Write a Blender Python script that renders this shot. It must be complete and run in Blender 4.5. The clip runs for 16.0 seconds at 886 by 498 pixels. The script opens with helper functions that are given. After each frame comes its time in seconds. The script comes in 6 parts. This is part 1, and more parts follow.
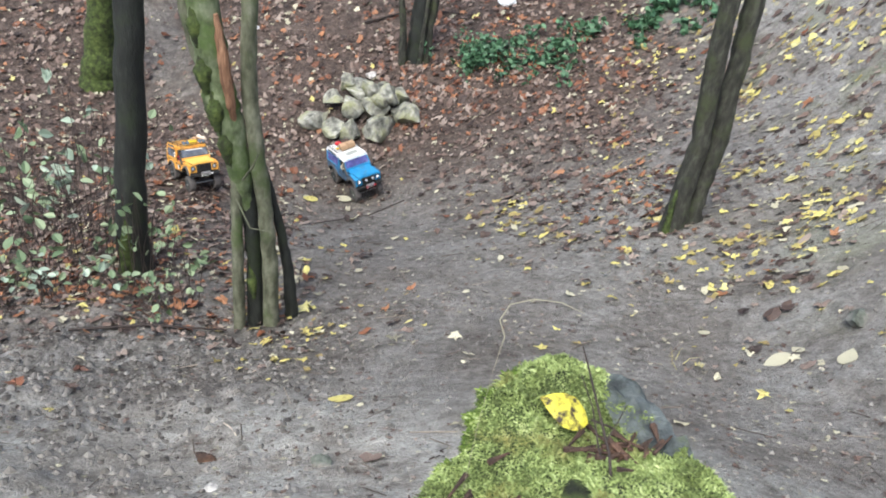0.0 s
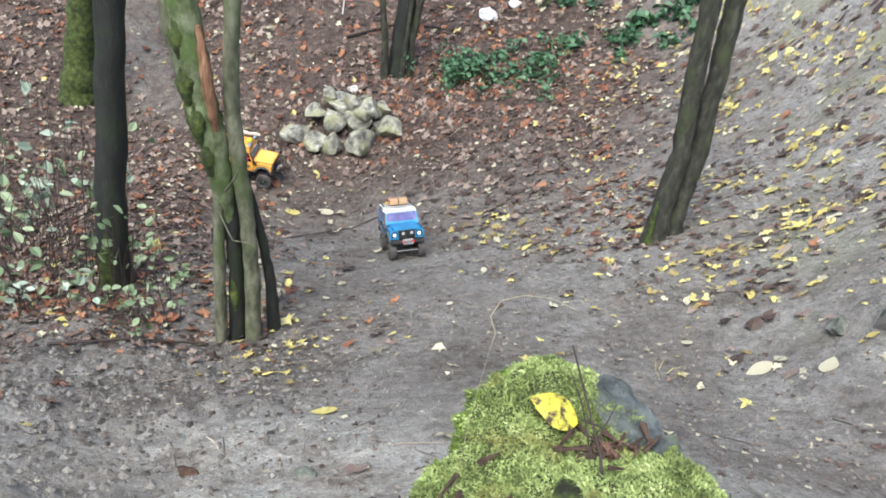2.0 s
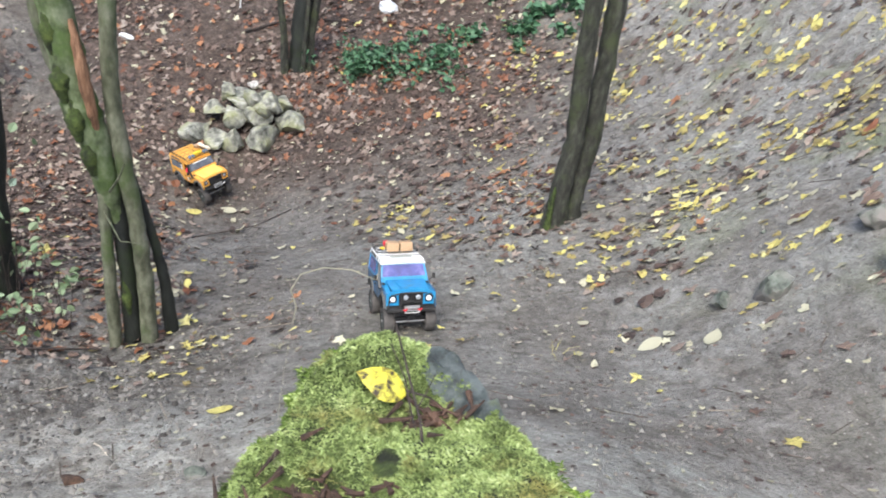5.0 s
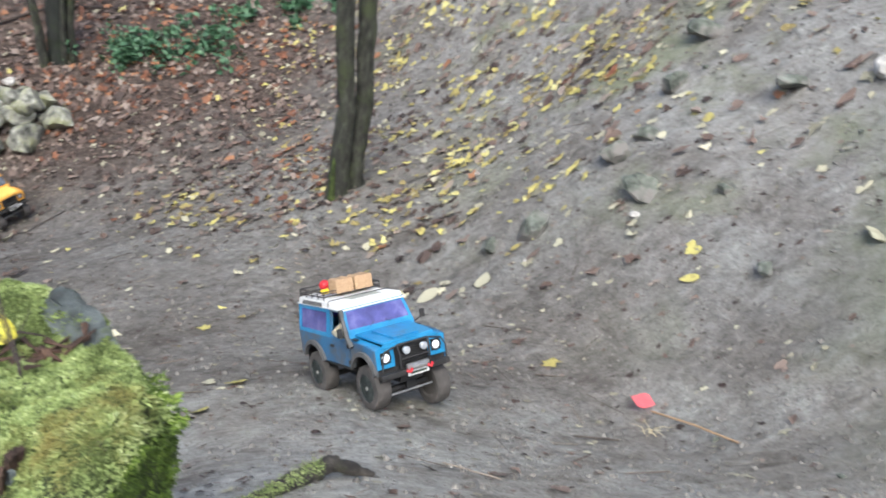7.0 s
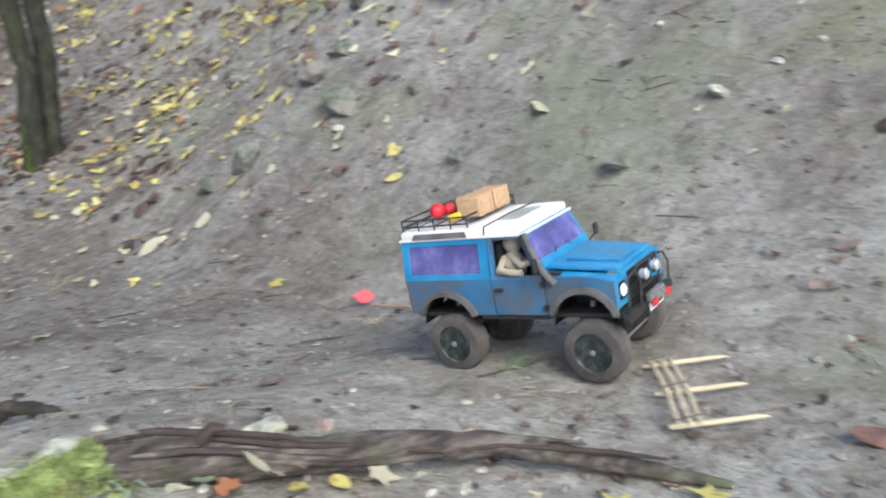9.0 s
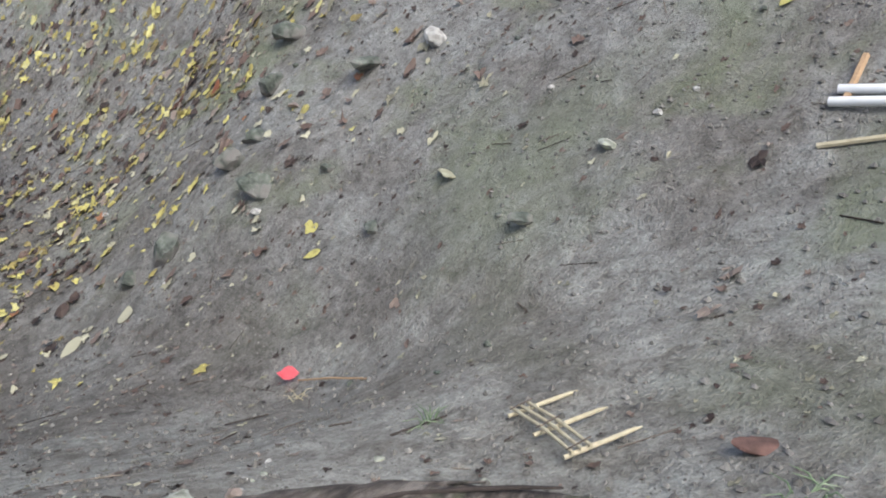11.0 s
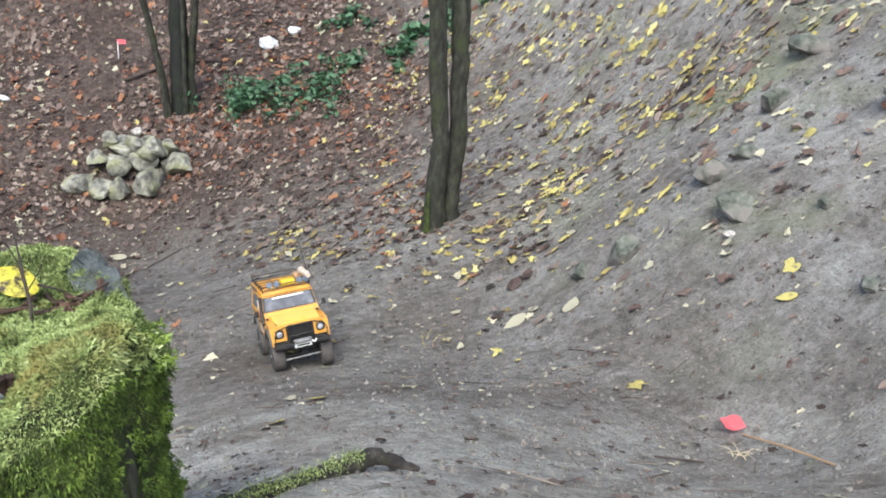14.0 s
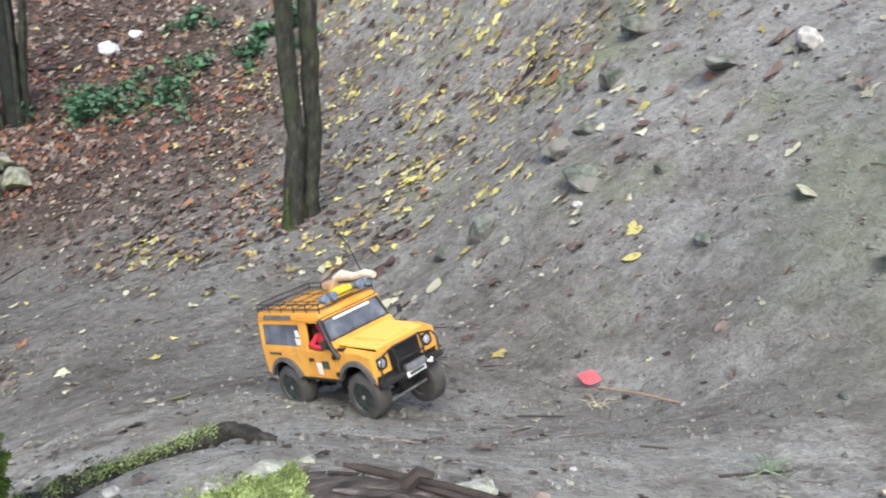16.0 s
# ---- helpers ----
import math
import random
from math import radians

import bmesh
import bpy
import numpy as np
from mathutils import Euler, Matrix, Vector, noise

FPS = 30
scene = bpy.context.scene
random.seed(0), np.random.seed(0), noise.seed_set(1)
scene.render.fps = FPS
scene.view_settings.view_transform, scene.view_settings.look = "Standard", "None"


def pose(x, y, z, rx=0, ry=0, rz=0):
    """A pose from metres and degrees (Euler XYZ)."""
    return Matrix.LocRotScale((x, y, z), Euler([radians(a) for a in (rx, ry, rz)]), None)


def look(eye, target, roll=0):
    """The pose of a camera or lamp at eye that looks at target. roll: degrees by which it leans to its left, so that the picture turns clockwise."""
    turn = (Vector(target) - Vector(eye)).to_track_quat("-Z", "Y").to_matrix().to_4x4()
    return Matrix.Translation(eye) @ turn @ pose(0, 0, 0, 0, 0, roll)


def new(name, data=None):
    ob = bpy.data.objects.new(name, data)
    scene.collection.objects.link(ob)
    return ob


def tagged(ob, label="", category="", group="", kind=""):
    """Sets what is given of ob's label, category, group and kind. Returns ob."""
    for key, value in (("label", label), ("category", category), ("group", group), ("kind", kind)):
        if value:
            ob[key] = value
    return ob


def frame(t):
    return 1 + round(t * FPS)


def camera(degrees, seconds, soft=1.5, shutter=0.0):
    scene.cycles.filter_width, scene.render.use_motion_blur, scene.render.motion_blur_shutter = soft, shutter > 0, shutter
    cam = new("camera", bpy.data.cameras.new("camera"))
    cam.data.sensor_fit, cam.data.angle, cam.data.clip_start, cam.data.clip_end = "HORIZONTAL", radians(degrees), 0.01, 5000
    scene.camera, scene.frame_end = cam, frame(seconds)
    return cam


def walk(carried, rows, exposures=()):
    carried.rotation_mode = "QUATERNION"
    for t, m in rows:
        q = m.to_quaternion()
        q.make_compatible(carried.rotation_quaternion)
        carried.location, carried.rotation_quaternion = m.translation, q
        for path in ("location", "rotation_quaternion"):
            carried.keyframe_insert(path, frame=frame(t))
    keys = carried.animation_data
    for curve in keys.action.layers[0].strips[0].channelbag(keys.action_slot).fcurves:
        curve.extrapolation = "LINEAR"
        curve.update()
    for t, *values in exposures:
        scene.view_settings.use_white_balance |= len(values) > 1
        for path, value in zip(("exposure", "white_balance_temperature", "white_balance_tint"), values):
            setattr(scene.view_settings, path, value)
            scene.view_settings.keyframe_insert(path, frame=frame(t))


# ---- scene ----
cam = camera(58.0, 16.0, soft=1.8, shutter=0.5)
PATH = [
    (0, (0.049, 0.408, 1.523), (0.049, 2.123, 0.495), 7.8),
    (0.5, (0.062, 0.4, 1.517), (0.089, 2.13, 0.514), 8.0),
    (1, (0.058, 0.398, 1.513), (0.108, 2.131, 0.515), 7.7),
    (1.5, (0.051, 0.402, 1.507), (0.101, 2.137, 0.513), 8.0),
    (2, (0.044, 0.402, 1.507), (0.084, 2.139, 0.516), 8.2),
    (2.5, (0.054, 0.399, 1.508), (0.108, 2.136, 0.518), 8.4),
    (3, (0.052, 0.392, 1.506), (0.103, 2.129, 0.518), 8.2),
    (3.2, (0.079, 0.403, 1.494), (0.131, 2.141, 0.506), 8.1),
    (5.3, (0.169, 0.373, 1.518), (0.444, 2.099, 0.545), 9.3),
    (5.5, (0.187, 0.365, 1.524), (0.485, 2.09, 0.557), 9.4),
    (6, (0.238, 0.345, 1.51), (0.604, 2.061, 0.549), 9.2),
    (6.5, (0.31, 0.325, 1.494), (0.78, 2.014, 0.532), 9.1),
    (7, (0.385, 0.271, 1.494), (1.036, 1.903, 0.539), 9.0),
    (7.5, (0.398, 0.219, 1.484), (1.16, 1.788, 0.506), 8.3),
    (8, (0.426, 0.166, 1.467), (1.309, 1.657, 0.469), 7.7),
    (8.5, (0.458, 0.146, 1.466), (1.421, 1.575, 0.453), 7.2),
    (9, (0.522, 0.088, 1.46), (1.656, 1.395, 0.457), 7.4),
    (9.2, (0.54, 0.056, 1.466), (1.743, 1.31, 0.477), 7.6),
    (11.3, (0.549, -0.026, 1.464), (1.832, 1.289, 0.674), 3.4),
    (11.5, (0.53, -0.002, 1.467), (1.73, 1.39, 0.678), 3.8),
    (12, (0.468, 0.102, 1.459), (1.34, 1.685, 0.603), 3.9),
    (12.5, (0.502, 0.204, 1.439), (0.978, 1.91, 0.511), 3.4),
    (13, (0.527, 0.224, 1.415), (0.905, 1.963, 0.502), 3.6),
    (13.5, (0.512, 0.214, 1.412), (0.888, 1.966, 0.523), 4.0),
    (14, (0.509, 0.207, 1.407), (0.884, 1.965, 0.53), 4.1),
    (14.5, (0.515, 0.195, 1.396), (0.888, 1.956, 0.525), 4.0),
    (15, (0.528, 0.188, 1.372), (0.978, 1.932, 0.503), 4.2),
    (15.5, (0.543, 0.173, 1.352), (1.116, 1.877, 0.476), 4.9),
    (16, (0.55, 0.152, 1.345), (1.232, 1.831, 0.498), 4.2),
]
walk(cam, [(t, look(eye, target, roll)) for t, eye, target, roll in PATH],
     exposures=[(0, 1.1), (0.5, 1.17), (3.2, 1.2), (5.5, 1.12), (7.0, 1.02), (8.5, 0.95), (9.2, 0.97), (11.3, 0.55), (12.0, 0.64), (12.5, 0.80), (13.0, 0.90), (14.0, 0.98), (16.0, 1.0)])

# ---------------------------------------------------------------- light: an overcast late-autumn day in a wood
world = bpy.data.worlds.new("overcast_sky")
scene.world = world
world.use_nodes = True
wn = world.node_tree.nodes
sky = wn.new("ShaderNodeTexSky")
sky.sky_type = "NISHITA"
sky.sun_disc = False
sky.sun_elevation, sky.sun_rotation = radians(57), radians(202)
sky.air_density, sky.dust_density, sky.ozone_density = 1.0, 4.0, 1.5
world.node_tree.links.new(sky.outputs[0], wn["Background"].inputs[0])
wn["Background"].inputs[1].default_value = 0.15

sun_data = bpy.data.lights.new("sun", "SUN")
sun_data.energy, sun_data.angle, sun_data.color = 1.5, radians(34), (0.96, 1.0, 0.93)
sun = new("sun", sun_data)
sun.matrix_world = look((-1.6, -3.0, 9), (0.6, 2.5, 0))
scene.view_settings.exposure = 0.95


# ---------------------------------------------------------------- materials
def ramp(nt, fac, stops):
    r = nt.nodes.new("ShaderNodeValToRGB")
    while len(r.color_ramp.elements) < len(stops):
        r.color_ramp.elements.new(0.5)
    for el, (p, c) in zip(r.color_ramp.elements, stops):
        el.position, el.color = p, (*c, 1)
    nt.links.new(fac, r.inputs[0])
    return r.outputs[0]


def math_node(nt, op, a, b=0.0, clamp=False):
    m = nt.nodes.new("ShaderNodeMath")
    m.operation, m.use_clamp = op, clamp
    for sock, v in zip(m.inputs, (a, b)):
        if hasattr(v, "links"):
            nt.links.new(v, sock)
        else:
            sock.default_value = v
    return m.outputs[0]


def noise_node(nt, scale, detail=5, rough=0.55, vec=None, distortion=0.0):
    n = nt.nodes.new("ShaderNodeTexNoise")
    n.inputs["Scale"].default_value, n.inputs["Detail"].default_value = scale, detail
    n.inputs["Roughness"].default_value, n.inputs["Distortion"].default_value = rough, distortion
    if vec is not None:
        nt.links.new(vec, n.inputs["Vector"])
    return n.outputs[0]


def mix_color(nt, fac, a, b, mode="MIX"):
    m = nt.nodes.new("ShaderNodeMix")
    m.data_type, m.blend_type = "RGBA", mode
    for sock, v in ((m.inputs[0], fac), (m.inputs[6], a), (m.inputs[7], b)):
        if hasattr(v, "links"):
            nt.links.new(v, sock)
        else:
            sock.default_value = (*v, 1) if isinstance(v, tuple) else v
    return m.outputs[2]


def mat(name, stops, scale=20.0, rough=0.8, metal=0.0, bump=0.2, bump_scale=80.0, by="noise", stretch=None, dirt=None, glow=None, coat=0.0):
    """A surface whose colour runs through the stops by noise, by loose piece ("island") or by object ("object")."""
    m = bpy.data.materials.new(name)
    m.use_nodes = True
    nt = m.node_tree
    b = nt.nodes["Principled BSDF"]
    tc = nt.nodes.new("ShaderNodeTexCoord")
    vec = tc.outputs["Object"]
    if stretch:
        mp = nt.nodes.new("ShaderNodeMapping")
        mp.inputs["Scale"].default_value = stretch
        nt.links.new(vec, mp.inputs["Vector"])
        vec = mp.outputs[0]
    grain = noise_node(nt, scale, 6, 0.6, vec)
    if by == "island":
        pick = nt.nodes.new("ShaderNodeNewGeometry").outputs["Random Per Island"]
        fac = math_node(nt, "ADD", math_node(nt, "MULTIPLY", pick, 0.85), math_node(nt, "MULTIPLY", grain, 0.15))
    elif by == "tuft":
        pick = nt.nodes.new("ShaderNodeNewGeometry").outputs["Random Per Island"]
        soft = ramp(nt, grain, [(0.26, (0, 0, 0)), (0.74, (1, 1, 1))])
        fac = math_node(nt, "ADD", math_node(nt, "MULTIPLY", pick, 0.32), math_node(nt, "MULTIPLY", soft, 0.60))
    elif by == "object":
        pick = nt.nodes.new("ShaderNodeObjectInfo").outputs["Random"]
        fac = math_node(nt, "ADD", math_node(nt, "MULTIPLY", pick, 0.5), math_node(nt, "MULTIPLY", grain, 0.5))
    else:
        fac = grain
    color = ramp(nt, fac, stops)
    if dirt:
        mask = ramp(nt, noise_node(nt, dirt[1], 6, 0.65, tc.outputs["Object"]), [(dirt[2], (0, 0, 0)), (dirt[2] + 0.16, (1, 1, 1))])
        color = mix_color(nt, mask, color, dirt[0])
    nt.links.new(color, b.inputs["Base Color"])
    r = math_node(nt, "ADD", math_node(nt, "MULTIPLY", grain, 0.25), rough - 0.12, True)
    nt.links.new(r, b.inputs["Roughness"])
    b.inputs["Metallic"].default_value = metal
    b.inputs["Coat Weight"].default_value = coat
    if bump:
        bn = nt.nodes.new("ShaderNodeBump")
        bn.inputs["Strength"].default_value, bn.inputs["Distance"].default_value = bump, 0.01
        nt.links.new(noise_node(nt, bump_scale, 6, 0.6, vec), bn.inputs["Height"])
        nt.links.new(bn.outputs[0], b.inputs["Normal"])
    if glow:
        b.inputs["Emission Color"].default_value = (*glow[0], 1)
        b.inputs["Emission Strength"].default_value = glow[1]
    return m


def ground_material():
    m = bpy.data.materials.new("woodland_soil")
    m.use_nodes = True
    nt = m.node_tree
    b = nt.nodes["Principled BSDF"]
    tc = nt.nodes.new("ShaderNodeTexCoord")
    v = tc.outputs["Object"]
    sep = nt.nodes.new("ShaderNodeSeparateXYZ")
    nt.links.new(v, sep.inputs[0])
    x, y = sep.outputs[0], sep.outputs[1]
    wob = math_node(nt, "MULTIPLY", math_node(nt, "SUBTRACT", noise_node(nt, 1.3, 4, 0.6, v), 0.5), 1.6)

    def step(s, lo, hi):
        return math_node(nt, "DIVIDE", math_node(nt, "SUBTRACT", math_node(nt, "ADD", s, wob), lo), hi - lo, True)

    big, mid, fine = noise_node(nt, 2.2, 6, 0.6, v), noise_node(nt, 26, 6, 0.7, v), noise_node(nt, 110, 5, 0.7, v)
    grain = math_node(nt, "ADD", math_node(nt, "MULTIPLY", mid, 0.5), math_node(nt, "MULTIPLY", fine, 0.5))
    clod = noise_node(nt, 8.5, 6, 0.72, v, 0.6)
    mud = ramp(nt, grain, [(0.36, (0.090, 0.087, 0.081)), (0.48, (0.172, 0.167, 0.157)), (0.62, (0.265, 0.26, 0.248))])
    slope = ramp(nt, grain, [(0.35, (0.130, 0.127, 0.121)), (0.47, (0.228, 0.225, 0.217)), (0.64, (0.345, 0.343, 0.334))])
    humus = ramp(nt, grain, [(0.36, (0.020, 0.015, 0.013)), (0.5, (0.075, 0.055, 0.046)), (0.62, (0.15, 0.12, 0.105))])
    chalky = ramp(nt, grain, [(0.35, (0.195, 0.19, 0.175)), (0.49, (0.37, 0.366, 0.342)), (0.64, (0.55, 0.555, 0.525))])
    color = mix_color(nt, step(x, 1.0, 2.7), mud, slope)
    near = math_node(nt, "SUBTRACT", 1.0, step(math_node(nt, "ADD", y, math_node(nt, "MULTIPLY", x, 0.5)), 1.95, 2.9))
    near = math_node(nt, "MULTIPLY", near, math_node(nt, "SUBTRACT", 1.0, math_node(nt, "MULTIPLY", step(x, 1.6, 2.4), 0.7)))
    near = math_node(nt, "MULTIPLY", near, math_node(nt, "ADD", 0.45, math_node(nt, "MULTIPLY", step(x, -1.1, -0.3), 0.55)))
    color = mix_color(nt, math_node(nt, "MULTIPLY", near, math_node(nt, "SUBTRACT", 0.92, math_node(nt, "MULTIPLY", step(x, 0.8, 1.5), 0.18))), color, chalky)
    litter = math_node(nt, "MULTIPLY", step(y, 5.2, 6.8), math_node(nt, "SUBTRACT", 1.0, step(x, 1.3, 2.6)))
    west = math_node(nt, "MULTIPLY", math_node(nt, "SUBTRACT", 1.0, step(x, -1.7, -0.9)), step(y, 3.0, 3.8))
    worn = math_node(nt, "ADD", math_node(nt, "ADD", x, 2.85), math_node(nt, "MULTIPLY", math_node(nt, "SUBTRACT", y, 7.8), 0.6))
    worn = math_node(nt, "SUBTRACT", 1.45, math_node(nt, "DIVIDE", math_node(nt, "ABSOLUTE", worn), 0.36), True)
    worn = math_node(nt, "MULTIPLY", worn, math_node(nt, "MULTIPLY", step(y, 6.6, 7.1), 0.62))
    color = mix_color(nt, math_node(nt, "MULTIPLY", math_node(nt, "MAXIMUM", litter, west), math_node(nt, "SUBTRACT", 1.0, worn)), color, humus)
    # dark crumbly earth of the bank under the trees
    bank = math_node(nt, "MULTIPLY", step(y, 2.5, 2.85), math_node(nt, "SUBTRACT", 1.0, math_node(nt, "MAXIMUM", step(y, 3.4, 3.9), step(x, -0.7, -0.1))))
    earth = ramp(nt, clod, [(0.36, (0.038, 0.034, 0.031)), (0.5, (0.125, 0.117, 0.109)), (0.64, (0.26, 0.252, 0.24))])
    color = mix_color(nt, math_node(nt, "MULTIPLY", bank, 0.85), color, earth)
    # brown damp patches and washed grey ones
    damp = ramp(nt, noise_node(nt, 1.5, 5, 0.65, v, 0.5), [(0.40, (0.83, 0.80, 0.775)), (0.52, (1.0, 0.995, 0.99)), (0.64, (1.10, 1.12, 1.12))])
    color = mix_color(nt, 1.0, color, damp, "MULTIPLY")
    smear = ramp(nt, clod, [(0.33, (0.58, 0.555, 0.535)), (0.45, (0.97, 0.965, 0.96)), (0.62, (1.14, 1.145, 1.145))])
    color = mix_color(nt, 1.0, color, smear, "MULTIPLY")
    tone = ramp(nt, math_node(nt, "ADD", math_node(nt, "MULTIPLY", noise_node(nt, 3.0, 4, 0.6, v), 0.4), math_node(nt, "MULTIPLY", noise_node(nt, 11.0, 5, 0.7, v), 0.6)), [(0.37, (0.72, 0.70, 0.68)), (0.5, (0.98, 0.98, 0.975)), (0.63, (1.18, 1.18, 1.175))])
    color = mix_color(nt, 1.0, color, tone, "MULTIPLY")
    algae = ramp(nt, noise_node(nt, 1.9, 5, 0.6, v, 0.3), [(0.50, (0, 0, 0)), (0.66, (0.6, 0.6, 0.6))])
    algae = math_node(nt, "MULTIPLY", algae, step(x, 1.6, 2.4))
    dx, dy = math_node(nt, "SUBTRACT", x, 2.62), math_node(nt, "SUBTRACT", y, 1.62)
    bloom = math_node(nt, "SQRT", math_node(nt, "ADD", math_node(nt, "MULTIPLY", dx, dx), math_node(nt, "MULTIPLY", dy, dy)))
    bloom = math_node(nt, "SUBTRACT", 1.0, math_node(nt, "DIVIDE", math_node(nt, "ADD", bloom, math_node(nt, "MULTIPLY", wob, 0.7)), 0.42), True)
    algae = math_node(nt, "MAXIMUM", algae, math_node(nt, "MULTIPLY", bloom, 0.7))
    color = mix_color(nt, algae, color, (0.185, 0.215, 0.12))
    vo = nt.nodes.new("ShaderNodeTexVoronoi")
    vo.inputs["Scale"].default_value, vo.inputs["Randomness"].default_value = 34, 1
    nt.links.new(v, vo.inputs["Vector"])
    speck = ramp(nt, vo.outputs["Distance"], [(0.10, (1, 1, 1)), (0.16, (0, 0, 0))])
    speck = math_node(nt, "MULTIPLY", speck, ramp(nt, noise_node(nt, 3.1, 3, 0.5, v), [(0.5, (0, 0, 0)), (0.62, (0.9, 0.9, 0.9))]))
    color = mix_color(nt, speck, color, (0.42, 0.40, 0.37))
    pits = ramp(nt, noise_node(nt, 60, 5, 0.75, v), [(0.33, (0.55, 0.55, 0.55)), (0.42, (0, 0, 0))])
    color = mix_color(nt, pits, color, (0.04, 0.03, 0.026))
    nt.links.new(color, b.inputs["Base Color"])
    nt.links.new(math_node(nt, "ADD", math_node(nt, "MULTIPLY", big, 0.5), 0.48, True), b.inputs["Roughness"])
    b.inputs["Specular IOR Level"].default_value = 0.3
    bn = nt.nodes.new("ShaderNodeBump")
    bn.inputs["Strength"].default_value, bn.inputs["Distance"].default_value = 1.0, 0.022
    nt.links.new(math_node(nt, "ADD", math_node(nt, "ADD", grain, math_node(nt, "MULTIPLY", clod, 1.1)), math_node(nt, "MULTIPLY", speck, 0.2)), bn.inputs["Height"])
    nt.links.new(bn.outputs[0], b.inputs["Normal"])
    return m


def glass_material(name, tint, rough=0.12, alpha=0.55):
    m = mat(name, [(0.34, tuple(0.7 * c for c in tint)), (0.5, tint), (0.68, tuple(0.08 + 1.2 * c for c in tint))], 16, rough, 0, 0.03, 60)
    m.node_tree.nodes["Principled BSDF"].inputs["Transmission Weight"].default_value = alpha
    return m


SOIL = ground_material()
BARK_GREY = mat("grey_green_bark", [(0.35, (0.009, 0.0095, 0.0075)), (0.5, (0.027, 0.0285, 0.022)), (0.66, (0.064, 0.067, 0.052))], 20, 0.85, 0, 0.5, 55, stretch=(1.7, 1.7, 0.6), dirt=((0.04, 0.05, 0.022), 6, 0.50))
BARK_OLIVE = mat("olive_mossy_bark", [(0.35, (0.045, 0.050, 0.030)), (0.5, (0.105, 0.112, 0.074)), (0.66, (0.185, 0.192, 0.142))], 14, 0.85, 0, 0.4, 50, stretch=(1.5, 1.5, 0.7), dirt=((0.055, 0.085, 0.026), 5, 0.52))
BARK_BLACK = mat("wet_black_bark", [(0.3, (0.005, 0.006, 0.0055)), (0.55, (0.013, 0.016, 0.014)), (0.75, (0.032, 0.037, 0.032))], 20, 0.75, 0, 0.6, 50, stretch=(1.7, 1.7, 0.6), dirt=((0.016, 0.026, 0.010), 4, 0.52))
BARK_MOSS = mat("green_moss_bark", [(0.35, (0.012, 0.017, 0.005)), (0.5, (0.036, 0.056, 0.012)), (0.66, (0.085, 0.115, 0.028))], 26, 0.95, 0, 0.8, 60)
BARE_WOOD = mat("torn_orange_wood", [(0.32, (0.07, 0.035, 0.02)), (0.5, (0.22, 0.115, 0.065)), (0.66, (0.36, 0.21, 0.13))], 22, 0.85, 0, 0.7, 60, stretch=(4, 4, 0.35))
BRANCH_BARK = mat("dark_wet_branch_bark", [(0.36, (0.010, 0.009, 0.008)), (0.5, (0.036, 0.031, 0.028)), (0.64, (0.088, 0.080, 0.070))], 26, 0.8, 0, 1.0, 60, stretch=(1, 1, 1.5), dirt=((0.062, 0.075, 0.03), 8, 0.56))
LOG_BARK = mat("damp_log_bark", [(0.36, (0.018, 0.015, 0.014)), (0.5, (0.072, 0.060, 0.054)), (0.64, (0.165, 0.148, 0.135))], 24, 0.8, 0, 1.0, 55, stretch=(0.5, 2, 2), dirt=((0.10, 0.115, 0.065), 6, 0.54))
MOSS = mat("bright_moss", [(0.12, (0.05, 0.062, 0.022)), (0.36, (0.15, 0.205, 0.062)), (0.58, (0.31, 0.40, 0.145)), (0.85, (0.58, 0.66, 0.34))], 28, 0.85, 0, 0, by="tuft", dirt=((0.23, 0.205, 0.062), 9, 0.53))
# deeper green, darker copy of the bright moss: flank shade put into the colour
MOSS_SHADED = mat("shaded_green_moss", [(0.15, (0.018, 0.028, 0.006)), (0.4, (0.060, 0.105, 0.014)), (0.62, (0.135, 0.215, 0.030)), (0.88, (0.28, 0.36, 0.085))], 28, 0.85, 0, 0, by="tuft")
BARK_CLUMP = mat("green_mottled_bark", [(0.36, (0.040, 0.055, 0.025)), (0.5, (0.105, 0.135, 0.066)), (0.64, (0.185, 0.215, 0.135))], 16, 0.9, 0, 0.5, 50, stretch=(1.2, 1.2, 0.8), dirt=((0.06, 0.105, 0.022), 6, 0.48))
MOSS_BED = mat("moss_bed", [(0.35, (0.012, 0.016, 0.006)), (0.5, (0.042, 0.062, 0.015)), (0.66, (0.10, 0.135, 0.035))], 25, 0.95, 0, 1.0, 110)
SLATE_WOOD = mat("blue_grey_dead_wood", [(0.35, (0.07, 0.085, 0.088)), (0.6, (0.20, 0.235, 0.24))], 34, 0.75, 0, 0.6, 80, dirt=((0.13, 0.165, 0.065), 20, 0.53))
ROT_WOOD = mat("rotten_wood", [(0.3, (0.018, 0.012, 0.009)), (0.55, (0.075, 0.043, 0.030)), (0.75, (0.21, 0.12, 0.08))], 30, 0.9, 0, 0.8, 70)
ROCK_GREY = mat("lichen_limestone", [(0.36, (0.06, 0.062, 0.052)), (0.5, (0.22, 0.222, 0.192)), (0.64, (0.47, 0.47, 0.425))], 10, 0.9, 0, 1.0, 26, by="noise", dirt=((0.225, 0.235, 0.13), 6, 0.47))
BEIGE_STONE = mat("pale_beige_stone", [(0.35, (0.24, 0.235, 0.165)), (0.6, (0.38, 0.37, 0.27))], 25, 0.9, 0, 0.5, 60)
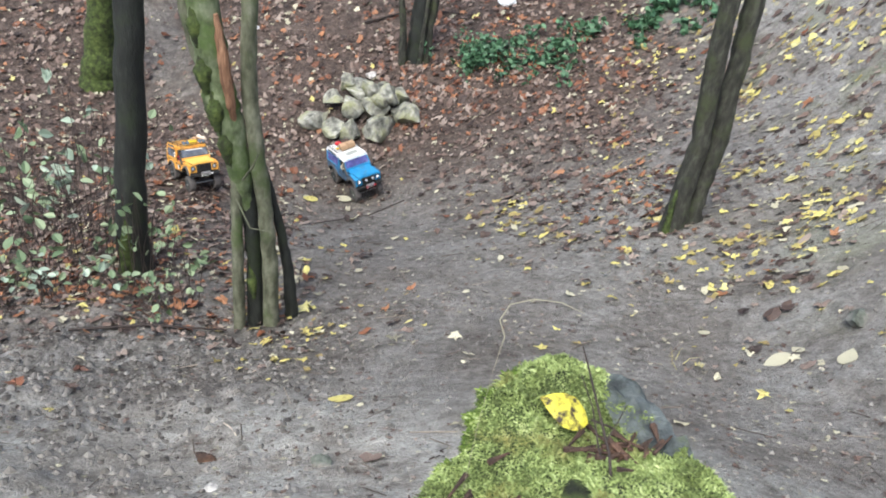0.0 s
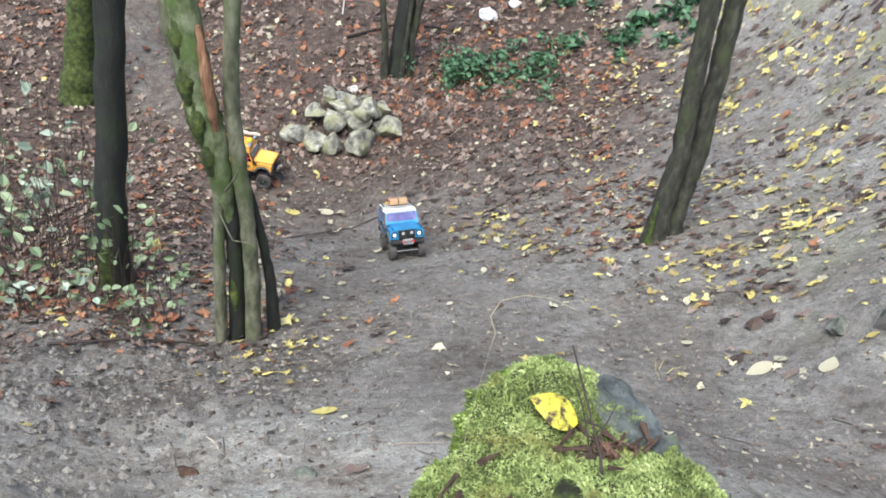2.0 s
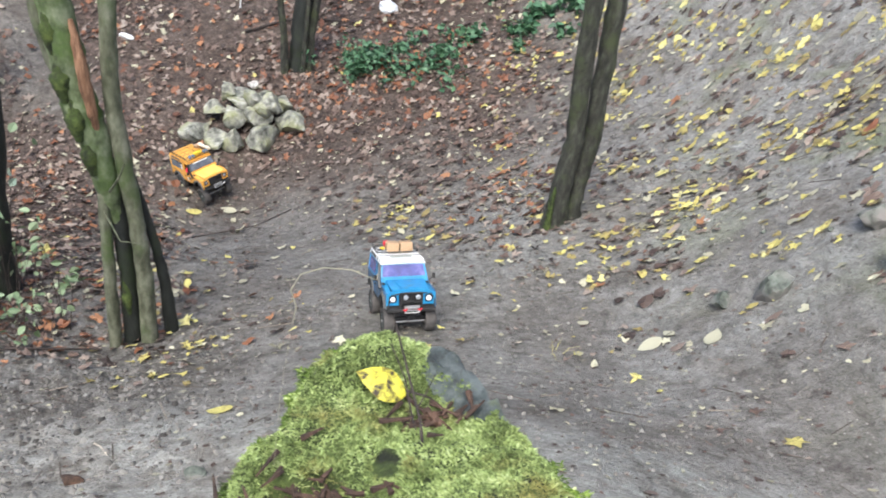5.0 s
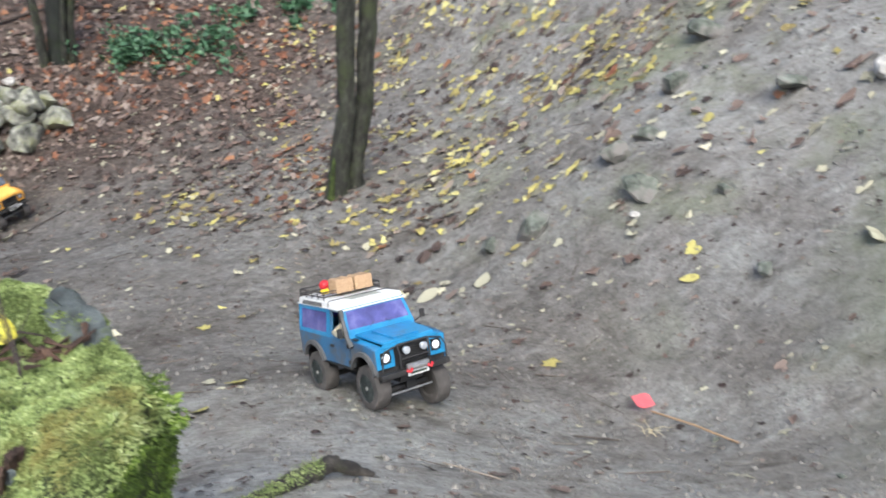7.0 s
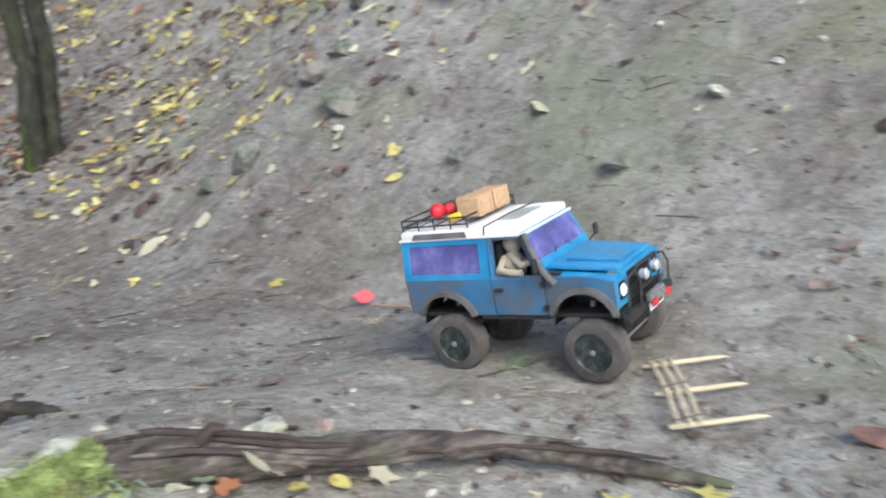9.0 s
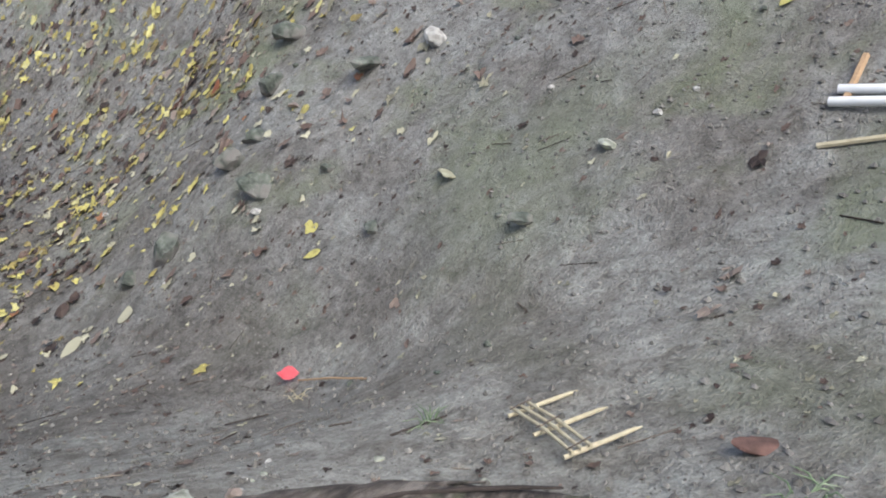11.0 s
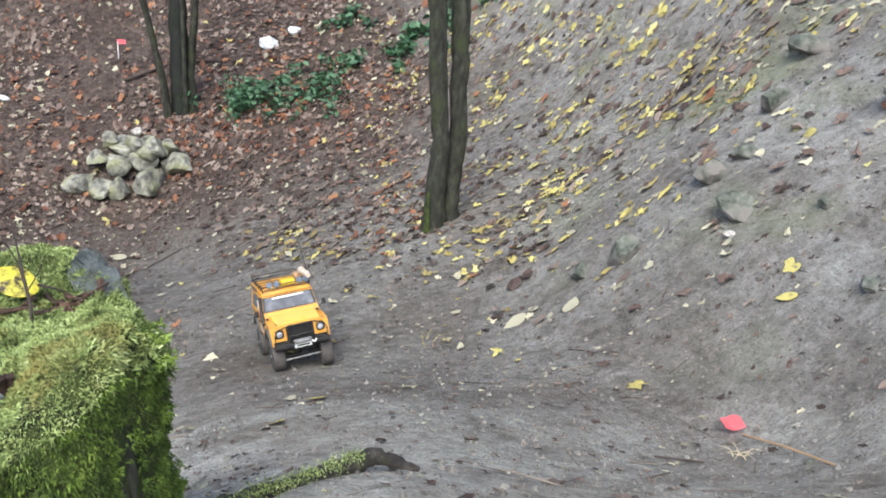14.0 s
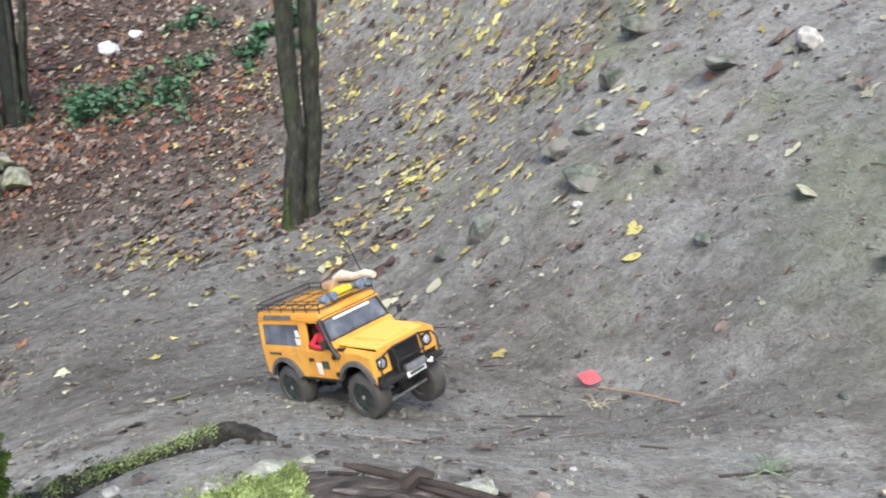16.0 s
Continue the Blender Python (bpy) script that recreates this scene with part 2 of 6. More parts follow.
CHALK_LICHEN = mat("pale_lichened_chalk", [(0.36, (0.17, 0.18, 0.14)), (0.5, (0.36, 0.37, 0.32)), (0.64, (0.55, 0.56, 0.50))], 30, 0.9, 0, 1.0, 40, dirt=((0.28, 0.32, 0.17), 16, 0.50))
ROCK_SLOPE = mat("muddy_green_stone", [(0.36, (0.045, 0.053, 0.043)), (0.5, (0.122, 0.138, 0.117)), (0.64, (0.225, 0.243, 0.215))], 16, 0.85, 0, 1.0, 30, dirt=((0.17, 0.158, 0.148), 7, 0.46))
ROCK_WHITE = mat("white_chalk", [(0.35, (0.26, 0.25, 0.235)), (0.6, (0.56, 0.55, 0.525))], 24, 0.85, 0, 0.5, 50)
BRICK_RED = mat("red_brick_shard", [(0.35, (0.08, 0.045, 0.038)), (0.6, (0.17, 0.095, 0.08))], 25, 0.9, 0, 0.5, 60)
PINK_STONE = mat("pink_stone", [(0.35, (0.19, 0.15, 0.13)), (0.6, (0.36, 0.29, 0.255))], 25, 0.9, 0, 0.5, 60)
LEAF_BROWN = mat("dead_brown_leaves", [(0.0, (0.018, 0.011, 0.009)), (0.3, (0.056, 0.036, 0.029)), (0.55, (0.118, 0.077, 0.061)), (0.78, (0.185, 0.14, 0.117)), (1.0, (0.32, 0.27, 0.23))], 40, 0.65, 0, 0.3, 120, by="island")
LEAF_RUST = mat("rust_red_leaves", [(0.0, (0.055, 0.018, 0.009)), (0.5, (0.17, 0.062, 0.028)), (1.0, (0.34, 0.165, 0.08))], 40, 0.6, 0, 0.3, 120, by="island")
LEAF_YELLOW = mat("yellow_leaves", [(0.0, (0.13, 0.095, 0.045)), (0.25, (0.27, 0.22, 0.078)), (0.5, (0.41, 0.36, 0.115)), (0.8, (0.52, 0.475, 0.155)), (1.0, (0.47, 0.455, 0.26))], 40, 0.6, 0, 0.3, 120, by="island", dirt=((0.15, 0.10, 0.05), 45, 0.54))
LEAF_SPOT = mat("spotted_yellow_leaf", [(0.3, (0.60, 0.52, 0.035)), (0.7, (0.72, 0.68, 0.11))], 40, 0.5, 0, 0.3, 120, dirt=((0.035, 0.022, 0.014), 80, 0.43))
LEAF_PALE = mat("pale_leaf_undersides", [(0.0, (0.15, 0.14, 0.10)), (0.5, (0.32, 0.305, 0.22)), (1.0, (0.52, 0.50, 0.37))], 40, 0.65, 0, 0.3, 120, by="island")
LEAF_GREEN = mat("green_bramble_leaves", [(0.0, (0.02, 0.06, 0.03)), (0.5, (0.05, 0.13, 0.065)), (1.0, (0.11, 0.22, 0.12))], 40, 0.5, 0, 0.3, 120, by="island")
LEAF_LIME = mat("fading_green_leaves", [(0.0, (0.075, 0.125, 0.06)), (0.5, (0.165, 0.235, 0.13)), (1.0, (0.29, 0.36, 0.23))], 40, 0.55, 0, 0.3, 120, by="island")
LEAF_PALE_GREEN = mat("pale_bluish_leaves", [(0.0, (0.15, 0.21, 0.16)), (0.5, (0.27, 0.35, 0.27)), (1.0, (0.42, 0.50, 0.40))], 40, 0.55, 0, 0.3, 120, by="island")
CLOD = mat("soil_clods", [(0.0, (0.095, 0.090, 0.083)), (0.6, (0.175, 0.166, 0.155)), (0.97, (0.25, 0.24, 0.225)), (1.0, (0.42, 0.41, 0.39))], 40, 0.85, 0, 0.6, 90, by="island")
CLOD_DARK = mat("dark_earth_clods", [(0.0, (0.032, 0.028, 0.025)), (0.6, (0.088, 0.081, 0.074)), (1.0, (0.19, 0.182, 0.17))], 40, 0.9, 0, 0.8, 90, by="island")
TWIG = mat("dry_twigs", [(0.0, (0.04, 0.03, 0.025)), (0.6, (0.13, 0.10, 0.08)), (1.0, (0.36, 0.31, 0.25))], 40, 0.85, 0, 0.4, 90, by="island")
TWIG_DARK = mat("dark_twig", [(0.3, (0.018, 0.013, 0.011)), (0.7, (0.06, 0.045, 0.04))], 40, 0.8, 0, 0.4, 90)
STICK_PALE = mat("peeled_wood_sticks", [(0.3, (0.42, 0.36, 0.24)), (0.7, (0.60, 0.54, 0.39))], 30, 0.75, 0, 0.3, 60, dirt=((0.3, 0.25, 0.18), 20, 0.6))
FLAG_PINK = mat("fluorescent_pink_plastic", [(0.3, (0.92, 0.16, 0.20)), (0.7, (0.95, 0.23, 0.27))], 20, 0.5, 0, 0.1, 40)
BAG_WHITE = mat("white_plastic_litter", [(0.3, (0.62, 0.66, 0.70)), (0.7, (0.80, 0.83, 0.86))], 12, 0.4, 0, 0.6, 30)
PLASTIC_WHITE = mat("white_plastic", [(0.3, (0.76, 0.77, 0.78)), (0.7, (0.84, 0.84, 0.84))], 20, 0.4, 0, 0.05, 40)
PAINT_BLUE = mat("dusty_blue_paint", [(0.3, (0.010, 0.16, 0.34)), (0.55, (0.015, 0.228, 0.465)), (0.75, (0.038, 0.295, 0.54))], 16, 0.38, 0.0, 0.06, 90, dirt=((0.085, 0.16, 0.22), 12, 0.57), coat=0.35)
PAINT_BLUE_MUD = mat("mud_streaked_blue_paint", [(0.3, (0.025, 0.085, 0.17)), (0.6, (0.035, 0.15, 0.30)), (0.8, (0.07, 0.16, 0.27))], 9, 0.6, 0.0, 0.1, 90, dirt=((0.092, 0.098, 0.105), 6, 0.40))
PAINT_ORANGE = mat("orange_yellow_paint", [(0.3, (0.66, 0.30, 0.045)), (0.6, (0.76, 0.385, 0.07)), (0.8, (0.78, 0.43, 0.10))], 16, 0.42, 0.0, 0.05, 90, dirt=((0.30, 0.19, 0.10), 18, 0.60), coat=0.25)
PAINT_YELLOW = mat("sand_yellow_paint", [(0.3, (0.78, 0.46, 0.09)), (0.6, (0.82, 0.52, 0.13)), (0.8, (0.82, 0.56, 0.20))], 14, 0.45, 0.0, 0.05, 90, dirt=((0.5, 0.36, 0.16), 16, 0.60))
PAINT_WHITE = mat("white_roof_paint", [(0.3, (0.66, 0.68, 0.68)), (0.7, (0.80, 0.81, 0.80))], 16, 0.45, 0, 0.05, 90, dirt=((0.45, 0.44, 0.42), 18, 0.62))
TRIM_BLACK = mat("black_trim", [(0.3, (0.012, 0.012, 0.013)), (0.7, (0.035, 0.034, 0.034))], 30, 0.55, 0, 0.1, 90, dirt=((0.09, 0.08, 0.075), 24, 0.6))
FLARE_GREY = mat("dusty_wheel_arch", [(0.3, (0.05, 0.052, 0.055)), (0.7, (0.13, 0.13, 0.13))], 26, 0.75, 0, 0.15, 90)
RUBBER = mat("muddy_rubber", [(0.3, (0.035, 0.033, 0.032)), (0.55, (0.085, 0.078, 0.075)), (0.75, (0.15, 0.138, 0.132))], 18, 0.9, 0, 0.4, 120)
RIM_DARK = mat("dark_steel_rim", [(0.3, (0.012, 0.016, 0.016)), (0.5, (0.03, 0.04, 0.04)), (0.68, (0.10, 0.115, 0.11))], 60, 0.45, 0.3, 0.2, 90)
STEEL = mat("dull_steel", [(0.3, (0.30, 0.30, 0.30)), (0.7, (0.5, 0.5, 0.5))], 40, 0.4, 0.8, 0.1, 90)
LAMP_LIT = mat("lit_headlight", [(0.3, (0.8, 0.85, 0.9)), (0.7, (0.9, 0.92, 0.95))], 40, 0.2, 0, 0, glow=((0.80, 0.91, 1.0), 0.3))
LAMP_OFF = mat("clear_headlight", [(0.3, (0.33, 0.36, 0.40)), (0.7, (0.6, 0.63, 0.66))], 60, 0.15, 0.3, 0.1, 60)
LAMP_BLUE = mat("blue_grey_spot_lens", [(0.3, (0.10, 0.14, 0.20)), (0.7, (0.25, 0.31, 0.40))], 60, 0.2, 0.2, 0.1, 60)
GLASS_PURPLE = glass_material("purple_tinted_window", (0.125, 0.13, 0.38), 0.15, 0.3)
GLASS_GREY = glass_material("grey_tinted_window", (0.15, 0.175, 0.22), 0.16, 0.35)
GEAR_RED = mat("red_gear", [(0.3, (0.45, 0.012, 0.02)), (0.7, (0.66, 0.03, 0.045))], 30, 0.5, 0, 0.2, 60)
CRATE_WOOD = mat("light_crate_wood", [(0.3, (0.34, 0.21, 0.115)), (0.7, (0.53, 0.37, 0.23))], 30, 0.7, 0, 0.3, 60, stretch=(1, 8, 8))
BAG_YELLOW = mat("yellow_bag", [(0.3, (0.62, 0.42, 0.02)), (0.7, (0.75, 0.55, 0.05))], 30, 0.6, 0, 0.3, 60)
CLOTH_CREAM = mat("cream_cloth", [(0.3, (0.50, 0.42, 0.33)), (0.7, (0.70, 0.62, 0.52))], 30, 0.9, 0, 0.5, 60)
FIGURE_TAN = mat("tan_figurine", [(0.3, (0.30, 0.28, 0.21)), (0.7, (0.44, 0.40, 0.31))], 30, 0.7, 0, 0.2, 60)
FIGURE_RED = mat("red_figurine", [(0.3, (0.42, 0.015, 0.03)), (0.7, (0.6, 0.03, 0.06))], 30, 0.7, 0, 0.2, 60)
SUNROOF = mat("dusty_sunroof", [(0.3, (0.23, 0.25, 0.23)), (0.7, (0.36, 0.385, 0.35))], 30, 0.6, 0, 0.1, 60)
DECAL_WHITE = mat("white_sticker", [(0.3, (0.7, 0.7, 0.7)), (0.7, (0.8, 0.8, 0.8))], 30, 0.5, 0, 0)
DECAL_DARK = mat("dark_sticker", [(0.3, (0.03, 0.05, 0.04)), (0.7, (0.08, 0.10, 0.08))], 30, 0.5, 0, 0)


# ---------------------------------------------------------------- mesh helpers
def part(name, bm, material, parent=None, label="", smooth=None):
    """Links a bmesh as one mesh object, under a thing or a part."""
    me = bpy.data.meshes.new(name)
    bmesh.ops.recalc_face_normals(bm, faces=bm.faces)
    bm.to_mesh(me)
    bm.free()
    me.materials.append(material)
    if smooth is not None:
        me.polygons.foreach_set("use_smooth", [True] * len(me.polygons))
        me.set_sharp_from_angle(angle=radians(smooth))
    ob = new(name, me)
    ob.parent = parent
    if label:
        tagged(ob, label)
    return ob


def soup(name, verts, faces, material, smooth=False):
    """One mesh of many loose pieces, from arrays of vertices and equally long faces."""
    verts, faces = np.asarray(verts, np.float32).reshape(-1, 3), np.asarray(faces, np.int32)
    n, k = faces.shape
    me = bpy.data.meshes.new(name)
    me.vertices.add(len(verts))
    me.vertices.foreach_set("co", verts.ravel())
    me.loops.add(n * k)
    me.loops.foreach_set("vertex_index", faces.ravel())
    me.polygons.add(n)
    me.polygons.foreach_set("loop_start", np.arange(0, n * k, k, dtype=np.int32))
    me.polygons.foreach_set("loop_total", np.full(n, k, dtype=np.int32))
    me.update(calc_edges=True)
    me.polygons.foreach_set("use_smooth", np.full(n, smooth))
    me.materials.append(material)
    return new(name, me)


def box(bm, c, s, bevel=0.0, m=None):
    """A box of size s about c, with rounded edges."""
    made = bmesh.ops.create_cube(bm, size=1, matrix=(m or Matrix()) @ Matrix.LocRotScale(c, None, s))["verts"]
    if bevel:
        edges = {e for v in made for e in v.link_edges}
        bmesh.ops.bevel(bm, geom=list(edges), offset=bevel, segments=2, affect="EDGES", profile=0.6)


def tube(bm, pts, radii, n=8, cap=True):
    """A tapered tube along points."""
    pts = [Vector(p) for p in pts]
    if not isinstance(radii, (list, tuple)):
        radii = [radii] * len(pts)
    rings, side = [], None
    for i, p in enumerate(pts):
        d = (pts[min(i + 1, len(pts) - 1)] - pts[max(i - 1, 0)]).normalized()
        side = d.orthogonal().normalized() if side is None else (side - d * side.dot(d)).normalized()
        up = d.cross(side)
        rings.append([bm.verts.new(p + radii[i] * (math.cos(a) * side + math.sin(a) * up)) for a in (2 * math.pi * k / n for k in range(n))])
    for a, b in zip(rings, rings[1:]):
        for k in range(n):
            bm.faces.new((a[k], a[(k + 1) % n], b[(k + 1) % n], b[k]))
    if cap:
        bm.faces.new(rings[0][::-1])
        bm.faces.new(rings[-1])
    return rings


def lathe(bm, profile, n=24, wobble=None):
    """Turns (radius, y) points about the y axis."""
    rings = []
    for r, y in profile:
        ring = []
        for k in range(n):
            a = 2 * math.pi * k / n
            q = r * (1 + (wobble(k, r) if wobble else 0))
            ring.append(bm.verts.new((q * math.cos(a), y, q * math.sin(a))))
        rings.append(ring)
    for a, b in zip(rings, rings[1:]):
        for k in range(n):
            bm.faces.new((a[k], a[(k + 1) % n], b[(k + 1) % n], b[k]))
    bm.faces.new(rings[0])
    bm.faces.new(rings[-1][::-1])


def slab(bm, pts, off):
    """A flat polygon made thick by the offset."""
    a = [bm.verts.new(p) for p in pts]
    b = [bm.verts.new(Vector(p) + Vector(off)) for p in pts]
    bm.faces.new(a)
    bm.faces.new(b[::-1])
    for k in range(len(a)):
        bm.faces.new((a[k], b[k], b[(k + 1) % len(a)], a[(k + 1) % len(a)]))


def frame_ring(bm, outer, inner, off):
    """A flat frame between two outlines of equally many corners, made thick by the offset."""
    off = Vector(off)
    o, i = [bm.verts.new(p) for p in outer], [bm.verts.new(p) for p in inner]
    o2, i2 = [bm.verts.new(Vector(p) + off) for p in outer], [bm.verts.new(Vector(p) + off) for p in inner]
    n = len(o)
    for k in range(n):
        j = (k + 1) % n
        for q in ((o[k], o[j], i[j], i[k]), (o2[j], o2[k], i2[k], i2[j]), (o[j], o[k], o2[k], o2[j]), (i[k], i[j], i2[j], i2[k])):
            bm.faces.new(q)


# ---------------------------------------------------------------- the lie of the land
POLY = (-0.748, -1.019, 0.795, 0.27, 0.242, 0.255, -0.07, 0.449, 0.412, 0.545)
BUMPS = (
    (1.85, 1.75, 0.45, -0.23), (0.55, 1.0, 0.45, 0.269), (1.3, 1.2, 0.4, -0.028), (2.5, 1.7, 0.5, 0.152),
    (2.3, 3.0, 0.5, 0.215), (1.5, 3.0, 0.6, -0.142), (0.4, 2.4, 0.6, 0.049), (-0.7, 2.4, 0.7, -0.222),
    (1.2, 4.6, 0.7, 0.058), (-0.7, 6.6, 0.8, -0.056), (0.5, 7.9, 0.9, 0.199), (2.8, 3.9, 0.6, 0.135),
    (-0.9, 3.6, 0.6, -0.185), (-2.3, 5.3, 0.8, 0.026), (0.9, 1.95, 0.4, 0.039), (1.47, 1.18, 0.28, 0.055), (1.6, 0.9, 0.35, -0.002),
    (-0.2, 5.1, 0.7, -0.159), (-1.5, 5.9, 0.7, -0.129), (-0.85, 6.05, 0.72, -0.26),
)


def hill(x, y):
    """The lie of the land: a gully that rises to all sides."""
    x, y = np.asarray(x, float), np.asarray(y, float)
    cx, cy = np.clip(x, -2.7, 3.2), np.clip(y, -0.8, 9.6)
    u, v = (cx - 0.5) / 2.5, (cy - 4) / 4
    z, n = 0 * u, 0
    for i in range(4):
        for j in range(4 - i):
            z = z + POLY[n] * u**i * v**j
            n += 1
    for a, b, s, k in BUMPS:
        z = z + k * np.exp(-((x - a) ** 2 + (y - b) ** 2) / (2 * s * s))
    east, north = np.maximum(x - 3.2, 0), np.maximum(y - 9.6, 0)
    west, south = np.maximum(-2.7 - x, 0), np.maximum(-0.8 - y, 0)
    return z + 0.62 * 14 * np.tanh(east / 14) + 0.5 * 14 * np.tanh(north / 14) + 0.12 * 12 * np.tanh(west / 12) + 0.3 * 12 * np.tanh(south / 12)


def fbm(x, y, seed=0):
    """Soft uneven relief from crossed waves, between about -1 and 1."""
    rng = np.random.default_rng(seed)
    z = 0
    for k in range(40):
        a, w = rng.uniform(0, 2 * math.pi), 1.35**rng.uniform(0, 8)
        z = z + np.sin(w * (x * math.cos(a) + y * math.sin(a)) + rng.uniform(0, 7)) / w**0.8
    return z / 8


def sig(v):
    return 1 / (1 + np.exp(-np.clip(v, -60, 60)))


def soil(x, y):
    """The surface of the ground: the hill with clods, ruts and hollows."""
    x, y = np.asarray(x, float), np.asarray(y, float)
    rough = 0.34 + 0.66 / (1 + np.exp(-(np.abs(x - 0.45 - 0.12 * (4 - y)) - 0.9) * 5))
    z = hill(x, y) + rough * (0.018 * fbm(x * 2.2, y * 2.2, 1) + 0.024 * fbm(x * 7, y * 7, 2))
    bank = np.exp(-((y - 3.2 - 0.25 * np.sin(x * 3)) / 0.16) ** 2) / (1 + np.exp((x + 0.75) * 6))
    lumps = sig(-(x + 0.15) * 5) * sig((3.35 - y) * 5) * (0.05 * fbm(x * 4, y * 4, 8) + 0.055 * np.abs(fbm(x * 7, y * 7, 9)) - 0.012)
    return z + 0.05 * bank + lumps


def spread(lo, hi, step, far):
    """Grid lines: close together from lo to hi, then wider and wider out to far."""
    mid = np.arange(lo, hi, step)
    out, d = [], step
    while sum(out) < far:
        d *= 1.22
        out.append(d)
    return np.concatenate([lo - np.cumsum(out)[::-1], mid, hi + np.cumsum(out)])


gx, gy = spread(-4.2, 4.2, 0.026, 90), spread(-0.4, 9.8, 0.026, 90)
GX, GY = np.meshgrid(gx, gy)
cols, rows_n = len(gx), len(gy)
idx = np.arange(cols * rows_n).reshape(rows_n, cols)
ground = soup("ground", np.stack([GX, GY, soil(GX, GY)], -1), np.stack([idx[:-1, :-1], idx[:-1, 1:], idx[1:, 1:], idx[1:, :-1]], -1).reshape(-1, 4), SOIL, True)
tagged(ground, "grey-brown muddy woodland gully with damp bare soil", "ground", kind="structure")


# ---------------------------------------------------------------- fallen leaves
def leaf_outline(kind):
    if kind == 0:  # ovate, a little wavy
        r = [(0, -0.5), (0.14, -0.44), (0.27, -0.28), (0.34, -0.08), (0.29, 0.14), (0.16, 0.36), (0, 0.55), (-0.15, 0.38), (-0.28, 0.16), (-0.33, -0.06), (-0.28, -0.26), (-0.15, -0.43)]
    elif kind == 1:  # maple, five points
        r = [(0, -0.36), (0.30, -0.46), (0.24, -0.20), (0.56, 0.02), (0.24, 0.10), (0.12, 0.20), (0, 0.58), (-0.12, 0.20), (-0.25, 0.10), (-0.55, 0.04), (-0.24, -0.20), (-0.30, -0.44)]
    else:  # torn
        r = [(0.05, -0.42), (0.20, -0.40), (0.30, -0.25), (0.17, -0.06), (0.30, 0.06), (0.36, 0.26), (0.04, 0.40), (-0.06, 0.22), (-0.18, 0.20), (-0.40, 0.04), (-0.24, -0.14), (-0.20, -0.36)]
    return np.array(r)


LEAF_N = 12


def leaf_mesh(x, y, size, rng, lift=0.006, flat=0.6):
    """Vertices and triangles of curled leaves at the given places on the soil."""
    n = len(x)
    kinds = rng.integers(0, 3, n)
    shapes = np.stack([leaf_outline(k) for k in range(3)])[kinds] * rng.uniform(0.82, 1.18, (n, LEAF_N, 1))
    shapes[:, :, 0] *= rng.uniform(0.7, 1.25, (n, 1))
    p = np.concatenate([np.zeros((n, 1, 2)), shapes], 1) * size[:, None, None]
    fold, cup = rng.uniform(-0.4, 0.55, (n, 1)), rng.uniform(-0.35, 0.6, (n, 1))
    z = fold * np.abs(p[:, :, 0]) + cup * p[:, :, 1] ** 2 / size[:, None]
    z[:, 1:] += rng.normal(0, 0.07, (n, LEAF_N)) * size[:, None]
    a = rng.uniform(0, 2 * np.pi, (n, 1))
    tx, ty = rng.normal(0, flat, (2, n, 1)) * 0.36
    px, py = p[:, :, 0] * np.cos(a) - p[:, :, 1] * np.sin(a), p[:, :, 0] * np.sin(a) + p[:, :, 1] * np.cos(a)
    wx, wy = x[:, None] + px, y[:, None] + py
    wz = soil(x, y)[:, None] + (hill(wx, wy) - hill(x, y)[:, None]) + z + tx * px + ty * py
    wz = wz + (lift * rng.uniform(0.4, 2.0, n))[:, None] - np.minimum((z + tx * px + ty * py).min(1, keepdims=True), 0) * 0.7
    verts = np.stack([wx, wy, wz], -1)
    base = np.arange(n)[:, None, None] * (LEAF_N + 1)
    tri = np.array([(0, k, k % LEAF_N + 1) for k in range(1, LEAF_N + 1)])[None]
    return verts.reshape(-1, 3), (base + tri).reshape(-1, 3)


def scatter(count, density, rng, box_):
    """Random places in a rectangle, kept by a density between 0 and 1."""
    x, y = rng.uniform(box_[0], box_[1], count), rng.uniform(box_[2], box_[3], count)
    keep = rng.uniform(0, 1, count) < density(x, y)
    return x[keep], y[keep]


def clear_of(x, y):
    """Bare soil where wheels run and on the worn path up the bank."""
    drive = np.exp(-(((x + 0.35 - 0.42 * (5.4 - y)) / 0.62) ** 2)) * sig((6.4 - y) * 3)
    path = np.exp(-(((x + 2.85 + 0.6 * (y - 7.8)) / 0.40) ** 2)) * sig((y - 6.7) * 4)
    spur = np.exp(-(((x + 1.35 - 0.05 * (y - 7)) / 0.35) ** 2)) * sig((y - 7.2) * 3)
    return (1 - 0.97 * drive) * (1 - 0.97 * path) * (1 - 0.75 * spur)


def patchy(x, y, seed, k=2.2):
    return sig(4 * fbm(x * k, y * k, seed) + 0.4)


def brown_density(x, y):
    back = sig((y - 5.9 - 0.25 * x) * 2.4) * sig((1.75 - x) * 3.5)
    west = sig((-0.95 - x) * 6) * sig((y - 3.35) * 6)
    belt = 0.55 * sig((y - 4.35 - 0.3 * np.abs(x - 1.1)) * 4) * sig((x - 0.15) * 5) * sig((2.3 - x) * 3)
    slope = (0.30 * sig((y - 3.6) * 3) + 0.012) * sig((x - 1.35) * 5) * (0.25 + 0.75 * patchy(x, y, 21, 3))
    stray = 0.10 * sig((y - 3.8) * 3) + 0.014 * sig((y - 2.2) * 4)
    return np.maximum.reduce([np.maximum(back, west) * (0.45 + 0.55 * patchy(x, y, 5)), belt * (0.4 + 0.6 * patchy(x, y, 15, 3)), slope, stray]) * clear_of(x, y)


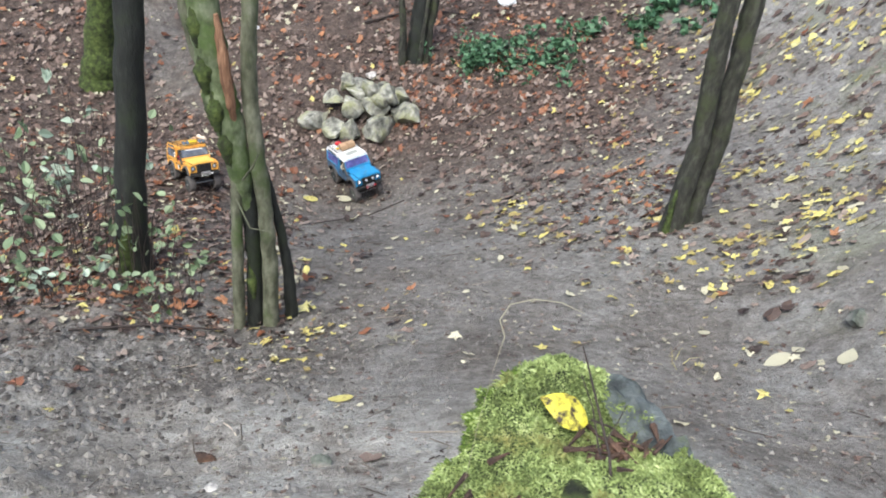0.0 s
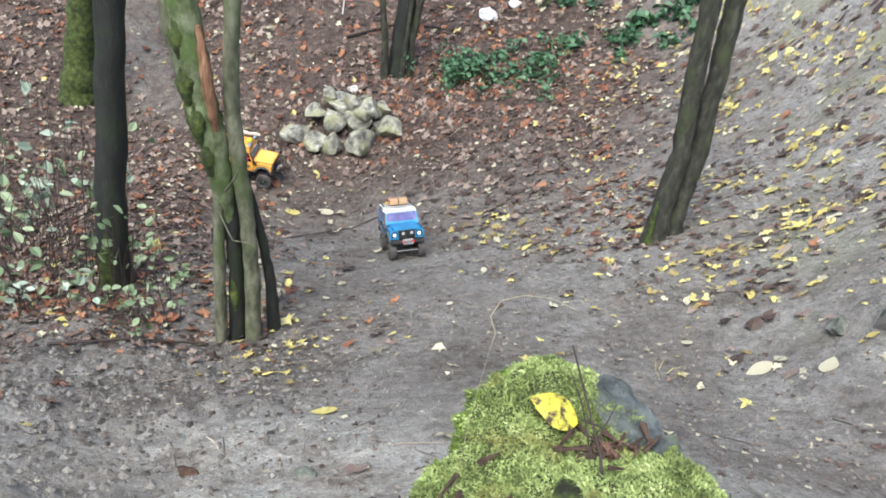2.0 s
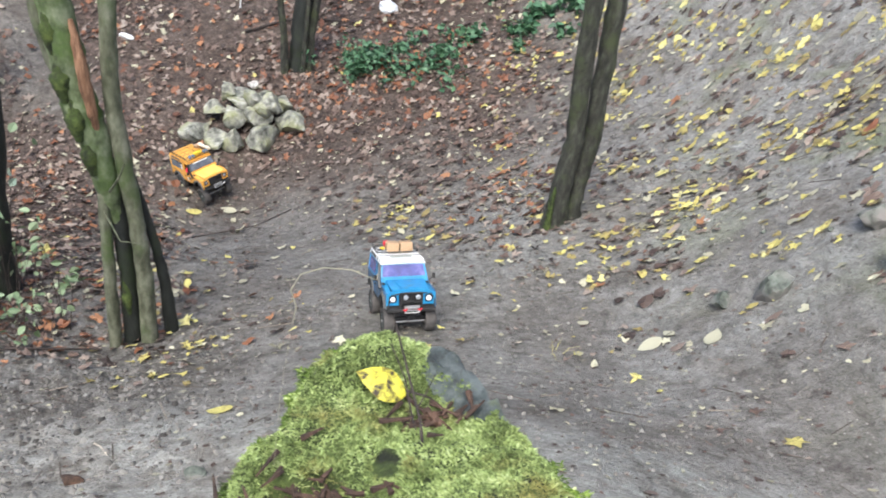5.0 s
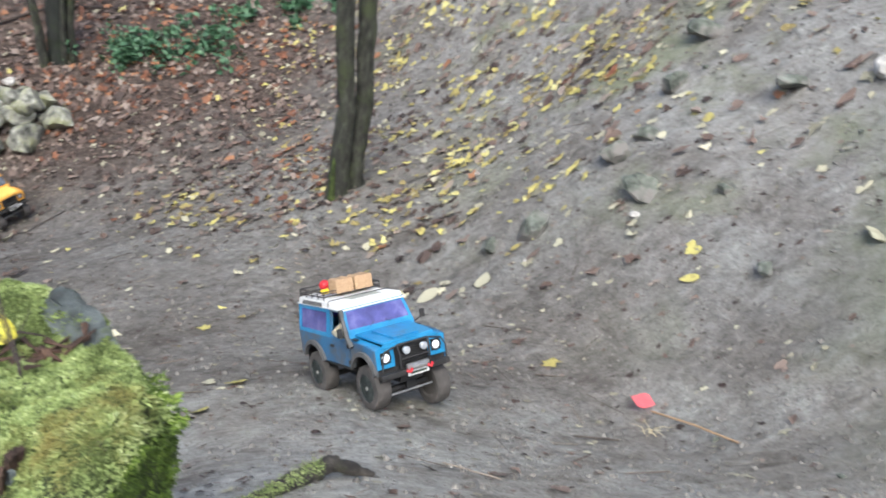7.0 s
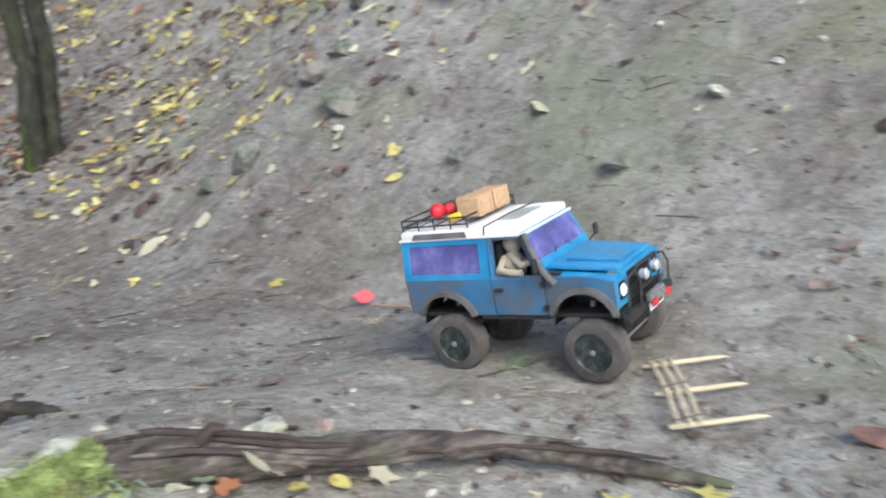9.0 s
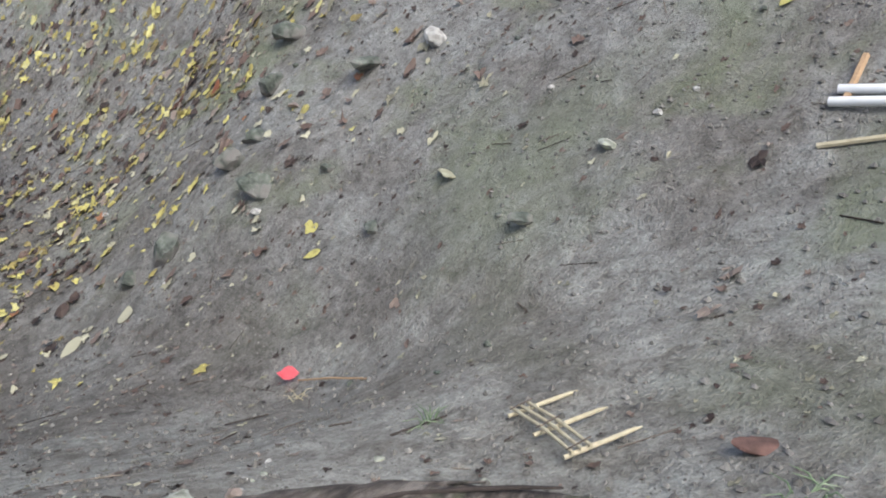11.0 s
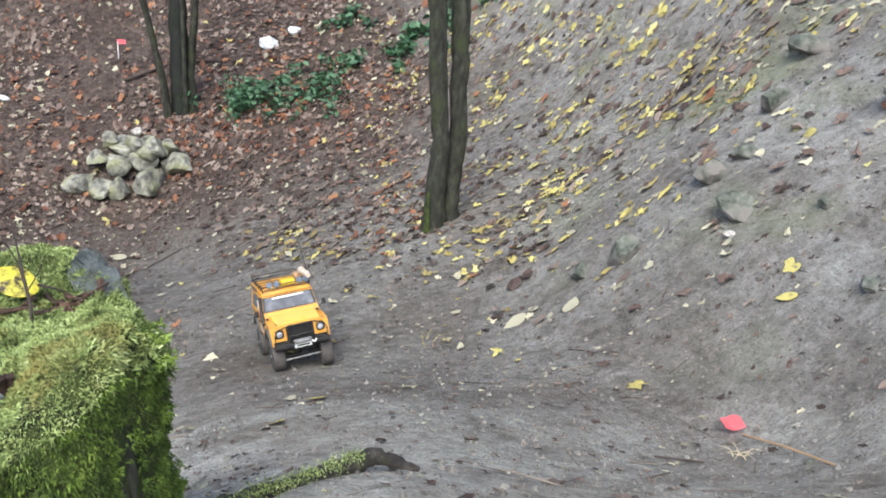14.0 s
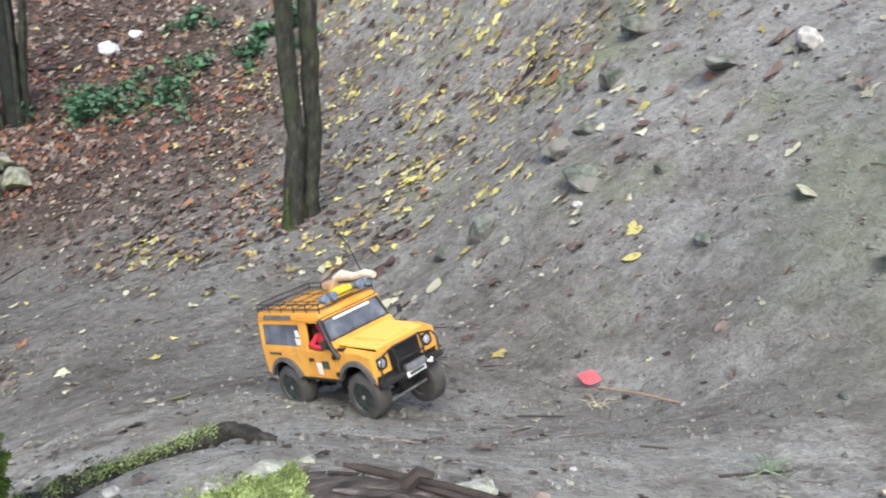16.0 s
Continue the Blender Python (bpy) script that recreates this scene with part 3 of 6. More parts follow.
def rust_density(x, y):
    heaps = np.exp(-(((x - 0.1) / 1.0) ** 2) - ((y - 7.3) / 0.5) ** 2) + 0.6 * np.exp(-(((x - 1.15) / 0.35) ** 2) - ((y - 5.5) / 0.7) ** 2)
    heaps = heaps + 0.45 * sig((-1.0 - x) * 5) * sig((y - 3.5) * 5) * sig((6.5 - y) * 2) + 0.9 * np.exp(-(((x + 1.5) / 0.7) ** 2) - ((y - 3.75) / 0.35) ** 2) + 0.35 * sig((y - 7.4) * 3) * sig((1.9 - x) * 3)
    return np.clip(heaps, 0, 1) * (0.3 + 0.7 * patchy(x, y, 6)) * clear_of(x, y) + 0.006 * sig((x - 1.2) * 4) * sig((y - 3) * 3)


def yellow_density(x, y):
    band = np.exp(-(((y - 4.3 - 0.1 * (x - 1.5)) / 0.8) ** 2)) * sig((x - 1.3) * 6)
    upper = 0.6 * sig((x - 1.5) * 4) * sig((y - 4.4) * 3) * sig((8.2 - y) * 2)
    foot = 0.8 * np.exp(-(((x - 0.55) / 0.35) ** 2) - ((y - 5.3) / 0.4) ** 2)
    west = 0.55 * np.exp(-(((x + 0.5) / 0.35) ** 2) - ((y - 3.6) / 0.45) ** 2) + 0.25 * sig((-0.9 - x) * 5) * sig((y - 3.2) * 6) * sig((4.4 - y) * 4)
    return np.clip(band + upper + foot + west, 0, 1) * (0.05 + 3.2 * patchy(x, y, 7, 5.0) ** 4.5) + 0.010 * sig((y - 2.6) * 4)


def pale_density(x, y):
    return (0.18 * sig((y - 5.2) * 2) * sig((2.4 - x) * 2) + 0.55 * sig((x - 1.2) * 4) * sig((y - 3.0) * 3) * (0.3 + 0.7 * patchy(x, y, 22, 4)) + 0.04 * sig((y - 2.4) * 4) + 0.6 * np.exp(-(((x + 0.45) / 0.4) ** 2) - ((y - 3.8) / 0.6) ** 2) + 0.55 * sig((-1.0 - x) * 5) * sig((y - 3.4) * 5) * sig((7.0 - y) * 2)) * (0.3 + 0.7 * clear_of(x, y))


rng = np.random.default_rng(11)
AREA = (-5.0, 4.6, 0.6, 11.5)
for name, label, material, count, density, lo, hi_ in (
    ("brown_leaf_litter", "dense wet brown dead leaves lying on the soil", LEAF_BROWN, 62000, brown_density, 0.022, 0.080),
    ("rust_leaf_litter", "rust-red dead leaves in drifts on the soil", LEAF_RUST, 30000, rust_density, 0.03, 0.085),
    ("yellow_leaf_litter", "yellow maple leaves fallen on the muddy slope", LEAF_YELLOW, 30000, yellow_density, 0.018, 0.074),
    ("pale_leaf_litter", "pale cream leaf undersides scattered on the mud", LEAF_PALE, 14000, pale_density, 0.018, 0.066),
):
    lx, ly = scatter(count, density, rng, AREA)
    size = rng.uniform(lo, hi_, len(lx)) * rng.uniform(0.7, 1.15, len(lx))
    v, fcs = leaf_mesh(lx, ly, size, rng)
    tagged(soup(name, v, fcs, material), label, "fallen leaves", kind="stuff")

# crumbled leaf bits trodden into the soil
for name, label, material, count in (("brown_leaf_bits", "tiny dark brown leaf fragments trodden into the mud", LEAF_BROWN, 30000), ("pale_leaf_bits", "tiny pale leaf fragments trodden into the mud", LEAF_PALE, 8000)):
    lx, ly = scatter(count, lambda x, y: (0.12 + 0.88 * patchy(x, y, 12, 2.5) ** 1.5) * (1 - 0.55 * sig((x - 1.5) * 4)), rng, (-3.0, 3.8, 0.3, 7.0))
    v, fcs = leaf_mesh(lx, ly, 0.006 + 0.024 * rng.random(len(lx)) ** 2.5, rng, 0.002, 0.4)
    tagged(soup(name, v, fcs, material), label, "leaf fragments", kind="stuff")

# clods, crumbs and bits of chalk
cx, cy = scatter(60000, lambda x, y: 0.25 + 0.25 * sig((1.9 - y) * 3) + 0.3 * sig((x - 1.2) * 3) + 0.5 * sig((-0.2 - x) * 4) * sig((3.6 - y) * 4), rng, (-3.2, 3.9, 0.15, 6.5))
ico = np.array([(0, 0, 1), (0.9, 0, 0.2), (0.28, 0.85, 0.2), (-0.72, 0.53, 0.2), (-0.72, -0.53, 0.2), (0.28, -0.85, 0.2), (0, 0, -0.6)])
itri = np.array([(0, 1, 2), (0, 2, 3), (0, 3, 4), (0, 4, 5), (0, 5, 1), (6, 2, 1), (6, 3, 2), (6, 4, 3), (6, 5, 4), (6, 1, 5)])
cs = (0.0026 + 0.010 * rng.random(len(cx)) ** 5) * (1 + 0.7 * sig((-0.25 - cx) * 6) * sig((3.4 - cy) * 6))
cv = ico[None] * rng.uniform(0.6, 1.3, (len(cx), 7, 3)) * cs[:, None, None]
cv += np.stack([cx, cy, soil(cx, cy) + 0.1 * cs], -1)[:, None]
tagged(soup("soil_crumbs", cv, (np.arange(len(cx))[:, None, None] * 7 + itri).reshape(-1, 3), CLOD), "crumbs of soil and chalk grit on the mud", "grit", kind="stuff")

# broken clods on the bank below the coppiced tree
kx, ky = scatter(5200, lambda x, y: sig((-0.35 - x) * 6) * sig((3.35 - y) * 8) * sig((y - 2.35) * 5) * (0.15 + 0.85 * patchy(x, y, 31, 3)), rng, (-2.6, 0.0, 2.1, 3.6))
ks = 0.004 + 0.013 * rng.random(len(kx)) ** 2.5
kv = ico[None] * rng.uniform(0.5, 1.4, (len(kx), 7, 3)) * np.array([1.3, 1.3, 0.6]) * ks[:, None, None]
kv += np.stack([kx, ky, soil(kx, ky) + 0.15 * ks], -1)[:, None]
tagged(soup("earth_clods", kv, (np.arange(len(kx))[:, None, None] * 7 + itri).reshape(-1, 3), CLOD_DARK), "dark crumbly earth clods on the bank", "clods", kind="stuff")

# dry twigs on the ground
tx, ty = scatter(1500, lambda x, y: 0.35 + 0.5 * brown_density(x, y), rng, (-3.6, 3.6, 0.5, 9))
tl, ta, tr = rng.uniform(0.02, 0.16, len(tx)) ** 1.0, rng.uniform(0, 2 * np.pi, len(tx)), rng.uniform(0.0010, 0.0028, len(tx))
ends = []
for s in (-0.5, 0.5):
    ex, ey = tx + s * tl * np.cos(ta), ty + s * tl * np.sin(ta)
    c = np.stack([ex, ey, soil(ex, ey) + tr + 0.002], -1)
    n_ = np.stack([-np.sin(ta), np.cos(ta), 0 * ta], -1)
    up_ = np.array([0, 0, 1.0])
    ends += [c + tr[:, None] * (math.cos(q) * n_ + math.sin(q) * up_) for q in (0.5, 2.6, 4.7)]
tv = np.stack(ends, 1)
tq = np.array([(0, 1, 4, 3), (1, 2, 5, 4), (2, 0, 3, 5)])
tagged(soup("ground_twigs", tv, (np.arange(len(tx))[:, None, None] * 6 + tq).reshape(-1, 4), TWIG), "thin dry twigs lying on the soil", "twigs", kind="stuff")


# ---------------------------------------------------------------- trees
def trunk(bm, path, radii, seed, n=14, knots=0.10):
    """A trunk with swellings and an uneven bark outline along a bent line."""
    r = random.Random(seed)
    pts, rad = [], []
    for (a, ra), (b, rb) in zip(zip(path, radii), zip(path[1:], radii[1:])):
        a, b = Vector(a), Vector(b)
        for k in range(6):
            s = k / 6
            wob = Vector((r.uniform(-1, 1), r.uniform(-1, 1), 0)) * 0.10 * ra
            pts.append(a.lerp(b, s) + wob)
            rad.append((ra + (rb - ra) * s) * r.uniform(1 - knots, 1 + knots))
    pts.append(Vector(path[-1]))
    rad.append(radii[-1])
    rings = tube(bm, pts, rad, n)
    for i, ring in enumerate(rings):
        c = pts[i]
        for k, v in enumerate(ring):
            v.co = c + (v.co - c) * (1 + 0.03 * math.sin(k * 1.3 + i * 0.5 + seed) + r.uniform(-0.025, 0.025))


def foot(x, y, sink=0.05):
    return (x, y, float(soil(x, y)) - sink)


def twin_tree():
    """Two grey trunks grown together at the foot."""
    t = tagged(new("twin_trunk_tree"), "grey-barked tree with two trunks joined at the mossy foot", "tree")
    for side, path, radii, seed in (
        ("trunk", [foot(1.385, 4.64), (1.385, 4.65, -0.50), (1.40, 4.68, -0.1), (1.355, 4.68, 0.35), (1.335, 4.68, 0.7), (1.28, 4.68, 2.0), (1.12, 4.7, 4.2)], [0.085, 0.062, 0.054, 0.052, 0.052, 0.045, 0.03], 3),
        ("trunk", [foot(1.49, 4.72), (1.485, 4.72, -0.45), (1.515, 4.74, -0.1), (1.505, 4.77, 0.35), (1.49, 4.78, 0.7), (1.58, 4.8, 2.1), (1.75, 4.85, 4.3)], [0.08, 0.060, 0.055, 0.055, 0.056, 0.045, 0.03], 4),
    ):
        bm = bmesh.new()
        trunk(bm, path, radii, seed, 16, 0.06)
        part(side, bm, BARK_GREY, t, smooth=60)
    bm = bmesh.new()
    trunk(bm, [foot(1.335, 4.59), (1.330, 4.60, -0.48), (1.345, 4.63, -0.38)], [0.024, 0.019, 0.006], 5, 8)
    part("moss_patch", bm, BARK_MOSS, t, "yellow-green moss on the foot of the trunk", smooth=60)
    bm = bmesh.new()
    for a, b, c, r0 in (((1.2, 4.7, 3.2), (0.8, 4.5, 3.9), (0.5, 4.4, 4.9), 0.03), ((1.68, 4.83, 3.5), (2.1, 5.0, 4.1), (2.3, 5.0, 5.0), 0.03), ((1.3, 4.7, 2.6), (1.1, 5.1, 3.3), (1.0, 5.4, 4.4), 0.025)):
        tube(bm, [a, b, c], [r0, r0 * 0.7, r0 * 0.25], 7)
    part("limb", bm, BARK_GREY, t, smooth=60)
    return t


def trunk_clump():
    """Four stems from one foot: one mossy and torn, two smooth, one dark."""
    t = tagged(new("coppiced_tree"), "coppiced tree of mossy and smooth olive stems at a bank", "tree")
    spec = (
        ("smooth_stem", BARK_OLIVE, [foot(-0.745, 3.585), (-0.76, 3.585, -0.57), (-0.778, 3.58, -0.32), (-0.815, 3.57, -0.04), (-0.842, 3.56, 0.22), (-0.842, 3.56, 0.68), (-0.8, 3.5, 2.0), (-0.7, 3.5, 4.0)], [0.042, 0.036, 0.035, 0.036, 0.034, 0.033, 0.03, 0.02], 7),
        ("mossy_stem", BARK_CLUMP, [(-0.86, 3.60, -0.35), (-0.882, 3.56, -0.15), (-0.915, 3.55, 0.04), (-0.957, 3.535, 0.22), (-0.99, 3.525, 0.41), (-1.02, 3.515, 0.67), (-1.05, 3.5, 1.6), (-1.05, 3.5, 3.6)], [0.030, 0.045, 0.060, 0.070, 0.068, 0.064, 0.05, 0.03], 8),
        ("dark_stem", BARK_BLACK, [foot(-0.825, 3.60), (-0.84, 3.60, -0.57), (-0.862, 3.59, -0.25), (-0.88, 3.58, -0.1)], [0.045, 0.036, 0.036, 0.036], 25),
        ("thin_stem", BARK_OLIVE, [foot(-0.902, 3.55), (-0.902, 3.55, -0.57), (-0.905, 3.55, -0.18), (-0.905, 3.55, -0.02)], [0.031, 0.027, 0.026, 0.022], 9),
        ("leaning_stem", BARK_BLACK, [foot(-0.665, 3.68), (-0.69, 3.66, -0.65), (-0.735, 3.65, -0.40), (-0.80, 3.62, -0.1)], [0.036, 0.026, 0.022, 0.016], 10),
    )
    for name, material, path, radii, seed in spec:
        bm = bmesh.new()
        trunk(bm, path, radii, seed, 14, 0.05)
        part(name, bm, material, t, smooth=60)
    bm = bmesh.new()
    trunk(bm, [(-0.895, 3.515, 0.10), (-0.905, 3.49, 0.25), (-0.925, 3.475, 0.42), (-0.95, 3.475, 0.60)], [0.008, 0.024, 0.027, 0.010], 12, 8)
    part("torn_wood", bm, BARE_WOOD, t, "orange-brown torn wood on the stem", smooth=60)
    for p, q in (((-1.005, 3.475, 0.36), 0.042), ((-0.965, 3.475, 0.20), 0.040), ((-0.93, 3.50, 0.04), 0.036), ((-1.03, 3.47, 0.55), 0.036), ((-0.84, 3.565, -0.70), 0.024)):
        bm = bmesh.new()
        trunk(bm, [(p[0] + 0.01, p[1], p[2] - 0.09), p, (p[0] - 0.01, p[1] + 0.01, p[2] + 0.09)], [q * 0.4, q, q * 0.4], 13, 9)
        part("moss_patch", bm, BARK_MOSS, t, "green moss on the stem", smooth=60)
    bm = bmesh.new()
    tube(bm, [(-0.98, 3.53, 0.28), (-1.045, 3.51, 0.42), (-1.085, 3.5, 0.60), (-1.12, 3.5, 1.1)], [0.030, 0.027, 0.024, 0.012], 8)
    tube(bm, [(-0.86, 3.5, -0.12), (-0.80, 3.44, -0.02), (-0.77, 3.42, 0.05)], [0.007, 0.005, 0.003], 6)
    tube(bm, [(-0.89, 3.5, -0.22), (-0.80, 3.4, -0.30), (-0.70, 3.38, -0.29)], [0.004, 0.003, 0.002], 6)
    part("side_branch", bm, BARK_OLIVE, t, smooth=60)
    return t


def black_tree():
    t = tagged(new("dark_wet_tree"), "straight tree with wet black bark and climbing sprigs", "tree")
    bm = bmesh.new()
    trunk(bm, [foot(-1.62, 4.02), (-1.61, 4.02, -0.7), (-1.57, 4.03, 0.0), (-1.53, 4.04, 0.5), (-1.45, 4.0, 2.0), (-1.4, 4.0, 4.5)], [0.098, 0.080, 0.072, 0.070, 0.06, 0.035], 14, 16, 0.04)
    part("trunk", bm, BARK_BLACK, t, smooth=60)
    bm = bmesh.new()
    trunk(bm, [foot(-1.64, 3.95), (-1.62, 3.95, -0.85), (-1.61, 3.955, -0.66)], [0.05, 0.04, 0.015], 15, 9)
    part("moss_patch", bm, BARK_MOSS, t, "dark moss on the foot", smooth=60)
    bm = bmesh.new()
    tube(bm, [(-1.44, 4.0, 2.2), (-1.1, 3.9, 2.9), (-0.8, 3.7, 3.8)], [0.03, 0.02, 0.01], 7)
    tube(bm, [(-1.42, 4.0, 2.9), (-1.9, 4.2, 3.5), (-2.2, 4.3, 4.4)], [0.03, 0.02, 0.01], 7)
    part("limb", bm, BARK_BLACK, t, smooth=60)
    return t


def moss_tree():
    t = tagged(new("moss_covered_tree"), "tree trunk sheathed in bright green moss", "tree")
    bm = bmesh.new()
    trunk(bm, [foot(-3.22, 7.15), (-3.20, 7.15, -1.0), (-3.12, 7.16, -0.4), (-3.0, 7.1, 1.0), (-2.9, 7.0, 4.0)], [0.19, 0.14, 0.115, 0.10, 0.06], 16, 14, 0.06)
    part("trunk", bm, BARK_MOSS, t, smooth=60)
    return t


def back_tree():
    """Three close stems behind the heap of stones."""
    t = tagged(new("three_stem_tree"), "dark tree with thin grey-green stems beside it", "tree")
    spec = (
        ("main_stem", BARK_BLACK, [foot(-0.44, 7.68), (-0.43, 7.68, -0.5), (-0.42, 7.69, 0.15), (-0.36, 7.7, 1.6), (-0.3, 7.7, 4.0)], [0.115, 0.088, 0.080, 0.07, 0.04], 17),
        ("thin_stem", BARK_GREY, [foot(-0.55, 7.58), (-0.58, 7.58, -0.5), (-0.68, 7.58, 0.15), (-0.95, 7.6, 1.6), (-1.1, 7.6, 3.2)], [0.042, 0.032, 0.028, 0.022, 0.01], 18),
        ("thin_stem", BARK_GREY, [foot(-0.34, 7.62), (-0.34, 7.62, -0.5), (-0.26, 7.63, 0.15), (-0.1, 7.6, 1.6), (0.1, 7.6, 3.2)], [0.050, 0.036, 0.030, 0.024, 0.01], 19),
        ("thin_stem", BARK_GREY, [foot(-0.40, 7.56), (-0.38, 7.56, -0.4), (-0.36, 7.57, 0.1), (-0.4, 7.6, 1.2)], [0.025, 0.02, 0.018, 0.01], 20),
    )
    for name, material, path, radii, seed in spec:
        bm = bmesh.new()
        trunk(bm, path, radii, seed, 12, 0.05)
        part(name, bm, material, t, smooth=60)
    return t


twin_tree(), trunk_clump(), black_tree(), moss_tree(), back_tree()


# ---------------------------------------------------------------- stones
def rock(name, label, size, at, material, seed, turn=0.0, tilt=0.0, group="", sink=0.3, cut=0.35):
    """A broken stone: a lump with flat faces knocked off and a rough skin."""
    r = random.Random(seed)
    bm = bmesh.new()
    bmesh.ops.create_icosphere(bm, subdivisions=3, radius=1)
    cuts = [(Vector((r.gauss(0, 1), r.gauss(0, 1), r.gauss(0, 1))).normalized(), r.uniform(1 - cut, 0.95)) for _ in range(9)]
    off = Vector((seed * 3.1, seed * 1.7, seed))
    for v in bm.verts:
        p = v.co.copy()
        for n, d in cuts:
            over = p.dot(n) - d
            if over > 0:
                p -= n * over
        p *= 1 + 0.20 * noise.noise(p * 1.6 + off) + 0.11 * noise.noise(p * 4.5 + off)
        v.co = Vector((p.x * size[0] / 2, p.y * size[1] / 2, p.z * size[2] / 2))
    ob = part(name, bm, material, smooth=32)
    x, y = at[:2]
    z = at[2] if len(at) > 2 else float(soil(x, y)) + size[2] * (0.5 - sink)
    ob.matrix_world = pose(x, y, z, tilt, tilt * 0.6, turn)
    return tagged(ob, label, "stone", group)


r = random.Random(5)
PILE = "stones heaped beside the track"
heap = [(-1.22, 6.72, 0.30, 0.26), (-1.02, 6.62, 0.24, 0.20), (-0.84, 6.56, 0.30, 0.30), (-0.56, 6.58, 0.34, 0.28), (-0.36, 6.78, 0.28, 0.26), (-0.42, 7.0, 0.26, 0.26),
        (-0.66, 6.78, 0.30, 0.34), (-0.90, 6.82, 0.30, 0.34), (-1.08, 6.92, 0.24, 0.3), (-0.62, 6.96, 0.34, 0.38), (-0.86, 7.04, 0.34, 0.38), (-0.74, 6.86, 0.26, 0.52), (-0.52, 6.86, 0.22, 0.46), (-0.98, 6.98, 0.20, 0.46)]
for i, (x, y, s, h) in enumerate(heap):
    x, y = -0.827 + (x + 0.80) * 0.887, 6.897 + (y - 6.76) * 0.80
    rock("heap_stone", "pale grey limestone lump with green lichen in a heap", (s * 1.08, s * 0.91, s * 0.76), (x, y, float(soil(x, y)) + h * 0.62 - s * 0.36), ROCK_GREY, 30 + i, r.uniform(0, 360), r.uniform(-24, 24), PILE, cut=0.72)
rock("white_stone", "small white stone lying behind the heap", (0.11, 0.09, 0.08), (-0.81, 7.42), ROCK_WHITE, 51, 20, 10)
rock("white_stone", "small white chalk stone on the slope", (0.035, 0.055, 0.03), (2.17, 2.74), ROCK_WHITE, 52, 60, 5, sink=0.1)
slope_stones = [
    ("slab_stone", "upright green-grey stone set in the mud", (0.15, 0.12, 0.27), (1.91, 3.09), 61, 15, 12, 0.35),
    ("slab_stone", "flat grey stone half buried in the mud", (0.19, 0.13, 0.08), (1.80, 3.24), 62, 40, 8, 0.3),
    ("ledge_stone", "dark overhanging stone jutting from the slope", (0.21, 0.16, 0.15), (2.30, 3.22), 63, -20, -14, 0.20),
    ("ledge_stone", "flat grey ledge stone in the slope", (0.25, 0.16, 0.12), (2.26, 2.83), 64, -35, 8, 0.45),
    ("ledge_stone", "muddy stone in the slope", (0.24, 0.13, 0.10), (2.46, 3.22), 65, 10, 14, 0.4),
    ("slope_stone", "mossy grey stone among yellow leaves", (0.24, 0.16, 0.18), (2.74, 3.50), 66, 30, 10, 0.35),
    ("slope_stone", "muddy grey stone on the upper slope", (0.26, 0.18, 0.2), (3.02, 3.74), 67, -25, 12, 0.35),
    ("slope_stone", "pale beige stone on the slope", (0.10, 0.09, 0.07), (2.41, 2.56), 68, 0, 10, 0.35),
    ("slope_stone", "flat green-grey stone in the mud", (0.16, 0.12, 0.06), (2.28, 2.10), 69, 20, 10, 0.4),
    ("slope_stone", "long grey slab in the upper slope", (0.42, 0.16, 0.12), (2.93, 2.95), 70, 25, 12, 0.4),
    ("slope_stone", "dark stone on the grassy slope", (0.22, 0.1, 0.05), (2.36, 1.45), 71, 10, 14, 0.4),
    ("slope_stone", "pinkish flat stone on the slope", (0.17, 0.09, 0.05), (2.66, 3.18), 72, 30, 16, 0.3),
]
for name, label, size, at, seed, turn, tilt, sink in slope_stones:
    size = (size[0] * 0.95, size[1] * 0.95, size[2] * 0.9) if seed < 66 else (size[0] * 0.85, size[1] * 0.8, size[2] * 0.7)
    rock(name, label, size, at, PINK_STONE if "pinkish" in label else ROCK_SLOPE, seed, turn, tilt, "", sink, 0.62)
rock("white_stone", "large white chalk lump high on the slope", (0.14, 0.12, 0.09), (3.08, 2.66), ROCK_WHITE, 73, 15, 10)
rock("white_stone", "white chalk lump on the greenish slope", (0.075, 0.06, 0.035), (2.595, 1.345), CHALK_LICHEN, 74, 45, 10)
rock("beige_stone", "flat pale beige stone on the slope", (0.115, 0.085, 0.018), (2.495, 1.935), BEIGE_STONE, 75, 45, 10)
rock("chalk_stone", "pale mossy stone by the fallen log", (0.075, 0.06, 0.05), (0.660, 0.985), CHALK_LICHEN, 76, 10, 5, sink=0.5)
rock("chalk_stone", "flat whitish stone by the fallen log", (0.085, 0.055, 0.028), (0.955, 0.955), CHALK_LICHEN, 77, 10, 5, sink=0.5)
rock("pink_pebble", "small pink stone beside the log", (0.03, 0.03, 0.03), (1.05, 0.935), PINK_STONE, 78, 10, 5, sink=0.3)
rock("brick_shard", "flat red-brown brick shard on the soil", (0.11, 0.045, 0.018), (1.66, 0.34), BRICK_RED, 79, -40, 5, sink=0.3, cut=0.5)
rock("dark_pebble", "dark wet stone on the near bank", (0.07, 0.05, 0.05), (-0.60, 2.17), ROT_WOOD, 80, 0, 5, sink=0.3)
rock("grey_pebble", "grey stone on the near bank", (0.07, 0.05, 0.05), (-0.22, 2.07), ROCK_SLOPE, 82, 0, 5, sink=0.3)
rr = random.Random(19)
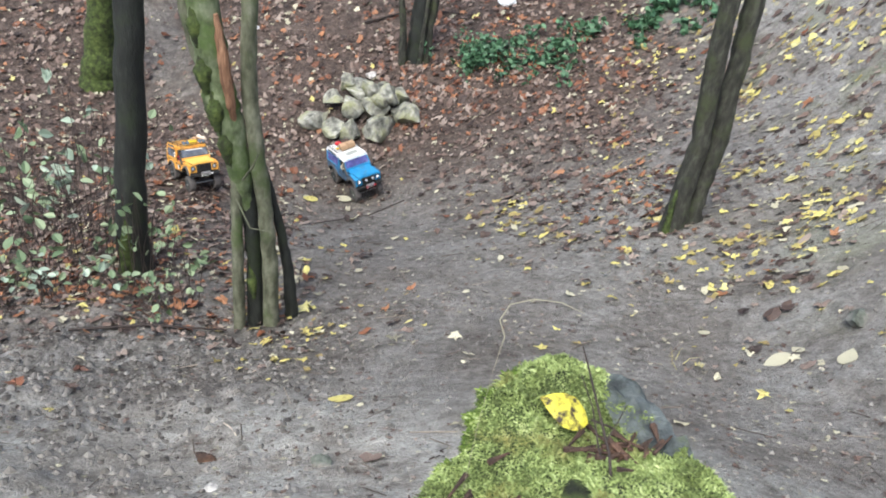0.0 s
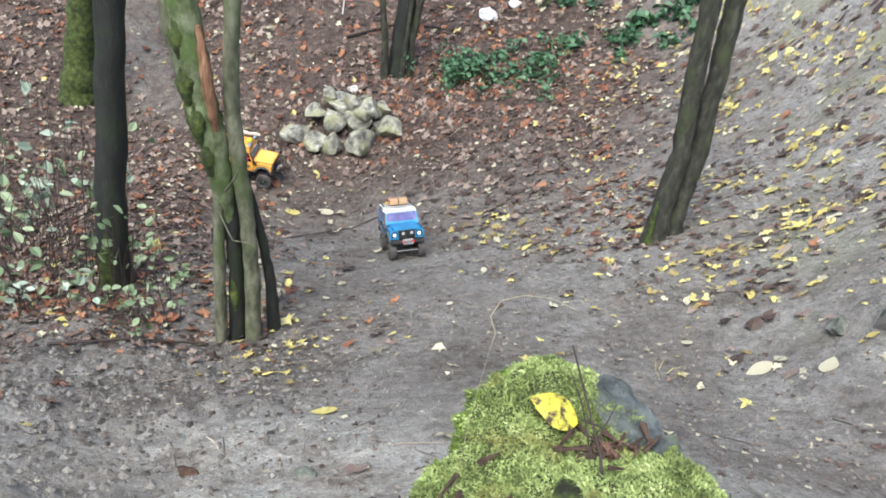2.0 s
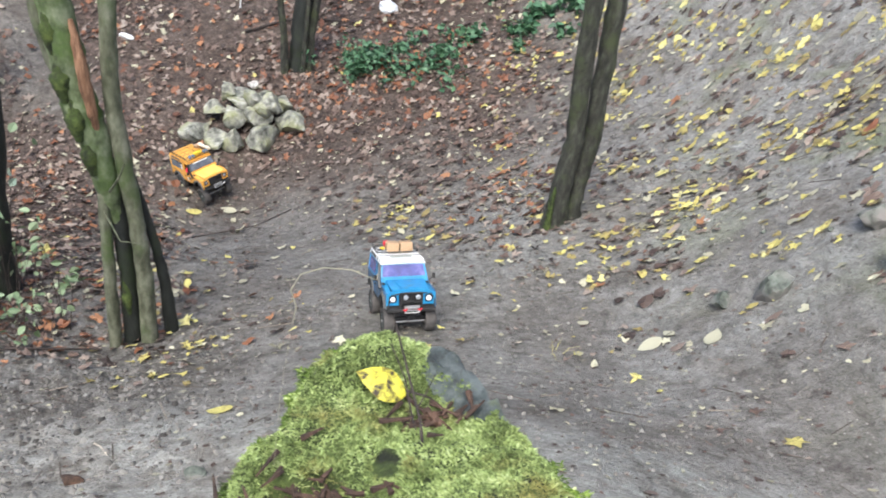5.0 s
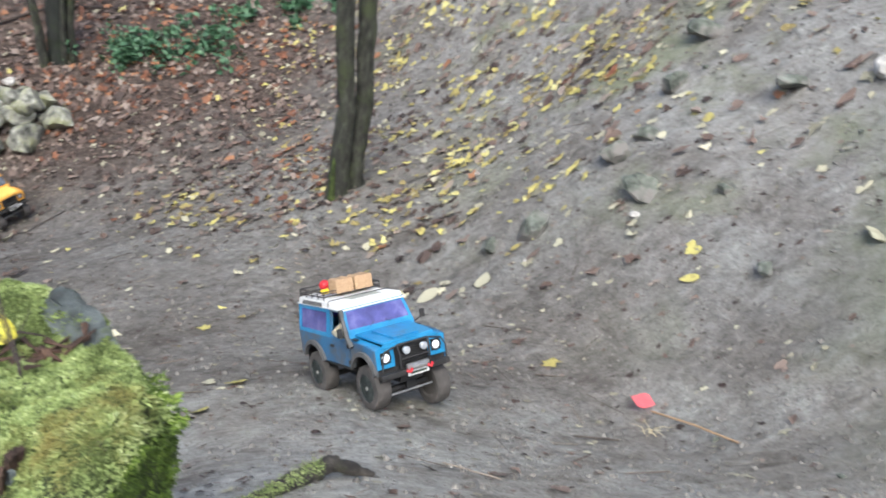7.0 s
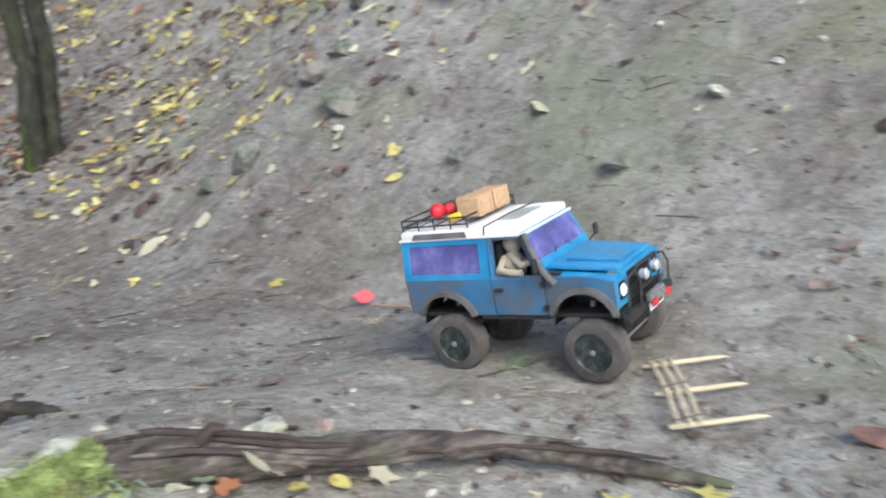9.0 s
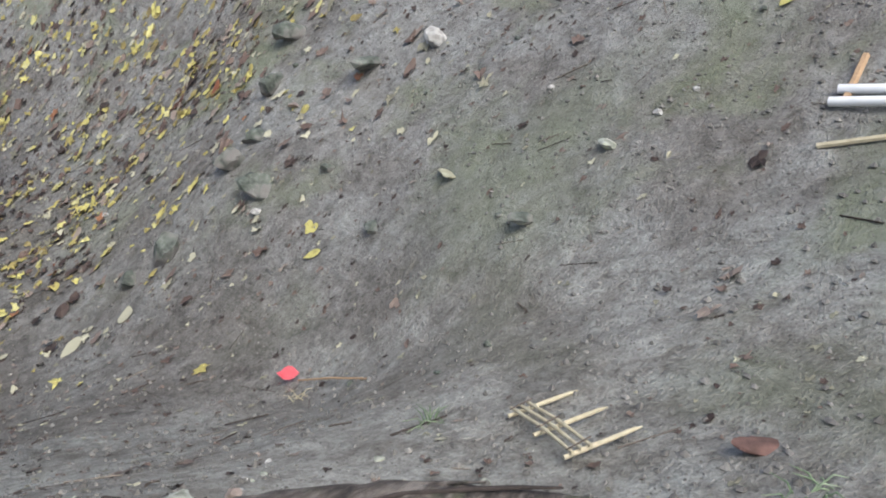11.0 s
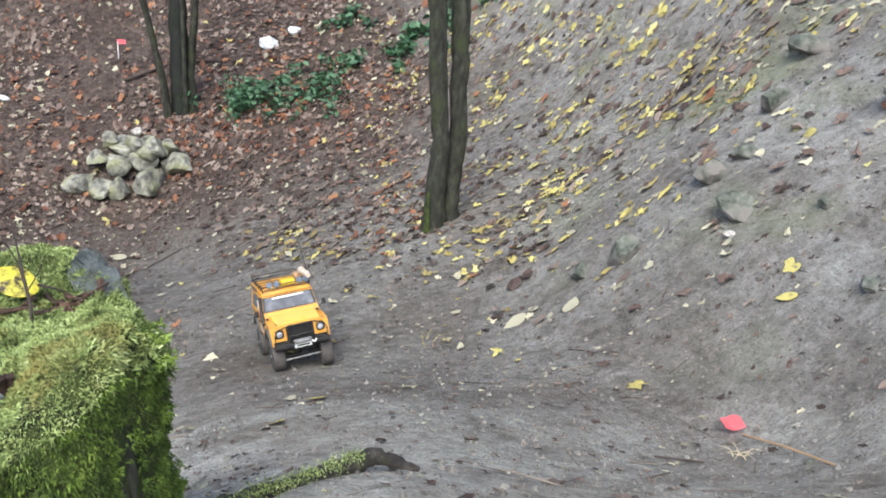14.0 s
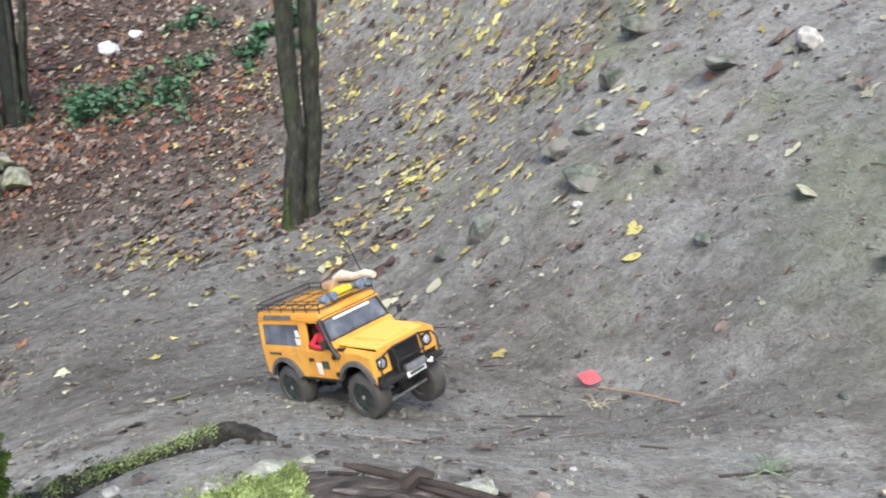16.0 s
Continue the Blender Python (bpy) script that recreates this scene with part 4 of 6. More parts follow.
for i in range(34):
    x, y = rr.uniform(0.50, 1.40), rr.uniform(0.62, 1.12)
    s = rr.uniform(0.008, 0.026)
    rock("chalk_chip", "small pale chalk chip lying beside the log", (s * 1.4, s, s * 0.6), (x, y), CHALK_LICHEN if i % 2 else ROCK_WHITE, 200 + i, rr.uniform(0, 360), 5, "chalk chips", cut=0.6)
rr = random.Random(9)
for i in range(26):
    x, y = rr.uniform(-1.0, 0.9), rr.uniform(0.95, 1.9)
    s = rr.uniform(0.012, 0.034)
    rock("chalk_pebble", "small pale chalk pebble on the near bank", (s * 1.3, s, s * 0.7), (x, y), ROCK_WHITE if i % 3 else ROCK_GREY, 90 + i, rr.uniform(0, 360), 5, "chalk pebbles")
for i in range(22):
    x, y = rr.uniform(1.75, 3.3), rr.uniform(1.0, 4.2)
    s = rr.uniform(0.012, 0.034)
    rock("slope_pebble", "small grey pebble on the slope", (s * 1.3, s, s * 0.8), (x, y), ROCK_WHITE if i % 4 == 0 else ROCK_SLOPE, 130 + i, rr.uniform(0, 360), 5, "slope pebbles")


# ---------------------------------------------------------------- mossy stump
STUMP = (0.22, 1.0)
STUMP_SET = Matrix.Translation((0.06, 0.40, 1.508)) @ Matrix.Scale(0.93, 4) @ Matrix.Translation((-0.06, -0.40, -1.508))  # the stump is modelled a little large, then set in its place
RADII = (0.170, 0.158, 0.196, 0.246, 0.186, 0.142, 0.165, 0.185, 0.22, 0.24, 0.23, 0.205)


def stump_radius(a):
    k = (a / (2 * math.pi) * 12) % 12
    i = int(k)
    s = k - i
    s = s * s * (3 - 2 * s)
    return RADII[i] * (1 - s) + RADII[(i + 1) % 12] * s


def stump_top(x, y):
    """The uneven top: a rim towards the near right, a hollow with the leaf, a hump behind."""
    z = 0.895 + 0.075 * math.exp(-(((x - 0.36) / 0.10) ** 2) - ((y - 0.88) / 0.16) ** 2) + 0.026 * math.exp(-(((x - 0.20) / 0.13) ** 2) - ((y - 1.2) / 0.09) ** 2)
    z -= 0.035 * math.exp(-(((x - 0.24) / 0.06) ** 2) - ((y - 1.1) / 0.05) ** 2) + 0.065 * math.exp(-(((x - 0.138) / 0.05) ** 2) - ((y - 0.955) / 0.045) ** 2)
    z -= 0.06 * math.exp(-(((x - 0.225) / 0.045) ** 2) - ((y - 0.855) / 0.03) ** 2)
    return z + 0.016 * noise.noise(Vector((x * 16, y * 16, 2)))


def moss_cover(name, p, nor, g, parent, long=1.0, material=MOSS, label="feathery bright green moss cushion"):
    """Feathery moss shoots standing on the points p of a surface with the normals nor, gathered in soft tufts."""
    clump = np.clip(np.array([0.75 * noise.noise(Vector(q) * 24) + 0.55 * noise.noise(Vector(q) * 62) for q in p]), 0, 1)
    steep = nor[:, 2] < 0.5
    d = nor + g.normal(0, 0.75, nor.shape) + np.array([0, 0, 0.15])
    d[steep, 2] -= 0.45
    d /= np.linalg.norm(d, axis=1, keepdims=True)
    side = np.cross(d, g.normal(0, 1, d.shape))
    side /= np.linalg.norm(side, axis=1, keepdims=True)
    ln = (0.004 + 0.006 * g.random(len(p)) ** 1.5 + 0.005 * clump)[:, None] * long
    ln[steep] *= 0.8
    wd = (0.0006 + 0.0007 * g.random(len(p)))[:, None]
    bend = ln * 0.45 * (side * g.normal(0, 0.5, (len(p), 1)) + np.array([0, 0, -0.7]))
    root = p - nor * 0.002 + nor * (0.030 * clump * g.random(len(p)) ** 0.4)[:, None] * long
    v = np.stack([root - side * wd, root + side * wd, root + d * ln * 0.6 + side * wd * 0.9, root + d * ln * 0.6 - side * wd * 0.9, root + d * ln + bend], 1)
    b = np.arange(len(p))[:, None, None] * 5
    tri = np.array([(0, 1, 2), (0, 2, 3), (3, 2, 4)])
    m = soup(name, v, (b + tri).reshape(-1, 3), material)
    m.parent = parent
    return tagged(m, label, kind="stuff")


def mossy_stump():
    t = tagged(new("mossy_stump"), "old tree stump thickly covered in bright green moss", "tree stump")
    bm = bmesh.new()
    n, rings = 48, []
    base = float(soil(*STUMP)) - 0.30
    for j in range(14):
        s = j / 13
        ring = []
        for k in range(n):
            a = 2 * math.pi * k / n
            q = stump_radius(a) * (0.99 - 0.02 * s**0.6) * (1 + 0.05 * noise.noise(Vector((math.cos(a) * 2, math.sin(a) * 2, s * 4))))
            x, y = STUMP[0] + q * math.cos(a), STUMP[1] + q * math.sin(a)
            ring.append(bm.verts.new((x, y, base + (stump_top(x, y) - 0.035 - base) * s)))
        rings.append(ring)
    for s in (0.93, 0.78, 0.55, 0.3, 0.1):
        ring = []
        for k in range(n):
            a = 2 * math.pi * k / n
            q = stump_radius(a) * 0.95 * s
            x, y = STUMP[0] + q * math.cos(a), STUMP[1] + q * math.sin(a)
            ring.append(bm.verts.new((x, y, stump_top(x, y) - 0.012 * s)))
        rings.append(ring)
    for a, b in zip(rings, rings[1:]):
        for k in range(n):
            bm.faces.new((a[k], a[(k + 1) % n], b[(k + 1) % n], b[k]))
    bm.faces.new(rings[-1])
    bmesh.ops.recalc_face_normals(bm, faces=bm.faces)
    faces = [(f.calc_center_median().copy(), f.normal.copy(), f.calc_area(), [v.co.copy() for v in f.verts]) for f in bm.faces if len(f.verts) == 4]
    part("wood", bm, MOSS_BED, t, smooth=50)
    g = np.random.default_rng(4)
    w = np.array([f[2] * (0 if f[0].z < base + 0.24 else 1) for f in faces])
    # bare patches: the dark hollow, the blackened flank and streaks down the side
    for i, f in enumerate(faces):
        c = f[0]
        across, along = (c.x - 0.320) * 0.83 + (c.y - 1.130) * 0.56, (c.y - 1.130) * 0.83 - (c.x - 0.320) * 0.56
        if (across / 0.044) ** 2 + (along / 0.092) ** 2 < 1 + 0.5 * noise.noise(c * 40):
            w[i] *= 0.38
        elif noise.noise(c * 24) > 0.42:
            w[i] *= 0.4
        if (c.x - 0.138) ** 2 / 0.0026 + (c.y - 0.955) ** 2 / 0.0024 < 1 + noise.noise(c * 40):
            w[i] *= 0.05
        ang = math.degrees(math.atan2(c.y - STUMP[1], c.x - STUMP[0])) % 360
        if (314 < ang < 325 and c.z < 0.87) or ((c.x - 0.235) / 0.045) ** 2 + ((c.y - 0.86) / 0.032) ** 2 < 1:
            w[i] *= 0.06
        if f[1].z < 0.5 and noise.noise(Vector((c.x * 14, c.y * 14, c.z * 2.5))) > 0.12:
            w[i] *= 0.25
    pick = g.choice(len(faces), 220000, p=w / w.sum())
    st = g.random((len(pick), 2))
    quad = np.array([[tuple(q) for q in faces[i][3]] for i in range(len(faces))])[pick]
    nor = np.array([tuple(faces[i][1]) for i in range(len(faces))])[pick]
    p = (quad[:, 0] * ((1 - st[:, :1]) * (1 - st[:, 1:])) + quad[:, 1] * (st[:, :1] * (1 - st[:, 1:])) + quad[:, 2] * (st[:, :1] * st[:, 1:]) + quad[:, 3] * ((1 - st[:, :1]) * st[:, 1:]))
    # steep shoots below the lip take the darker moss, so their shade is painted
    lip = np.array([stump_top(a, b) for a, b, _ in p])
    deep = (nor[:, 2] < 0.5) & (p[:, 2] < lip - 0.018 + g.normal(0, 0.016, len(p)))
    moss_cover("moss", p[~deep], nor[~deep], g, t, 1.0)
    moss_cover("moss_skirt", p[deep], nor[deep], g, t, 1.0, MOSS_SHADED, "deep green moss hanging down the flank, shade painted into its colour")
    for a0, z0, z1, wd in ((316, 0.50, 0.84, 0.008), (319.5, 0.48, 0.86, 0.010), (324, 0.46, 0.78, 0.007), (305, 0.52, 0.72, 0.007)):
        bm = bmesh.new()
        pts = []
        for i in range(9):
            a = math.radians(a0 + 1.2 * math.sin(i * 1.1 + a0))
            q = stump_radius(a) * 0.955
            pts.append((STUMP[0] + q * math.cos(a), STUMP[1] + q * math.sin(a), z0 + (z1 - z0) * i / 8))
        tube(bm, pts, [wd * (0.8 + 0.3 * math.sin(i * 2 + a0)) for i in range(8)] + [0.003], 7)
        part("bark_strip", bm, BARK_GREY, t, "bare grey bark between the moss", smooth=60)
    rnd = random.Random(18)
    for k in range(16):
        x, y = 0.235 + rnd.uniform(-0.045, 0.045), 0.868 + rnd.uniform(-0.016, 0.022)
        h = rnd.uniform(0.02, 0.05)
        bm = bmesh.new()
        box(bm, (0, 0, 0), (rnd.uniform(0.008, 0.018), rnd.uniform(0.006, 0.012), h * 2), 0.002)
        for v in bm.verts:
            v.co.x *= 1 - 0.45 * max(v.co.z, 0) / h
            v.co += Vector((rnd.uniform(-1, 1), rnd.uniform(-1, 1), rnd.uniform(-1, 1))) * 0.0015
        s_ = part("rotten_splinter", bm, ROT_WOOD if k % 4 else SLATE_WOOD, t, "broken rotten wood", smooth=40)
        s_.matrix_world = pose(x, y, 0.885 + rnd.uniform(-0.008, 0.006), rnd.uniform(-14, 14), rnd.uniform(-14, 14), rnd.uniform(0, 180))
    bm = bmesh.new()
    rnd = random.Random(8)
    for k in range(150):
        a = rnd.uniform(0, 6.28)
        cx, cy, sp = ((0.265, 1.08, 0.026), (0.138, 0.955, 0.028), (0.138, 0.955, 0.028), (0.145, 0.965, 0.035))[k % 4]
        x, y = cx + rnd.gauss(0, sp), cy + rnd.gauss(0, sp * 0.7)
        z = stump_top(x, y) + rnd.uniform(0.0, 0.014)
        ln2 = rnd.uniform(0.006, 0.02)
        e = Vector((math.cos(a), math.sin(a), rnd.uniform(-0.2, 0.3))) * ln2
        tube(bm, [Vector((x, y, z)) - e, Vector((x, y, z)) + e], [rnd.uniform(0.002, 0.005), 0.001], 5)
    tagged(part("rotten_debris", bm, ROT_WOOD, t, "reddish-brown rotten wood splinters"), kind="stuff")
    bm = bmesh.new()
    grid = []
    for i in range(13):
        for j in range(13):
            u, w_ = i / 6 - 1, j / 6 - 1
            k = max(abs(u), abs(w_)) / max(math.hypot(u, w_), 1e-6)
            x, y = 0.316 + (u * 0.035 + w_ * -0.047) * k * (1 + 0.2 * noise.noise(Vector((u * 2, w_ * 2, 5)))), 1.130 + (u * 0.023 + w_ * 0.071) * k * (1 + 0.2 * noise.noise(Vector((u * 2, w_ * 2, 9))))
            out = math.hypot(x - STUMP[0], y - STUMP[1]) / (stump_radius(math.atan2(y - STUMP[1], x - STUMP[0]) % (2 * math.pi)) * 0.95)
            if out > 0.98:
                x, y = STUMP[0] + (x - STUMP[0]) * 0.98 / out, STUMP[1] + (y - STUMP[1]) * 0.98 / out
            drop = 0.012 * max(abs(u), abs(w_)) ** 3
            grid.append(bm.verts.new((x, y, stump_top(x, y) + 0.004 - drop * 1.6 + 0.014 * noise.noise(Vector((x * 55, y * 55, 1))))))
    for i in range(12):
        for j in range(12):
            bm.faces.new((grid[i * 13 + j], grid[i * 13 + j + 1], grid[i * 13 + j + 14], grid[i * 13 + j + 13]))
    bmesh.ops.solidify(bm, geom=bm.faces[:], thickness=0.01)
    part("bare_wood", bm, SLATE_WOOD, t, "blue-grey bare wood on the flank", smooth=50)
    # pale fern-like moss fronds lying over the bare wood
    rnd = random.Random(31)
    bm = bmesh.new()
    for k in range(16):
        a, q = rnd.uniform(0, 6.28), rnd.uniform(0.2, 0.6)
        x, y = 0.318 + q * (0.030 * math.cos(a) - 0.046 * math.sin(a)), 1.132 + q * (0.020 * math.cos(a) + 0.068 * math.sin(a))
        if math.hypot(x - STUMP[0], y - STUMP[1]) > 0.78 * stump_radius(math.atan2(y - STUMP[1], x - STUMP[0]) % (2 * math.pi)):
            continue
        p0, h = Vector((x, y, stump_top(x, y) + 0.015)), rnd.uniform(0, 6.28)
        d = Vector((math.cos(h), math.sin(h), rnd.uniform(0.0, 0.35))) * rnd.uniform(0.018, 0.036)
        n = Vector((-d.y, d.x, 0)) * 0.32
        tube(bm, [p0, p0 + d * 0.6 + Vector((0, 0, 0.003)), p0 + d], [0.0010, 0.0008, 0.0003], 4)
        for i in range(1, 7):
            c, w2 = p0 + d * (i / 7) + Vector((0, 0, 0.002)), 1.1 - i / 7
            for sgn in (-1, 1):
                tube(bm, [c, c + sgn * n * w2 + d * 0.14], [0.0009, 0.0003], 4)
    tagged(part("moss_fronds", bm, MOSS, t, "pale feathery moss fronds"), kind="stuff")
    t.matrix_world = STUMP_SET
    return t


mossy_stump()


def single_leaf(name, label, at, size, material, turn=0.0, tilt=(0, 0), kind=1, curl=0.25, z=None, lift=0.006):
    """A large leaf with a folded midrib, veins of thickness and a stalk."""
    t = tagged(new(name), label, "fallen leaf")
    bm = bmesh.new()
    o = leaf_outline(kind)
    ring = []
    for (a, b), (c, d) in zip(o, np.roll(o, -1, 0)):
        ring += [(a, b), ((a + c) / 2 * (0.86 if kind == 1 else 1.04), (b + d) / 2)]
    for dz in (0.0, 0.0012):
        cen = bm.verts.new((0, 0, dz))
        rv = [bm.verts.new((a * size, b * size, dz + curl * (abs(a) * 0.6 + b * b) * size)) for a, b in ring]
        for k in range(len(rv)):
            bm.faces.new((rv[k], rv[(k + 1) % len(rv)], cen))
    part("blade", bm, material, t, smooth=70)
    bm = bmesh.new()
    tube(bm, [(0, -0.45 * size, 0.003), (0.03 * size, -0.75 * size, 0.006), (0.09 * size, -0.95 * size, 0.002)], [0.0015, 0.0012, 0.001], 5)
    part("stalk", bm, TWIG_DARK, t)
    x, y = at
    gz = float(soil(x, y)) if z is None else z
    d = 0.05
    sx, sy = ((float(hill(x + d, y)) - float(hill(x - d, y))) / (2 * d), (float(hill(x, y + d)) - float(hill(x, y - d))) / (2 * d)) if z is None else (0, 0)
    nrm = Vector((-sx, -sy, 1)).normalized()
    t.matrix_world = Matrix.Translation((x, y, gz + lift)) @ Vector((0, 0, 1)).rotation_difference(nrm).to_matrix().to_4x4() @ pose(0, 0, 0, tilt[0], tilt[1], turn)
    return t


single_leaf("yellow_leaf", "bright yellow leaf with black spots on the mossy stump", (0.205, 1.060), 0.058, LEAF_SPOT, 75, (26, -22), 0, -0.55, z=0.951)
BIG = [
    ("pale_leaf", "large pale yellow-green leaf lying on the mud", (1.47, 3.08), 0.115, LEAF_PALE, 100, 0), ("pale_leaf", "small pale leaf beside a larger one", (1.56, 3.13), 0.07, LEAF_PALE, 20, 0),
    ("pale_leaf", "broad cream leaf lying on the mud", (1.67, 2.97), 0.11, LEAF_PALE, -40, 0), ("yellow_leaf", "yellow leaf on the slope", (1.87, 3.66), 0.07, LEAF_YELLOW, 80, 0),
    ("yellow_leaf", "crumpled golden leaf on the slope", (2.21, 2.40), 0.085, LEAF_YELLOW, 10, 2), ("yellow_leaf", "golden leaf below another on the slope", (2.13, 2.27), 0.07, LEAF_YELLOW, 60, 0),
    ("yellow_leaf", "orange-yellow leaf on the mud", (1.43, 3.75), 0.075, LEAF_RUST, 60, 2), ("yellow_leaf", "yellow leaf at the edge of the track", (-0.75, 4.40), 0.08, LEAF_YELLOW, 30, 1),
    ("yellow_leaf", "yellow leaf on the near bank", (-0.25, 2.64), 0.10, LEAF_YELLOW, 80, 0), ("brown_leaf", "crumpled brown leaf on the near bank", (-0.08, 2.07), 0.085, LEAF_BROWN, 80, 2),
    ("yellow_leaf", "bright yellow leaf high on the bare slope", (3.19, 1.15), 0.07, LEAF_YELLOW, 80, 0), ("yellow_leaf", "mustard yellow leaf by the log", (1.26, 0.50), 0.055, LEAF_YELLOW, 15, 1),
    ("pale_leaf", "pale leaf on the mud", (1.28, 3.42), 0.06, LEAF_PALE, 50, 0), ("pale_leaf", "pale leaf on the slope", (1.95, 2.9), 0.06, LEAF_PALE, 130, 2), ("yellow_leaf", "yellow leaf in the track", (0.52, 3.15), 0.06, LEAF_YELLOW, 80, 1),
    ("yellow_leaf", "muddy yellow leaf on the near track", (0.58, 2.35), 0.075, LEAF_YELLOW, 100, 0), ("pale_leaf", "muddy pale leaf on the near track", (0.50, 2.42), 0.06, LEAF_PALE, 20, 2),
    ("yellow_leaf", "brownish yellow leaf on the near track", (0.46, 2.12), 0.075, LEAF_YELLOW, 10, 2), ("brown_leaf", "curled brown leaf on the near track", (1.02, 1.36), 0.04, LEAF_BROWN, 60, 2),
    ("brown_leaf", "red-brown leaf on the near track", (1.12, 1.27), 0.045, LEAF_BROWN, 110, 2), ("brown_leaf", "dark brown leaf on the near track", (0.95, 1.76), 0.05, LEAF_BROWN, 140, 2),
    ("pale_leaf", "pale leaf on the back track", (-0.79, 6.03), 0.13, LEAF_PALE, 70, 0), ("yellow_leaf", "yellowed leaf on the back track", (-1.05, 5.99), 0.12, LEAF_YELLOW, 100, 0),
]
for i, (name, label, at, size, material, turn, kind) in enumerate(BIG):
    single_leaf(name, label, at, size, material, turn, ((i * 37) % 17 - 8, (i * 53) % 19 - 9), kind, 0.15 + 0.05 * (i % 4))
for i, (x, y, size, m_, lift, word) in enumerate((
    (0.850, 0.775, 0.042, LEAF_PALE, 0.050, "pinkish white"), (0.872, 0.768, 0.034, LEAF_PALE, 0.030, "pale"), (0.895, 0.745, 0.040, LEAF_YELLOW, 0.014, "yellow-green"), (0.955, 0.735, 0.038, LEAF_YELLOW, 0.012, "bright yellow"),
    (1.02, 0.725, 0.055, LEAF_PALE, 0.016, "broad pale green"), (0.815, 0.785, 0.040, LEAF_RUST, 0.014, "orange-brown"), (0.915, 0.775, 0.030, LEAF_BROWN, 0.038, "brown"), (1.365, 0.435, 0.062, LEAF_YELLOW, 0.012, "large yellow"), (0.79, 0.80, 0.035, LEAF_LIME, 0.02, "fading green"))):
    single_leaf("wet_leaf", f"{word} damp leaf resting against the fallen log", (x, y), size, m_, 40 + 50 * i, (25 - 9 * (i % 5), 12), i % 3, 0.2, lift=lift)


# ---------------------------------------------------------------- fallen wood
def fallen_branch():
    t = tagged(new("mossy_branch"), "crooked mossy dead branch leaning from the stump", "fallen branch")
    bm = bmesh.new()
    trunk(bm, [(0.30, 0.98, 0.60), (0.41, 1.09, 0.548), (0.51, 1.185, 0.500), (0.59, 1.258, 0.472), (0.645, 1.292, 0.467), (0.69, 1.278, 0.456), (0.722, 1.27, 0.448)], [0.034, 0.030, 0.022, 0.019, 0.015, 0.010, 0.005], 21, 12, 0.18)
    part("stem", bm, BRANCH_BARK, t, smooth=60)
    for a, b in (((0.46, 1.12, 0.51), (0.50, 1.10, 0.47)), ((0.56, 1.215, 0.48), (0.585, 1.19, 0.455)), ((0.50, 1.165, 0.50), (0.525, 1.145, 0.468)), ((0.40, 1.07, 0.55), (0.435, 1.04, 0.505))):
        bm = bmesh.new()
        tube(bm, [a, b], [0.014, 0.002], 6)
        part("broken_stub", bm, TWIG_DARK, t)
    g = np.random.default_rng(21)
    k = g.random(2600) ** 1.5
    p = np.stack([0.32 + 0.30 * k, 1.0 + 0.265 * k, 0.618 - 0.122 * k], -1) + g.normal(0, 1, (2600, 3)) * np.array([0.008, 0.008, 0.004])
    moss_cover("moss", p, np.tile([0.0, 0.1, 1.0], (2600, 1)), g, t, 0.7, MOSS)
    return t


def fallen_log():
    t = tagged(new("fallen_log"), "weathered grey log lying on the bank with mossy end", "log")
    bm = bmesh.new()
    line = [(0.70, 0.89), (0.77, 0.855), (0.90, 0.80), (1.06, 0.762), (1.20, 0.70), (1.31, 0.585), (1.385, 0.475), (1.42, 0.43)]
    trunk(bm, [(x, y, float(hill(x, y)) + h) for (x, y), h in zip(line, (0.016, 0.026, 0.034, 0.044, 0.040, 0.028, 0.014, 0.004))], [0.030, 0.032, 0.028, 0.024, 0.020, 0.016, 0.010, 0.006], 23, 14, 0.06)
    part("stem", bm, LOG_BARK, t, smooth=60)
    def on_log(q):
        for (x0, y0), (x1, y1) in zip(line, line[1:]):
            if x0 <= q <= x1:
                return y0 + (y1 - y0) * (q - x0) / (x1 - x0)
        return line[-1][1]

    for k, (a, b) in enumerate(((0.72, 1.00), (0.80, 1.18), (0.95, 1.30), (0.74, 0.92), (0.86, 1.12), (1.05, 1.36))):
        bm = bmesh.new()
        pts = []
        for i in range(9):
            q = a + (b - a) * i / 8
            lean = (-0.9, -0.2, 0.35, 0.6, -1.3, -0.7)[k] + 0.25 * math.sin(k * 2 + i * 0.6)
            rad = 0.033 - 0.026 * max(q - 0.75, 0)
            yy = on_log(q) + rad * math.sin(lean)
            pts.append((q, yy, float(hill(q, on_log(q))) + 0.037 + rad * math.cos(lean) * 0.95))
        tube(bm, pts, [0.002] + [0.0055 - 0.0008 * (k % 3)] * 7 + [0.002], 6)
        part("bark_ridge", bm, TWIG_DARK if k % 2 else LOG_BARK, t, "dark loose bark ridge", smooth=60)
    g = np.random.default_rng(22)
    q = g.normal(0, 1, (7000, 2)) * np.array([0.05, 0.035]) + np.array([0.64, 0.89])
    z = hill(q[:, 0], q[:, 1]) + 0.004 + 0.04 * np.exp(-((q[:, 0] - 0.66) / 0.06) ** 2 - ((q[:, 1] - 0.885) / 0.04) ** 2)
    moss_cover("moss", np.column_stack([q, z]), np.tile([0.0, 0.2, 1.0], (7000, 1)), g, t, 1.1, MOSS)
    bm = bmesh.new()
    tube(bm, [(0.80, 0.83, float(hill(0.8, 0.83)) + 0.07), (0.815, 0.825, float(hill(0.8, 0.83)) + 0.09), (0.83, 0.82, float(hill(0.8, 0.83)) + 0.085)], [0.010, 0.008, 0.005], 7)
    part("knot", bm, TWIG_DARK, t)
